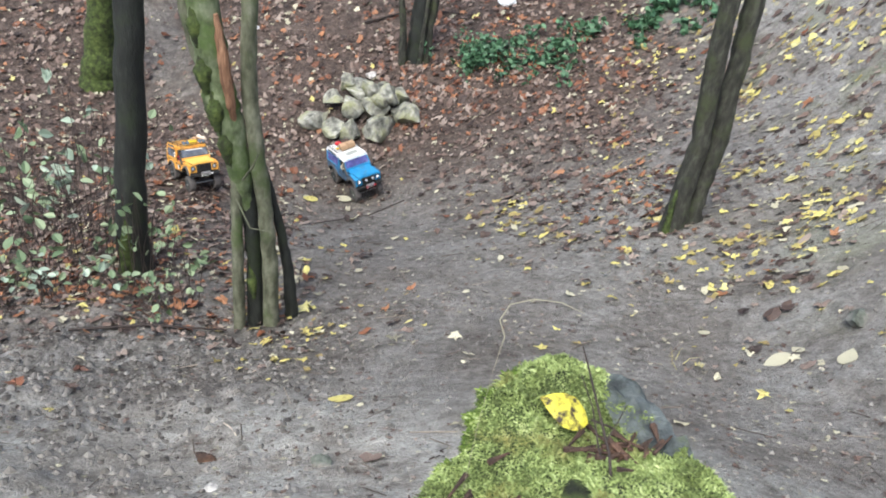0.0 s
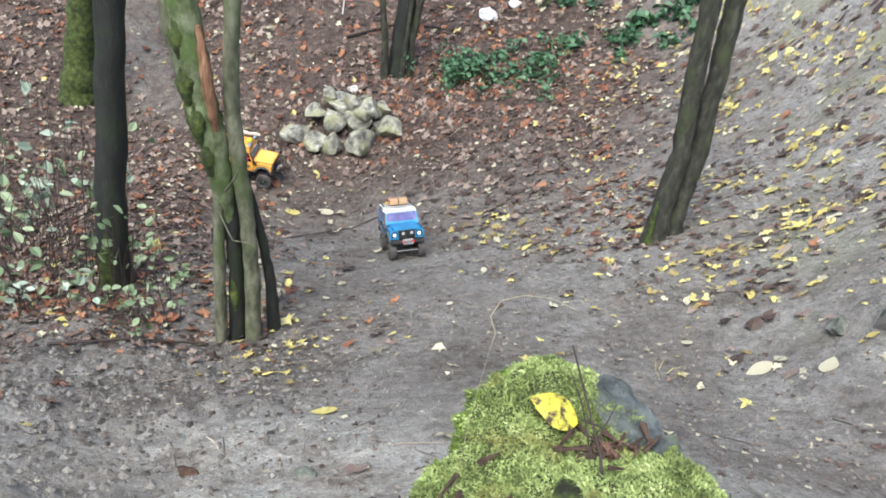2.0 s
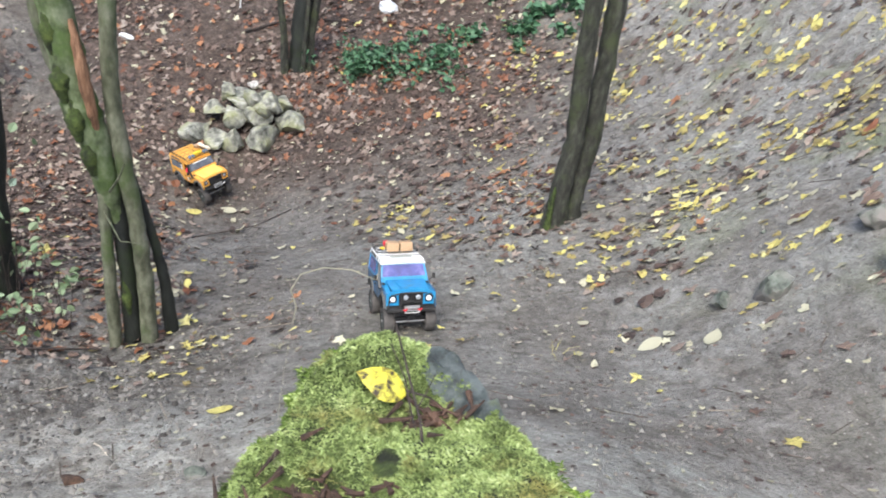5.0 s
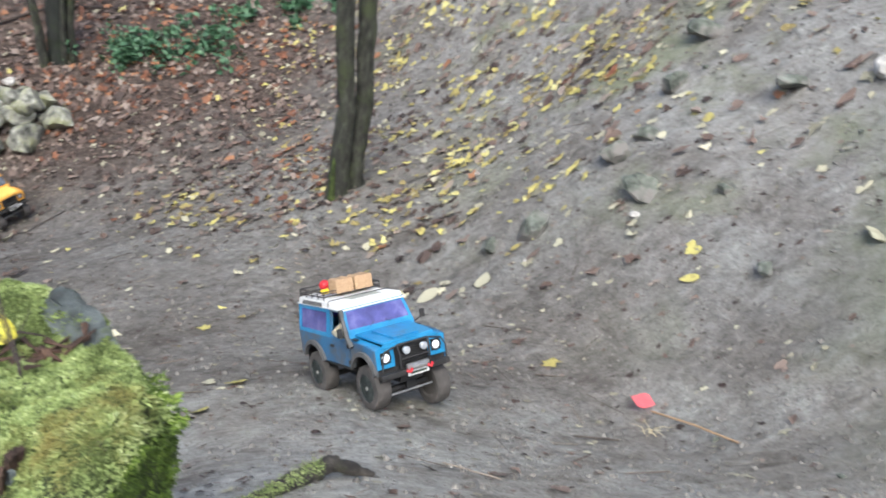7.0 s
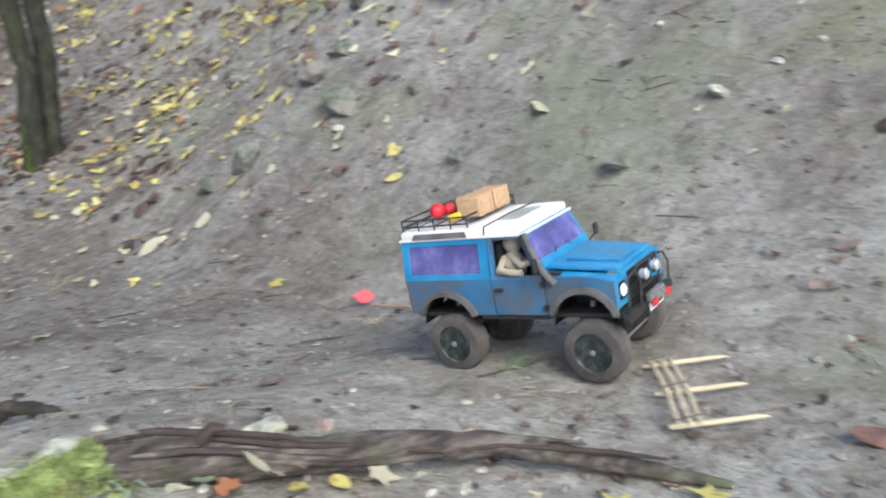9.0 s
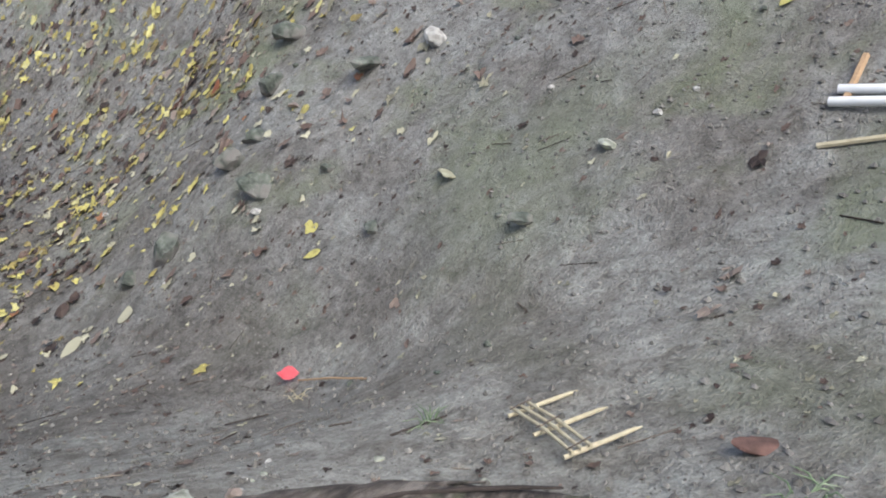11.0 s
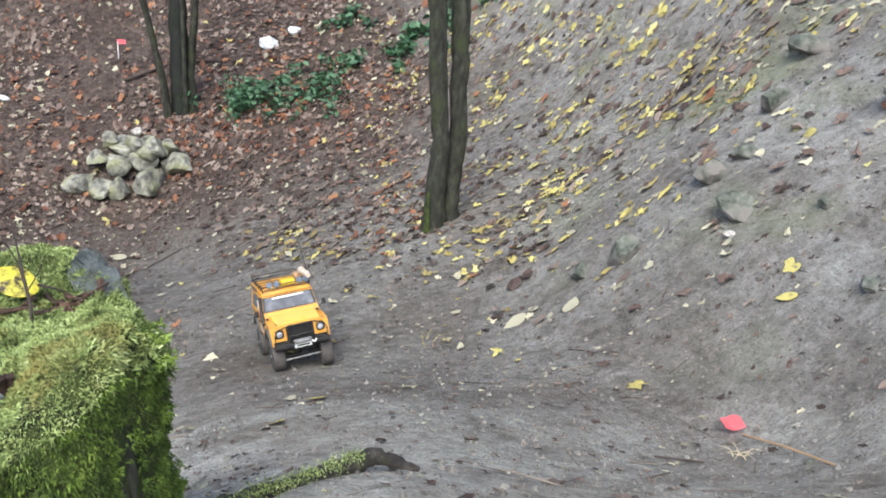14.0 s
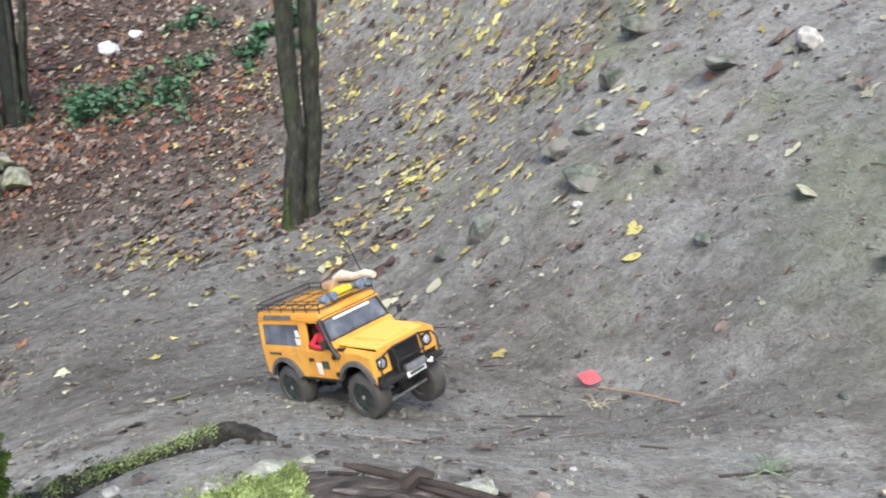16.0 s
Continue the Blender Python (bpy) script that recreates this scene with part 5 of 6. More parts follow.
    return t


fallen_branch(), fallen_log()


def ground_stick(label, pts, radius, material=TWIG):
    bm = bmesh.new()
    tube(bm, [(x, y, float(soil(x, y)) + radius * 0.8 + h) for x, y, h in pts], [radius * (1 - 0.5 * k / len(pts)) for k in range(len(pts))], 6)
    return tagged(part("dead_stick", bm, material, smooth=60), label, "stick")


ground_stick("long thin dead stick on the near bank", [(-1.55, 3.15, 0.01), (-1.25, 3.3, 0.015), (-0.95, 3.5, 0.005)], 0.007, TWIG_DARK)
ground_stick("short pale stick on the near bank", [(-0.62, 2.42, 0), (-0.585, 2.38, 0.008), (-0.55, 2.33, 0.003)], 0.0022, CLOTH_CREAM)
ground_stick("pale stick on the near bank", [(-1.15, 2.4, 0), (-1.05, 2.375, 0.008), (-0.95, 2.32, 0.003)], 0.0018, TWIG)
ground_stick("dark curved twig among chalk stones", [(0.68, 0.99, 0.0), (0.75, 0.985, 0.008), (0.80, 1.0, 0.0)], 0.004, TWIG_DARK)
ground_stick("short twig beside a grass sprig", [(1.43, 0.98, 0), (1.50, 0.955, 0.002), (1.55, 0.94, 0)], 0.003, TWIG_DARK)
ground_stick("dark twig across the track edge", [(-0.95, 5.45, 0), (-0.55, 5.75, 0.01), (-0.3, 5.95, 0)], 0.005, TWIG_DARK)
ground_stick("dead stick on the leaf bank", [(-1.0, 8.1, 0.01), (-0.5, 8.3, 0.03), (-0.1, 8.25, 0.01)], 0.014, TWIG_DARK)
ground_stick("dark twig on the greenish slope", [(2.57, 1.60, 0), (2.62, 1.51, 0.0)], 0.002, TWIG_DARK)


# ---------------------------------------------------------------- twigs rising before the lens from the stump
def stump_sprout():
    """Two thin crooked twigs with short side shoots."""
    t = tagged(new("stump_sprout"), "thin dark sapling twigs growing out of the stump", "twig")
    for pts, rad in (
        ([(0.247, 0.960, 0.90), (0.245, 0.972, 0.938), (0.240, 0.995, 0.962), (0.226, 1.030, 0.990), (0.212, 1.066, 1.018), (0.206, 1.075, 1.030)], 0.0021),
        ([(0.244, 0.985, 0.93), (0.232, 1.015, 0.955), (0.222, 1.035, 0.985), (0.205, 1.05, 1.015)], 0.0015),
        ([(0.236, 1.005, 0.97), (0.246, 1.018, 0.985), (0.252, 1.026, 1.0)], 0.0009),
        ([(0.345, 0.930, 0.93), (0.352, 0.935, 0.965), (0.349, 0.94, 0.985)], 0.0012),
    ):
        bm = bmesh.new()
        tube(bm, pts, [rad * (1 - 0.65 * k / (len(pts) - 1)) for k in range(len(pts))], 6)
        part("twig", bm, TWIG_DARK, t, smooth=60)
    return t


def dry_stem():
    bm = bmesh.new()
    tube(bm, [(0.100, 0.955, 0.93), (0.103, 0.958, 1.02), (0.109, 0.962, 1.09), (0.112, 0.965, 1.110), (0.106, 0.972, 1.122), (0.113, 0.980, 1.134), (0.133, 0.983, 1.141), (0.157, 0.983, 1.141), (0.178, 0.978, 1.136)], [0.0002, 0.0002, 0.0002, 0.0006, 0.0007, 0.0006, 0.0005, 0.0005, 0.0003], 6)
    return tagged(part("dry_stem", bm, LEAF_PALE, smooth=60), "arched pale dry stem rising from the stump", "plant stem")


stump_sprout(), dry_stem()


# ---------------------------------------------------------------- low plants
def leafy_clump(name, label, at, spread_, count, size, material, height, seed, stems=8):
    """Thin stems with many small leaves standing off them."""
    t = tagged(new(name), label, "bramble")
    g = np.random.default_rng(seed)
    x0, y0 = at
    bm = bmesh.new()
    pts = []
    for k in range(stems):
        bx, by = x0 + g.normal(0, spread_[0] * 0.6), y0 + g.normal(0, spread_[1] * 0.6)
        ex, ey = bx + g.normal(0, spread_[0] * 0.6), by + g.normal(0, spread_[1] * 0.6)
        h = height * g.uniform(0.5, 1.2)
        z0, z1 = float(soil(bx, by)), float(soil(ex, ey))
        line = [Vector((bx, by, z0 - 0.01)), Vector(((bx * 2 + ex) / 3, (by * 2 + ey) / 3, z0 + 0.75 * h)), Vector(((bx + 2 * ex) / 3, (by + 2 * ey) / 3, (z0 + z1) / 2 + h)), Vector((ex, ey, z1 + 0.55 * h))]
        tube(bm, line, [0.0026, 0.0022, 0.0018, 0.001], 5)
        pts += [line[i].lerp(line[i + 1], s) for i in range(1, 3) for s in np.linspace(0, 1, 7)]
    tagged(part("stem_tangle", bm, TWIG_DARK, t), kind="stuff")
    pick = g.integers(0, len(pts), count)
    c = np.array([tuple(pts[i]) for i in pick]) + g.normal(0, 0.035, (count, 3))
    s = size * g.uniform(0.6, 1.3, count)
    o = np.concatenate([np.zeros((1, 2)), leaf_outline(0)])[None] * s[:, None, None]
    a = g.normal(0, 1, (count, 3)) + np.array([0, 0, 0.9])
    nrm = a / np.linalg.norm(a, axis=1, keepdims=True)
    u = np.cross(nrm, g.normal(0, 1, (count, 3)))
    u /= np.linalg.norm(u, axis=1, keepdims=True)
    w = np.cross(nrm, u)
    v = c[:, None] + o[:, :, :1] * u[:, None] + o[:, :, 1:] * w[:, None] + 0.35 * np.abs(o[:, :, :1]) * nrm[:, None]
    tri = np.array([(0, k, k % LEAF_N + 1) for k in range(1, LEAF_N + 1)])[None]
    ob = soup("leaves", v, (np.arange(count)[:, None, None] * (LEAF_N + 1) + tri).reshape(-1, 3), material)
    ob.parent = t
    tagged(ob, kind="stuff")
    return t


leafy_clump("bramble_patch", "dark green bramble among rust-red leaves", (0.12, 7.60), (0.36, 0.26), 620, 0.052, LEAF_GREEN, 0.09, 1, 28)
leafy_clump("bramble_patch", "dark green bramble on the leaf bank", (0.62, 7.62), (0.34, 0.28), 560, 0.052, LEAF_GREEN, 0.08, 2, 26)
leafy_clump("ivy_patch", "blue-green ivy trailing along the bank", (1.60, 7.80), (0.36, 0.15), 320, 0.07, LEAF_GREEN, 0.08, 3, 14)
leafy_clump("ivy_patch", "blue-green ivy at the top of the bank", (2.05, 7.85), (0.18, 0.14), 150, 0.08, LEAF_GREEN, 0.10, 4, 8)
leafy_clump("ivy_patch", "dark ivy patch high on the bank", (1.25, 8.6), (0.22, 0.16), 90, 0.07, LEAF_GREEN, 0.08, 5, 8)
leafy_clump("bramble_sprout", "pale green leaves on thin stems by the dark tree", (-1.58, 3.86), (0.12, 0.06), 46, 0.052, LEAF_LIME, 0.46, 6, 16)
leafy_clump("bramble_sprout", "fading green bramble shoots on the leafy bank", (-2.0, 3.75), (0.32, 0.2), 34, 0.060, LEAF_LIME, 0.34, 7, 14)
leafy_clump("bramble_sprout", "fading green shoots above the leaf litter", (-2.35, 4.4), (0.4, 0.4), 52, 0.065, LEAF_LIME, 0.75, 8, 22)
leafy_clump("bramble_sprout", "pale shoots beside the coppiced stems", (-1.18, 3.72), (0.14, 0.10), 36, 0.045, LEAF_LIME, 0.35, 9, 6)
leafy_clump("bramble_sprout", "pale leaves behind the coppiced stems", (-0.72, 4.02), (0.05, 0.05), 16, 0.045, LEAF_PALE, 0.12, 10, 3)
leafy_clump("bramble_sprout", "pale green shoots low over the leaf bank", (-1.75, 3.62), (0.32, 0.14), 40, 0.05, LEAF_LIME, 0.14, 13, 12)
leafy_clump("bramble_sprout", "pale bluish leaves hanging on thin shoots by the dark tree", (-2.05, 4.25), (0.22, 0.15), 46, 0.062, LEAF_PALE_GREEN, 0.95, 14, 14)
leafy_clump("bramble_sprout", "pale green bramble arching over the rust leaves", (-1.95, 3.50), (0.26, 0.10), 44, 0.048, LEAF_PALE_GREEN, 0.22, 15, 12)
leafy_clump("bramble_sprout", "fading bramble leaves at the edge of the litter", (-1.30, 3.55), (0.16, 0.08), 26, 0.042, LEAF_LIME, 0.16, 16, 8)
leafy_clump("bramble_sprout", "sparse pale shoots on the leaf litter", (-2.75, 4.9), (0.4, 0.5), 50, 0.075, LEAF_LIME, 0.8, 12, 22)


def grass_sprig(at, label, seed, n=14, h=0.05, material=LEAF_LIME):
    g = random.Random(seed)
    bm = bmesh.new()
    for k in range(n):
        a, s = g.uniform(0, 6.28), g.uniform(0.4, 1)
        x, y = at[0] + g.gauss(0, 0.02), at[1] + g.gauss(0, 0.012)
        z = float(soil(x, y)) - 0.004
        tube(bm, [(x, y, z), (x + 0.3 * h * math.cos(a), y + 0.3 * h * math.sin(a), z + h * 0.5 * s), (x + h * math.cos(a), y + h * math.sin(a), z + h * 0.45 * s)], [0.0018, 0.0014, 0.0004], 4)
    return tagged(part("grass_sprig", bm, material), label, "grass")


grass_sprig((1.51, 0.96), "small green grass sprig on the mud", 1)
grass_sprig((0.70, 0.865), "pale grass blades lying over the moss by the log", 6, 12, 0.085, LEAF_PALE_GREEN)
grass_sprig((1.70, 1.72), "dry straw tuft on the mud", 2, 9, 0.05, STICK_PALE)
grass_sprig((1.57, 0.24), "low green weed on the bank", 3, 16, 0.04)
grass_sprig((1.08, 3.12), "dry yellow grass blade on the track", 4, 4, 0.09, LEAF_YELLOW)


# ---------------------------------------------------------------- course marks and litter
def marker_flag(at, tip, label):
    """A pink plastic flag on a thin wooden stick, lying down."""
    t = tagged(new("marker_flag"), label, "marker flag")
    a, b = Vector((*at, float(soil(*at)) + 0.008)), Vector((*tip, float(soil(*tip)) + 0.004))
    bm = bmesh.new()
    tube(bm, [a, a.lerp(b, 0.5) + Vector((0, 0, 0.006)), b], [0.0032, 0.0034, 0.0032], 7)
    part("stick", bm, CRATE_WOOD, t, "thin brown wooden stick")
    bm = bmesh.new()
    d = (b - a).normalized()
    side = Vector((d.y, -d.x, 0)).normalized()
    w = []
    for i in range(5):
        for j in range(4):
            p = a - d * 0.005 + d * (0.044 * j / 3 - 0.040 - 0.006 * i) - side * (-0.048 * i / 4 + 0.006)
            w.append(bm.verts.new(p + Vector((0, 0, 0.018 + 0.012 * (3 - j) + 0.006 * math.sin(i * 1.3 + j * 0.6) + max(0, float(hill(p.x, p.y)) - float(hill(a.x, a.y)))))))
    for i in range(4):
        for j in range(3):
            bm.faces.new((w[i * 4 + j], w[i * 4 + j + 1], w[i * 4 + j + 5], w[i * 4 + j + 4]))
    bmesh.ops.solidify(bm, geom=bm.faces[:], thickness=0.0012)
    part("flag", bm, FLAG_PINK, t, "fluorescent pink plastic flag", smooth=50)
    return t


marker_flag((1.765, 1.825), (1.785, 1.49), "pink marker flag on a thin stick lying on the mud")


def far_marker():
    t = tagged(new("marker_flag"), "small pink flag on a white stick on the leafy bank", "marker flag")
    z = float(soil(-1.1, 8.45))
    bm = bmesh.new()
    tube(bm, [(-1.1, 8.45, z - 0.02), (-1.09, 8.45, z + 0.17)], 0.006, 6)
    part("stick", bm, PLASTIC_WHITE, t)
    bm = bmesh.new()
    box(bm, (-1.055, 8.45, z + 0.165), (0.08, 0.006, 0.045), 0.002)
    part("flag", bm, FLAG_PINK, t, "pink flag")


far_marker()


def stick_fence():
    """A little hurdle of three rails lashed across three pointed pales."""
    t = tagged(new("stick_hurdle"), "miniature hurdle of peeled pale sticks lying on the mud", "toy fence")
    for k in range(3):
        bm = bmesh.new()
        x = (-0.118, -0.004, 0.112)[k]
        tube(bm, [(x, -0.015, 0.012), (x + 0.003, 0.08, 0.014), (x - 0.002, 0.128, 0.012), (x - 0.002, 0.145, 0.011)], [0.0046, 0.005, 0.0042, 0.0012], 7)
        part("pale", bm, STICK_PALE, t, smooth=60)
    for k in range(3):
        bm = bmesh.new()
        y = 0.0 + 0.018 * k
        tube(bm, [(-0.13, y, 0.021), (0.0, y + 0.003, 0.023), (0.125, y - 0.002, 0.021)], [0.0034, 0.004, 0.0034], 7)
        part("rail", bm, STICK_PALE, t, smooth=60)
    for k in range(3):
        bm = bmesh.new()
        tube(bm, [((-0.118, -0.004, 0.112)[k] + 0.006, -0.01, 0.027), ((-0.118, -0.004, 0.112)[k] - 0.006, 0.045, 0.027)], 0.0015, 5)
        part("lashing", bm, TWIG, t)
    return t


hurdle = stick_fence()


def crossbar_sign():
    """White tubes and wooden slats at the edge of the course."""
    t = tagged(new("white_gate_bar"), "two white plastic tubes lying beside wooden slats on the slope", "course gate")
    for k in range(2):
        x = 2.80 + 0.045 * k
        bm = bmesh.new()
        tube(bm, [(x, 0.80, float(soil(x, 0.80)) + 0.02), (x + 0.01, 0.40, float(soil(x, 0.40)) + 0.03)], 0.0135, 10)
        part("tube", bm, PLASTIC_WHITE, t, smooth=60)
    bm = bmesh.new()
    tube(bm, [(2.66, 0.75, float(soil(2.66, 0.75)) + 0.006), (2.72, 0.45, float(soil(2.72, 0.45)) + 0.02)], 0.008, 6)
    part("slat", bm, STICK_PALE, t)
    bm = bmesh.new()
    tube(bm, [(2.95, 0.79, float(soil(2.95, 0.79)) + 0.03), (2.83, 0.77, float(soil(2.83, 0.77)) + 0.012)], 0.011, 6)
    part("slat", bm, CRATE_WOOD, t)


crossbar_sign()


def crumpled(name, label, at, size, seed):
    bm = bmesh.new()
    bmesh.ops.create_icosphere(bm, subdivisions=3, radius=0.5)
    for v in bm.verts:
        v.co *= 1 + 0.35 * noise.noise(v.co * 3 + Vector((seed, 0, 0))) + 0.15 * noise.noise(v.co * 9 + Vector((0, seed, 0)))
        v.co = Vector((v.co.x * size[0], v.co.y * size[1], v.co.z * size[2]))
    ob = part(name, bm, BAG_WHITE, smooth=25)
    ob.matrix_world = pose(at[0], at[1], float(soil(*at)) + size[2] * 0.32, 10, 5, 30 * seed)
    return tagged(ob, label, "litter")


crumpled("plastic_bag", "crumpled white plastic bag on the leaf litter", (0.34, 8.42), (0.19, 0.16, 0.12), 1)
crumpled("plastic_bag", "small white plastic scrap on the leaf litter", (0.60, 8.60), (0.17, 0.11, 0.09), 2)
crumpled("paper_scrap", "white scrap lying on the leafy bank", (-2.05, 7.95), (0.05, 0.14, 0.05), 3)


# ---------------------------------------------------------------- the two model off-road cars
S = 1.165  # size against a 0.27 m wheelbase
HUB, TRACK_Y, TYRE = 0.135, 0.082, 0.053


RISE, NOSE = 0.016, 0.80  # the body stands high on its springs; the overhang before the front wheels is short


def sc(bm):
    bmesh.ops.scale(bm, vec=(S, S, S), verts=bm.verts)
    return bm


def arc(cx, cz, r, a0, a1, n=9):
    return [(cx + r * math.cos(radians(a0 + (a1 - a0) * k / n)), cz + r * math.sin(radians(a0 + (a1 - a0) * k / n))) for k in range(n + 1)]


def build_wheel(car, x, side):
    w = new("wheel")
    w.parent = car
    w.location = (x * S, side * TRACK_Y * S, TYRE * S)
    bm = bmesh.new()
    half = 0.0205
    prof = [(0.030, -half * 0.8), (0.034, -half), (0.044, -half * 1.02), (0.0505, -half * 0.92), (0.053, -half * 0.6), (0.0535, 0), (0.053, half * 0.6), (0.0505, half * 0.92), (0.044, half * 1.02), (0.034, half), (0.030, half * 0.8)]
    lathe(bm, prof, 48, lambda k, r: (0.022 if k % 3 == 0 else -0.012) if r > 0.05 else 0)
    part("tyre", sc(bm), RUBBER, w, "muddy dark grey rubber tyre", smooth=40)
    bm = bmesh.new()
    s = side
    lathe(bm, [(0.0335, s * 0.019), (0.032, s * 0.0205), (0.029, s * 0.017), (0.026, s * 0.010), (0.012, s * 0.010), (0.010, s * 0.016), (0.004, s * 0.017)], 24)
    for k in range(6):
        a = k * math.pi / 3
        box(bm, (0.021 * math.cos(a), s * 0.012, 0.021 * math.sin(a)), (0.012, 0.010, 0.006), 0.002, Matrix.Identity(4))
    part("rim", sc(bm), RIM_DARK, w, "dark painted steel rim", smooth=40)
    bm = bmesh.new()
    lathe(bm, [(0.0055, s * 0.016), (0.005, s * 0.021), (0.002, s * 0.022)], 10)
    part("hub", sc(bm), STEEL, w, "steel hub nut")
    return w


def off_roader(name, label, paint, paint_low, paint_hood, roof_mat, glass, lamp, figure, cargo):
    """A model of a boxy two-door off-roader; forward is +x, its foot is between the tyres."""
    car = tagged(new(name), label, "model car")

    def put(n, bm, m, lab="", sm=None, parent=None):
        for v in bm.verts:
            if v.co.x > 0.15:
                v.co.x = 0.15 + (v.co.x - 0.15) * NOSE
            if n not in ("axle", "steering_rod"):
                v.co.z += RISE
        return part(n, sc(bm), m, parent or car, lab, smooth=sm)

    flare_r, flare_f = arc(-HUB, 0.074, 0.060, 160, 20), arc(HUB, 0.074, 0.063, 158, 20)
    for s in (-1, 1):
        y, t = s * 0.098, (0, -s * 0.005, 0)
        bm = bmesh.new()
        rear = [(-0.218, 0.160), (-0.218, 0.098)] + flare_r + [(-0.068, 0.096), (-0.034, 0.096), (-0.034, 0.160)]
        slab(bm, [(x, y, z) for x, z in rear], t)
        put("rear_side_panel", bm, paint_low)
        bm = bmesh.new()
        slab(bm, [(x, y + s * 0.0012, z) for x, z in ((-0.032, 0.160), (-0.032, 0.097), (0.066, 0.097), (0.066, 0.160))], t)
        frame_ring(bm, [(-0.032, y + s * 0.001, 0.160), (0.066, y + s * 0.001, 0.160), (0.036, s * 0.088, 0.232), (-0.032, s * 0.088, 0.232)],
                   [(-0.024, y - s * 0.001, 0.164), (0.055, y - s * 0.001, 0.164), (0.030, s * 0.089, 0.226), (-0.024, s * 0.089, 0.226)], (0, -s * 0.005, 0))
        door = put("door", bm, paint_low, "door with an open window")
        bm = bmesh.new()
        box(bm, (-0.018, y + s * 0.004, 0.142), (0.016, 0.004, 0.007), 0.001)
        put("door_handle", bm, TRIM_BLACK, "black door handle", parent=door)
        for z in (0.110, 0.150):
            bm = bmesh.new()
            box(bm, (0.067, y + s * 0.003, z), (0.008, 0.005, 0.010), 0.001)
            put("hinge", bm, TRIM_BLACK, parent=door)
        bm = bmesh.new()
        front = [(0.068, 0.162), (0.068, 0.096)] + flare_f + [(0.198, 0.092), (0.198, 0.152), (0.15, 0.160)]
        slab(bm, [(x, y, z) for x, z in front], t)
        put("front_wing", bm, paint_low)
        bm = bmesh.new()
        slab(bm, [(0.068, y - s * 0.004, 0.161), (0.198, y - s * 0.004, 0.152), (0.198, s * 0.074, 0.157), (0.068, s * 0.074, 0.166)], (0, 0, -0.004))
        put("wing_top", bm, paint)
        # rear quarter with its window
        bm = bmesh.new()
        frame_ring(bm, [(-0.218, y, 0.160), (-0.034, y, 0.160), (-0.034, s * 0.088, 0.232), (-0.218, s * 0.088, 0.232)],
                   [(-0.203, y - s * 0.001, 0.170), (-0.052, y - s * 0.001, 0.170), (-0.052, s * 0.0895, 0.221), (-0.203, s * 0.0895, 0.221)], t)
        put("rear_quarter", bm, paint)
        bm = bmesh.new()
        slab(bm, [(-0.204, y - s * 0.002, 0.169), (-0.051, y - s * 0.002, 0.169), (-0.051, s * 0.088, 0.222), (-0.204, s * 0.088, 0.222)], (0, -s * 0.002, 0))
        put("side_window", bm, glass, "tinted rear side window")
        # arches
        for cx, r0, a0, a1 in ((-HUB, 0.060, 160, 20), (HUB, 0.063, 158, 20)):
            bm = bmesh.new()
            inner, outer = arc(cx, 0.074, r0 - 0.002, a0, a1, 12), arc(cx, 0.074, r0 + 0.008, a0, a1, 12)
            a_ = [[bm.verts.new((x, y + s * d, z)) for x, z in ring] for ring, d in ((inner, -0.003), (inner, 0.008), (outer, 0.006), (outer, 0.0))]
            for p, q in zip(a_, a_[1:] + a_[:1]):
                for k in range(12):
                    bm.faces.new((p[k], p[k + 1], q[k + 1], q[k]))
            for k in (0, 12):
                bm.faces.new([ring[k] for ring in a_])
            put("wheel_arch", bm, FLARE_GREY, "dusty grey wheel arch flare", 50)
            bm = bmesh.new()
            well = arc(cx, 0.074, r0 + 0.001, 178, 2, 10)
            w_ = [[bm.verts.new((x, s * d, z)) for x, z in well] for d in (0.093, 0.035)]
            for k in range(10):
                bm.faces.new((w_[0][k], w_[0][k + 1], w_[1][k + 1], w_[1][k]))
            bmesh.ops.solidify(bm, geom=bm.faces[:], thickness=0.002)
            put("wheel_well", bm, TRIM_BLACK)
        # headlight with its bezel
        bm = bmesh.new()
        frame_ring(bm, [(0.199, s * 0.047, 0.106), (0.199, s * 0.095, 0.106), (0.199, s * 0.095, 0.151), (0.199, s * 0.047, 0.151)],
                   [(0.199, s * 0.056, 0.116), (0.199, s * 0.084, 0.116), (0.199, s * 0.084, 0.144), (0.199, s * 0.056, 0.144)], (-0.004, 0, 0))
        put("headlight_panel", bm, paint)
        bm = bmesh.new()
        tube(bm, [(0.192, s * 0.070, 0.130), (0.200, s * 0.070, 0.130), (0.2035, s * 0.070, 0.130)], [0.0105, 0.0105, 0.008], 18)
        hl = put("headlight", bm, lamp, "round clear headlight", 50)
        bm = bmesh.new()
        tube(bm, [(0.190, s * 0.070, 0.130), (0.2005, s * 0.070, 0.130)], 0.0150, 18)
        put("headlight_ring", bm, TRIM_BLACK, "", 50, hl)
        # mirror
        bm = bmesh.new()
        tube(bm, [(0.060, s * 0.098, 0.168), (0.068, s * 0.112, 0.178)], 0.0018, 6)
        box(bm, (0.068, s * 0.118, 0.186), (0.005, 0.014, 0.022), 0.002)
        put("wing_mirror", bm, TRIM_BLACK)
        bm = bmesh.new()
        box(bm, (0.0, s * 0.090, 0.091), (0.135, 0.012, 0.007), 0.002)
        put("rock_slider", bm, TRIM_BLACK)
        bm = bmesh.new()
        box(bm, (-0.2195, s * 0.085, 0.135), (0.004, 0.012, 0.03), 0.001)
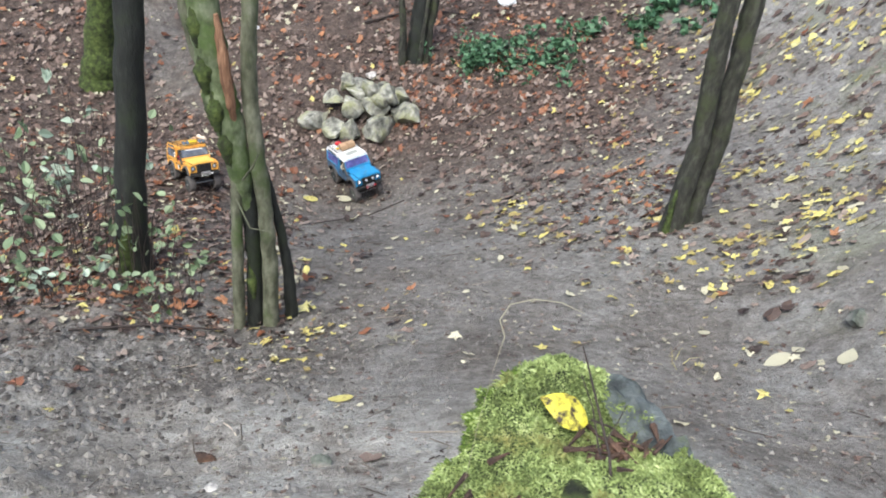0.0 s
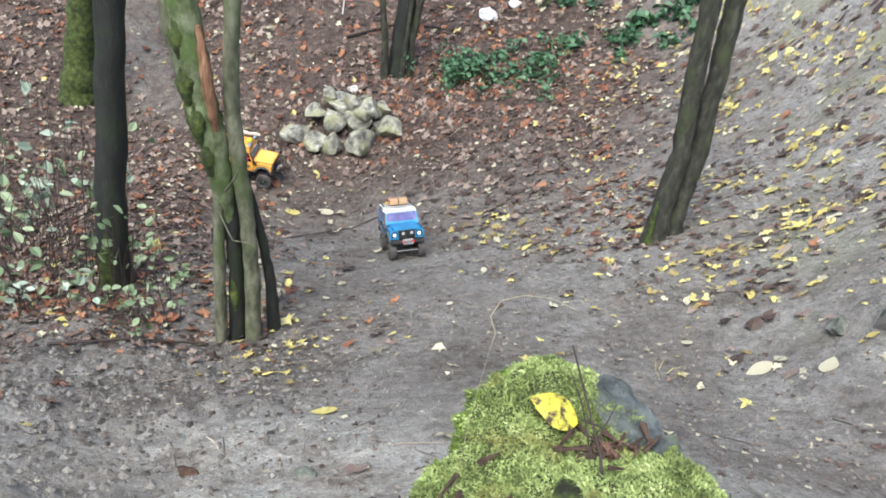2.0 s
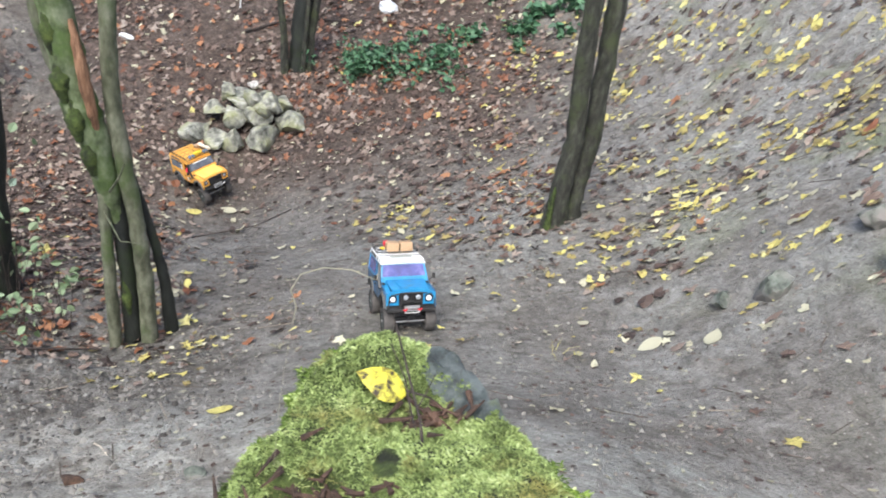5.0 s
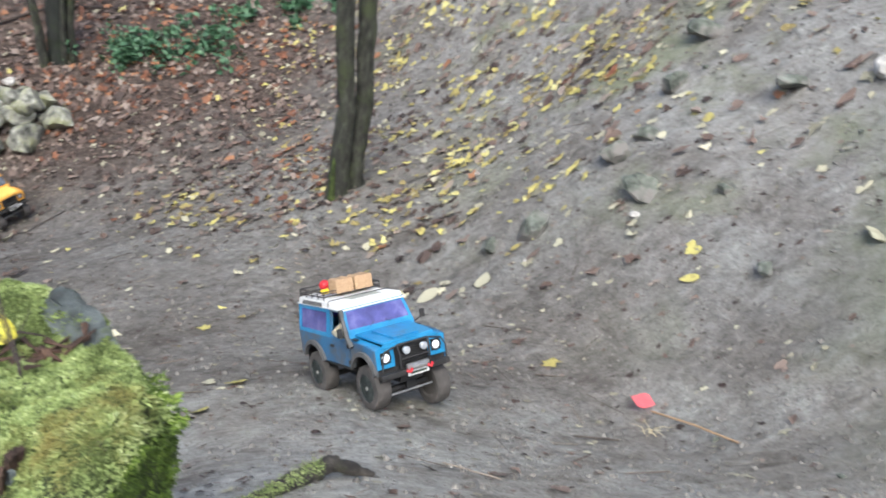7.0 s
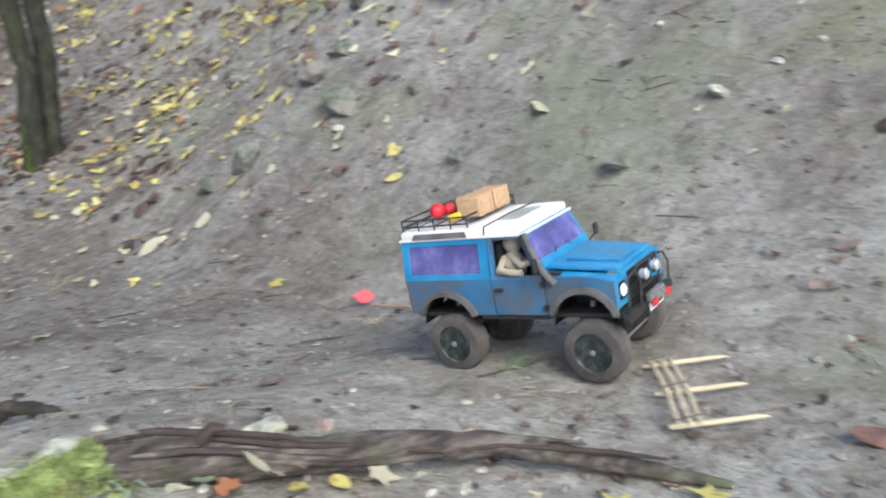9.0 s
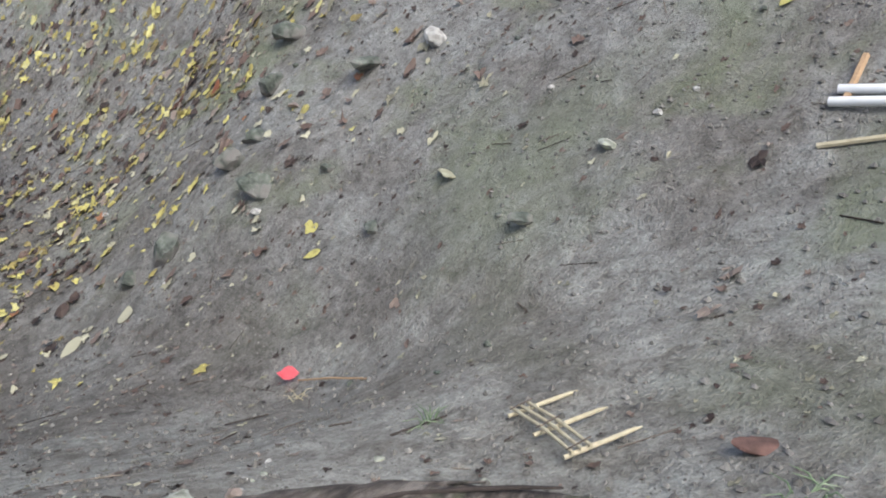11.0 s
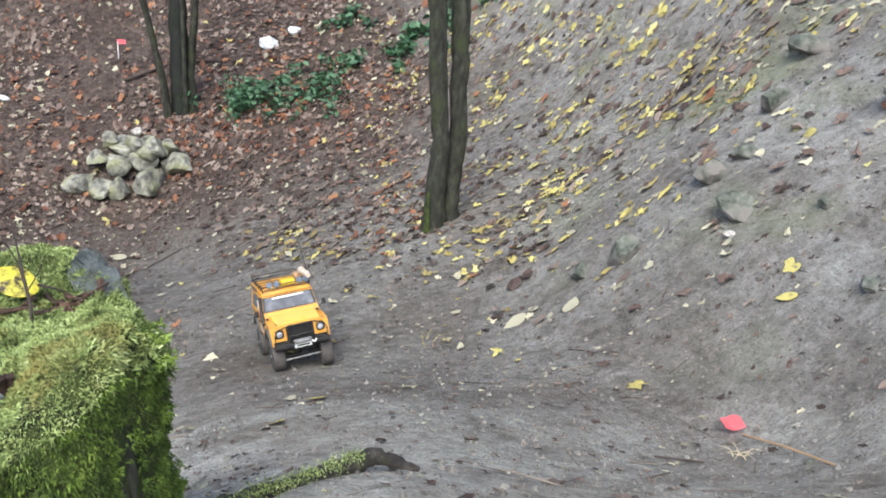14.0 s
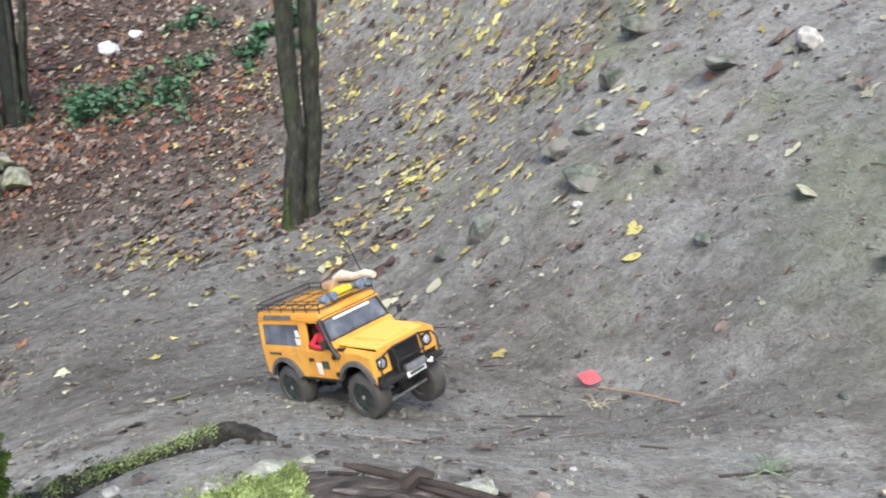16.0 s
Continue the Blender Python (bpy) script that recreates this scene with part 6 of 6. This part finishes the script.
        put("tail_lamp", bm, GEAR_RED, "red tail lamp")
        bm = bmesh.new()
        slab(bm, [(-0.19, s * 0.0905, 0.2335), (-0.07, s * 0.0905, 0.2335), (-0.075, s * 0.0865, 0.243), (-0.185, s * 0.0865, 0.243)], (0, s * 0.0012, 0.0004))
        put("roof_window", bm, FLARE_GREY, "dark strip window in the roof side")
    bm = bmesh.new()
    slab(bm, [(0.066, -0.078, 0.169), (0.196, -0.072, 0.160), (0.196, 0.072, 0.160), (0.066, 0.078, 0.169)], (0, 0, 0.006))
    slab(bm, [(0.085, -0.045, 0.174), (0.185, -0.036, 0.1665), (0.185, 0.036, 0.1665), (0.085, 0.045, 0.174)], (0, 0, 0.0035))
    bmesh.ops.bevel(bm, geom=bm.edges[:], offset=0.0018, segments=2, affect="EDGES")
    put("bonnet", bm, paint_hood, "bonnet with a raised middle", 40)
    for s in (-1, 1):
        bm = bmesh.new()
        box(bm, (0.085, s * 0.088, 0.166), (0.024, 0.010, 0.003), 0.001)
        put("bonnet_vent", bm, TRIM_BLACK)
    bm = bmesh.new()
    slab(bm, [(0.066, -0.094, 0.160), (0.066, 0.094, 0.160), (0.060, 0.094, 0.182), (0.060, -0.094, 0.182)], (-0.006, 0, 0))
    put("bulkhead", bm, paint)
    bm = bmesh.new()
    frame_ring(bm, [(0.061, -0.094, 0.178), (0.061, 0.094, 0.178), (0.034, 0.087, 0.236), (0.034, -0.087, 0.236)],
               [(0.058, -0.086, 0.186), (0.058, 0.086, 0.186), (0.038, 0.080, 0.228), (0.038, -0.080, 0.228)], (-0.006, 0, -0.002))
    put("windscreen_frame", bm, paint if figure is FIGURE_TAN else TRIM_BLACK)
    bm = bmesh.new()
    slab(bm, [(0.057, -0.087, 0.185), (0.057, 0.087, 0.185), (0.037, 0.081, 0.229), (0.037, -0.081, 0.229)], (-0.002, 0, 0))
    ws = put("windscreen", bm, glass, "tinted windscreen")
    for s in (-1, 1):
        bm = bmesh.new()
        tube(bm, [(0.0605, s * 0.03, 0.184), (0.0575, s * 0.016, 0.192)], 0.0008, 5)
        put("wiper", bm, TRIM_BLACK, parent=ws)
    if figure is not FIGURE_TAN:
        bm = bmesh.new()
        slab(bm, [(0.0415, -0.055, 0.222), (0.0415, 0.055, 0.222), (0.0395, 0.055, 0.2275), (0.0395, -0.055, 0.2275)], (0.0012, 0, 0))
        put("sun_strip", bm, DECAL_WHITE, "white strip across the windscreen top", parent=ws)
    bm = bmesh.new()
    slab(bm, [(-0.220, -0.0905, 0.231), (0.040, -0.0905, 0.231), (0.040, 0.0905, 0.231), (-0.220, 0.0905, 0.231)], (0, 0, 0.003))
    put("gutter", bm, roof_mat)
    bm = bmesh.new()
    box(bm, (-0.092, 0, 0.239), (0.252, 0.176, 0.020), 0.008)
    roof = put("roof", bm, roof_mat, "", 40)
    bm = bmesh.new()
    box(bm, (-0.012, 0, 0.2495), (0.040, 0.088, 0.002), 0.0008)
    put("sunroof", bm, SUNROOF if roof_mat is PAINT_WHITE else PAINT_YELLOW, "grey sunroof panel", parent=roof)
    bm = bmesh.new()
    slab(bm, [(-0.220, -0.096, 0.098), (-0.220, 0.096, 0.098), (-0.220, 0.096, 0.162), (-0.220, -0.096, 0.162)], (0.005, 0, 0))
    frame_ring(bm, [(-0.220, -0.096, 0.162), (-0.220, 0.096, 0.162), (-0.219, 0.087, 0.232), (-0.219, -0.087, 0.232)],
               [(-0.220, -0.075, 0.170), (-0.220, 0.075, 0.170), (-0.219, 0.068, 0.222), (-0.219, -0.068, 0.222)], (0.005, 0, 0))
    put("tailgate", bm, paint)
    bm = bmesh.new()
    slab(bm, [(-0.218, -0.076, 0.169), (-0.218, 0.076, 0.169), (-0.217, 0.069, 0.223), (-0.217, -0.069, 0.223)], (0.002, 0, 0))
    put("rear_window", bm, glass)
    # front: grille, bumper, bars, winch
    bm = bmesh.new()
    box(bm, (0.193, 0, 0.128), (0.006, 0.094, 0.05))
    for k in range(7):
        box(bm, (0.198, 0, 0.110 + 0.006 * k), (0.004, 0.090, 0.002))
    put("grille", bm, TRIM_BLACK, "black slatted grille")
    bm = bmesh.new()
    box(bm, (0.197, 0, 0.156), (0.006, 0.150, 0.008), 0.001)
    put("front_slam_panel", bm, paint)
    bm = bmesh.new()
    box(bm, (0.212, 0, 0.089), (0.018, 0.190, 0.014), 0.004)
    bumper = put("front_bumper", bm, TRIM_BLACK, "black steel winch bumper", 40)
    bm = bmesh.new()
    box(bm, (0.228, 0, 0.102), (0.014, 0.060, 0.014), 0.003)
    tube(bm, [(0.236, -0.02, 0.100), (0.236, 0.02, 0.100)], 0.006, 8)
    put("winch", bm, STEEL, "pale metal winch", 40, bumper)
    for s in ((-0.035, 0.022) if figure is FIGURE_TAN else (0.03,)):
        bm = bmesh.new()
        tube(bm, [(0.236, s, 0.096), (0.242, s + 0.008, 0.092), (0.238, s + 0.014, 0.098)], 0.0038, 7)
        put("tow_hook", bm, GEAR_RED if figure is FIGURE_TAN else DECAL_WHITE, "", 40, bumper)
    bm = bmesh.new()
    for s in (-1, 1):
        tube(bm, [(0.216, s * 0.040, 0.098), (0.222, s * 0.040, 0.130), (0.214, s * 0.042, 0.156)], 0.0028, 7)
        tube(bm, [(0.216, s * 0.088, 0.098), (0.220, s * 0.088, 0.128), (0.216, s * 0.078, 0.148), (0.216, s * 0.042, 0.156)], 0.0022, 7)
    tube(bm, [(0.214, -0.042, 0.156), (0.214, 0.042, 0.156)], 0.0028, 7)
    tube(bm, [(0.221, -0.040, 0.122), (0.221, 0.040, 0.122)], 0.0024, 7)
    put("bull_bar", bm, TRIM_BLACK, "black tubular bull bar", 60)
    if figure is FIGURE_TAN:
        for s in (-1, 1):
            bm = bmesh.new()
            tube(bm, [(0.216, s * 0.024, 0.141), (0.228, s * 0.024, 0.141), (0.231, s * 0.024, 0.141)], [0.008, 0.0095, 0.007], 14)
            put("spot_lamp", bm, LAMP_OFF, "small round spot lamp", 40)
    bm = bmesh.new()
    box(bm, (0.2275, 0.0, 0.086), (0.003, 0.058, 0.013), 0.001)
    plate = put("number_plate", bm, DECAL_WHITE, "white plate with a dark bar")
    bm = bmesh.new()
    box(bm, (0.2300, 0.0, 0.086), (0.0015, 0.044, 0.005))
    put("plate_bar", bm, DECAL_DARK, parent=plate)
    # underneath
    bm = bmesh.new()
    box(bm, (0, 0, 0.078), (0.39, 0.07, 0.020), 0.004)
    box(bm, (0, 0, 0.092), (0.40, 0.17, 0.006))
    # blocks at both axles, added to keep light out from under the body
    for x in (-HUB, HUB):
        box(bm, (x, 0, 0.084), (0.10, 0.066, 0.05), 0.004)
    put("chassis", bm, TRIM_BLACK)
    for x in (-HUB, HUB):
        bm = bmesh.new()
        tube(bm, [(x, -0.07, TYRE), (x, 0.07, TYRE)], 0.008, 10)
        box(bm, (x, 0.012, TYRE), (0.034, 0.030, 0.032), 0.008)
        put("axle", bm, TRIM_BLACK, "", 50)
        for s in (-1, 1):
            bm = bmesh.new()
            tube(bm, [(x - 0.02, s * 0.050, 0.06), (x - 0.012, s * 0.045, 0.105)], 0.006, 8)
            put("shock_absorber", bm, STEEL, "", 50)
    bm = bmesh.new()
    tube(bm, [(HUB + 0.03, -0.068, 0.048), (HUB + 0.034, 0.068, 0.050)], 0.0028, 7)
    put("steering_rod", bm, STEEL, "thin metal steering rod")
    bm = bmesh.new()
    box(bm, (0.01, 0, 0.125), (0.08, 0.15, 0.06), 0.01)
    box(bm, (-0.03, -0.045, 0.18), (0.014, 0.045, 0.07), 0.006)
    box(bm, (-0.03, 0.045, 0.18), (0.014, 0.045, 0.07), 0.006)
    put("seats", bm, TRIM_BLACK, "dark interior seats", 40)
    bm = bmesh.new()
    bmesh.ops.create_uvsphere(bm, u_segments=12, v_segments=8, radius=0.017, matrix=pose(-0.004, -0.056, 0.211))
    tube(bm, [(-0.006, -0.056, 0.150), (-0.006, -0.056, 0.182), (-0.004, -0.056, 0.200)], [0.018, 0.021, 0.009], 12)
    tube(bm, [(0.0, -0.070, 0.190), (0.022, -0.082, 0.178), (0.042, -0.066, 0.182)], 0.007, 8)
    tube(bm, [(-0.018, -0.066, 0.188), (-0.016, -0.092, 0.172), (0.012, -0.097, 0.170), (0.030, -0.096, 0.169)], [0.007, 0.0075, 0.0065, 0.006], 8)
    put("figurine", bm, figure, "seated toy driver figure with an arm on the sill", 50)
    # snorkel beside the windscreen
    bm = bmesh.new()
    tube(bm, [(0.088, -0.101, 0.150), (0.072, -0.102, 0.172), (0.052, -0.098, 0.212), (0.044, -0.096, 0.236)], [0.007, 0.006, 0.005, 0.006], 8)
    put("snorkel", bm, TRIM_BLACK if figure is not FIGURE_TAN else FLARE_GREY, "snorkel pipe up the windscreen post", 60)
    # roof rack
    x0, x1 = (-0.212, -0.070) if figure is FIGURE_TAN else (-0.215, 0.036)
    bm = bmesh.new()
    for z in (0.256, 0.268):
        tube(bm, [(x0, -0.082, z), (x1, -0.082, z), (x1, 0.082, z), (x0, 0.082, z), (x0, -0.082, z)], 0.0018, 6)
    steps = 4 if figure is FIGURE_TAN else 5
    for k in range(steps + 1):
        x = x0 + (x1 - x0) * k / steps
        tube(bm, [(x, -0.082, 0.256), (x, 0.082, 0.256)], 0.0012, 5)
        for s in (-1, 1):
            tube(bm, [(x, s * 0.082, 0.246), (x, s * 0.082, 0.268)], 0.0014, 5)
    for y in (-0.028, 0.028):
        tube(bm, [(x0, y, 0.256), (x1, y, 0.256)], 0.0012, 5)
    rack = put("roof_rack", bm, TRIM_BLACK, "black wire roof rack")
    cargo(put, rack)
    for x in (-HUB, HUB):
        for s in (-1, 1):
            build_wheel(car, x, s)
    return car


def blue_cargo(put, rack):
    for k, (x, y, w) in enumerate(((-0.088, 0.036, 0.052), (-0.088, -0.020, 0.050))):
        bm = bmesh.new()
        box(bm, (x, y, 0.276), (0.048, w, 0.036), 0.004)
        for q in (-0.3, 0.3):
            box(bm, (x, y + q * w, 0.2765), (0.0495, 0.005, 0.0375), 0.001)
        put("wooden_crate", bm, CRATE_WOOD, "light wooden crate on the roof rack", 40)
    bm = bmesh.new()
    for c, q in (((-0.165, -0.03, 0.272), 0.015), ((-0.150, -0.012, 0.270), 0.012), ((-0.175, -0.008, 0.268), 0.011)):
        bmesh.ops.create_icosphere(bm, subdivisions=2, radius=q, matrix=pose(*c))
    put("red_bundle", bm, GEAR_RED, "bright red bundle on the roof rack", 50)
    bm = bmesh.new()
    box(bm, (-0.150, 0.035, 0.268), (0.07, 0.055, 0.018), 0.005)
    put("dark_bag", bm, ROT_WOOD, "dark red-brown bag", 50)
    bm = bmesh.new()
    tube(bm, [(-0.120, -0.06, 0.262), (-0.10, -0.055, 0.266)], 0.007, 8)
    put("small_can", bm, BAG_YELLOW, "small yellow can", 50)
    bm = bmesh.new()
    for s in (-1, 1):
        tube(bm, [(-0.035, s * 0.0905, 0.236), (-0.033, s * 0.089, 0.250), (-0.034, 0, 0.2515)], 0.0012, 5)
    put("roof_strap", bm, TRIM_BLACK)


def orange_cargo(put, rack):
    bm = bmesh.new()
    tube(bm, [(-0.100, 0.085, 0.276), (-0.060, 0.080, 0.286), (-0.020, 0.082, 0.280), (0.030, 0.080, 0.288), (0.058, 0.080, 0.284)], [0.010, 0.014, 0.010, 0.011, 0.008], 9)
    put("cloth_roll", bm, CLOTH_CREAM, "knotted cream cloth roll on the roof rack", 50)
    bm = bmesh.new()
    box(bm, (-0.105, 0.07, 0.266), (0.035, 0.03, 0.018), 0.004)
    put("brown_box", bm, CRATE_WOOD, "small brown box", 40)
    bm = bmesh.new()
    box(bm, (0.006, 0.012, 0.268), (0.034, 0.052, 0.022), 0.008)
    put("yellow_bag", bm, BAG_YELLOW, "yellow bag between the roof lamps", 50)
    for y in (-0.055, -0.030, 0.050, 0.074):
        bm = bmesh.new()
        tube(bm, [(0.018, y, 0.270), (0.034, y, 0.270), (0.038, y, 0.270)], [0.009, 0.0115, 0.009], 14)
        put("roof_lamp", bm, LAMP_BLUE, "round roof spot lamp", 40)
    bm = bmesh.new()
    tube(bm, [(0.020, 0.088, 0.25), (-0.015, 0.084, 0.36), (-0.06, 0.080, 0.44)], [0.0016, 0.0013, 0.0008], 5)
    put("antenna", bm, TRIM_BLACK, "thin bent whip antenna")
    for s in (-1, 1):
        for c, d in (((-0.060, 0.0935, 0.200), (0.014, 0.0012, 0.016)), ((-0.060, 0.0955, 0.181), (0.018, 0.0012, 0.016)), ((0.004, 0.1005, 0.120), (0.016, 0.0014, 0.028))):
            bm = bmesh.new()
            box(bm, (c[0], s * c[1], c[2]), d)
            put("white_sticker", bm, DECAL_WHITE, "white sticker")
        for c, d in (((0.030, 0.1005, 0.130), (0.024, 0.0014, 0.018)), ((-0.165, 0.0990, 0.150), (0.05, 0.0014, 0.005))):
            bm = bmesh.new()
            box(bm, (c[0], s * c[1], c[2]), d)
            put("side_decal", bm, DECAL_DARK, "dark decal")


blue_car = off_roader("blue_toy_off_roader", "dusty blue model off-road car with white roof and loaded rack", PAINT_BLUE, PAINT_BLUE_MUD, PAINT_BLUE, PAINT_WHITE, GLASS_PURPLE, LAMP_LIT, FIGURE_TAN, blue_cargo)
orange_car = off_roader("orange_toy_off_roader", "orange-yellow model off-road car with black roof rack", PAINT_ORANGE, PAINT_ORANGE, PAINT_YELLOW, PAINT_ORANGE, GLASS_GREY, LAMP_OFF, FIGURE_RED, orange_cargo)


# ---------------------------------------------------------------- what moves
# seconds, x, y, lean about the car's length, nose down, heading
BLUE_WAY = [
    (0, -0.709, 6.184, 10, -4, -52),
    (0.5, -0.466, 5.933, 8, -15, -63),
    (1.0, -0.301, 5.695, 6, -17, -69),
    (1.5, -0.217, 5.448, 6, -17, -72),
    (2.0, -0.114, 5.091, 7, -19, -76),
    (2.5, -0.032, 4.875, 6, -21, -76),
    (3.0, 0.079, 4.666, 3, -21, -72),
    (4.2, 0.327, 3.931, 2, -20, -74),
    (5.5, 0.527, 3.191, 2, -18.6, -81),
    (6.0, 0.676, 2.818, -0.4, -20, -74),
    (6.5, 0.846, 2.433, -6, -23.6, -67),
    (7.0, 0.973, 2.064, 1, -27, -73),
    (7.5, 1.078, 1.847, 6, -24, -69),
    (8.0, 1.196, 1.499, -2.5, -24, -70.5),
    (8.5, 1.341, 1.241, -7, -25.3, -65),
    (9.0, 1.608, 0.948, -5.5, -25.1, -70),
    (9.2, 1.682, 0.812, -5.7, -27, -68),
    (9.8, 1.882, 0.407, -8, -25, -62),
    (10.6, 2.22, -0.116, -10, -22, -55),
    (12, 2.673, -0.703, -10, -20, -52),
    (16, 2.694, -0.721, -10, -20, -52),
]
ORANGE_WAY = [
    (0, -1.896, 5.795, 0, -16, -50),
    (0.5, -1.8, 6.031, 2, -12, -55),
    (1.0, -1.535, 6.281, 5, -4, -25),
    (1.5, -1.494, 6.325, 6, 0, -8),
    (2.5, -1.489, 6.331, 6.5, 1, -5),
    (3.0, -1.463, 6.35, 8, 2, -9),
    (4.2, -1.223, 6.355, 10, -4, -35),
    (5.5, -0.898, 6.212, 14, -10, -52),
    (6.0, -0.848, 6.151, 13, -8, -45),
    (7.0, -0.75, 6.057, 10, -10, -50),
    (9.0, -0.389, 5.605, 8, -14, -60),
    (11.0, 0.063, 4.475, 4, -19, -64),
    (12.0, 0.258, 4.035, 2, -21, -66),
    (12.5, 0.328, 3.865, 0.6, -21.5, -69),
    (13.0, 0.413, 3.677, 2.8, -19, -76),
    (13.5, 0.476, 3.414, 8, -16.5, -81),
    (14.0, 0.524, 3.07, 5, -18.7, -79),
    (14.5, 0.609, 2.814, 0.8, -18.8, -71.5),
    (15.0, 0.756, 2.5, 0.3, -21.4, -64),
    (15.5, 0.919, 2.256, -1, -20, -62.5),
    (16.0, 1.073, 1.917, 3, -23.5, -62.5),
]
# the little hurdle is nudged as the wheel rolls over it
HURDLE_WAY = [(0, 1.572, 0.652, -130), (9.2, 1.572, 0.652, -130), (9.7, 1.545, 0.685, -112), (16, 1.545, 0.685, -112)]


FEET = [(sx * HUB * S, sy * TRACK_Y * S) for sx in (-1, 1) for sy in (-1, 1)]


def settle(x, y, rx, ry, rz):
    """A car's pose on the soil, and how far each wheel must rise or drop on its springs to touch it."""
    c, n = math.cos(radians(rz)), math.sin(radians(rz))
    z = [float(soil(x + c * a - n * b, y + n * a + c * b)) for a, b in FEET]
    nose = -math.degrees(math.atan2(z[2] + z[3] - z[0] - z[1], 4 * HUB * S))
    lean = math.degrees(math.atan2(z[1] + z[3] - z[0] - z[2], 4 * TRACK_Y * S))
    rx, ry = 0.93 * rx + 0.07 * lean, 0.93 * ry + 0.07 * nose
    m = pose(x, y, 0, rx, ry, rz)
    gaps = [(m @ Vector((a, b, 0))).z - h for (a, b), h in zip(FEET, z)]
    mean = sum(gaps) / 4
    return pose(x, y, -mean, rx, ry, rz), [min(max(mean - g, -0.014), 0.030) for g in gaps]


def glide(ts, vs, t):
    """A smooth curve through the values at the given seconds."""
    k = min(max(int(np.searchsorted(ts, t, side="right")) - 1, 0), len(ts) - 2)
    slope = np.gradient(vs, ts)
    h = ts[k + 1] - ts[k]
    s = (t - ts[k]) / h
    return (vs[k] * (1 + 2 * s) + h * slope[k] * s) * (1 - s) ** 2 + (vs[k + 1] * (3 - 2 * s) - h * slope[k + 1] * (1 - s)) * s * s


def drive(car, way):
    cols_ = [np.array(c, float) for c in zip(*way)]
    wheels = [c for c in car.children if c.name.startswith("wheel") and not c.data]
    home = [w.location.copy() for w in wheels]
    which = [min(range(4), key=lambda i: (FEET[i][0] - p.x) ** 2 + (FEET[i][1] - p.y) ** 2) for p in home]
    rows, turns, gone, last = [], [[] for _ in wheels], 0.0, None
    for k in range(161):
        t = k / 10
        x, y, rx, ry, rz = (glide(cols_[0], c, t) for c in cols_[1:])
        here = Vector((x, y))
        if last is not None:
            gone += (here - last).dot(Vector((math.cos(radians(rz)), math.sin(radians(rz))))) * 1.06
        last = here
        m, rise = settle(x, y, rx, ry, rz)
        rows.append((t, m))
        for q, p, i in zip(turns, home, which):
            q.append((t, pose(p.x, p.y, p.z + rise[i], 0, math.degrees(gone / (TYRE * S)), 0)))
    walk(car, rows)
    for w, q in zip(wheels, turns):
        walk(w, q)


def motions():
    drive(blue_car, BLUE_WAY)
    drive(orange_car, ORANGE_WAY)
    rows = []
    for t, x, y, turn in HURDLE_WAY:
        d = 0.1
        n = Vector(((float(hill(x - d, y)) - float(hill(x + d, y))) / (2 * d), (float(hill(x, y - d)) - float(hill(x, y + d))) / (2 * d), 1)).normalized()
        rows.append((t, Matrix.Translation((x, y, float(hill(x, y)) + 0.002)) @ Vector((0, 0, 1)).rotation_difference(n).to_matrix().to_4x4() @ pose(0, 0, 0, 0, 0, turn)))
    walk(hurdle, rows)


motions()
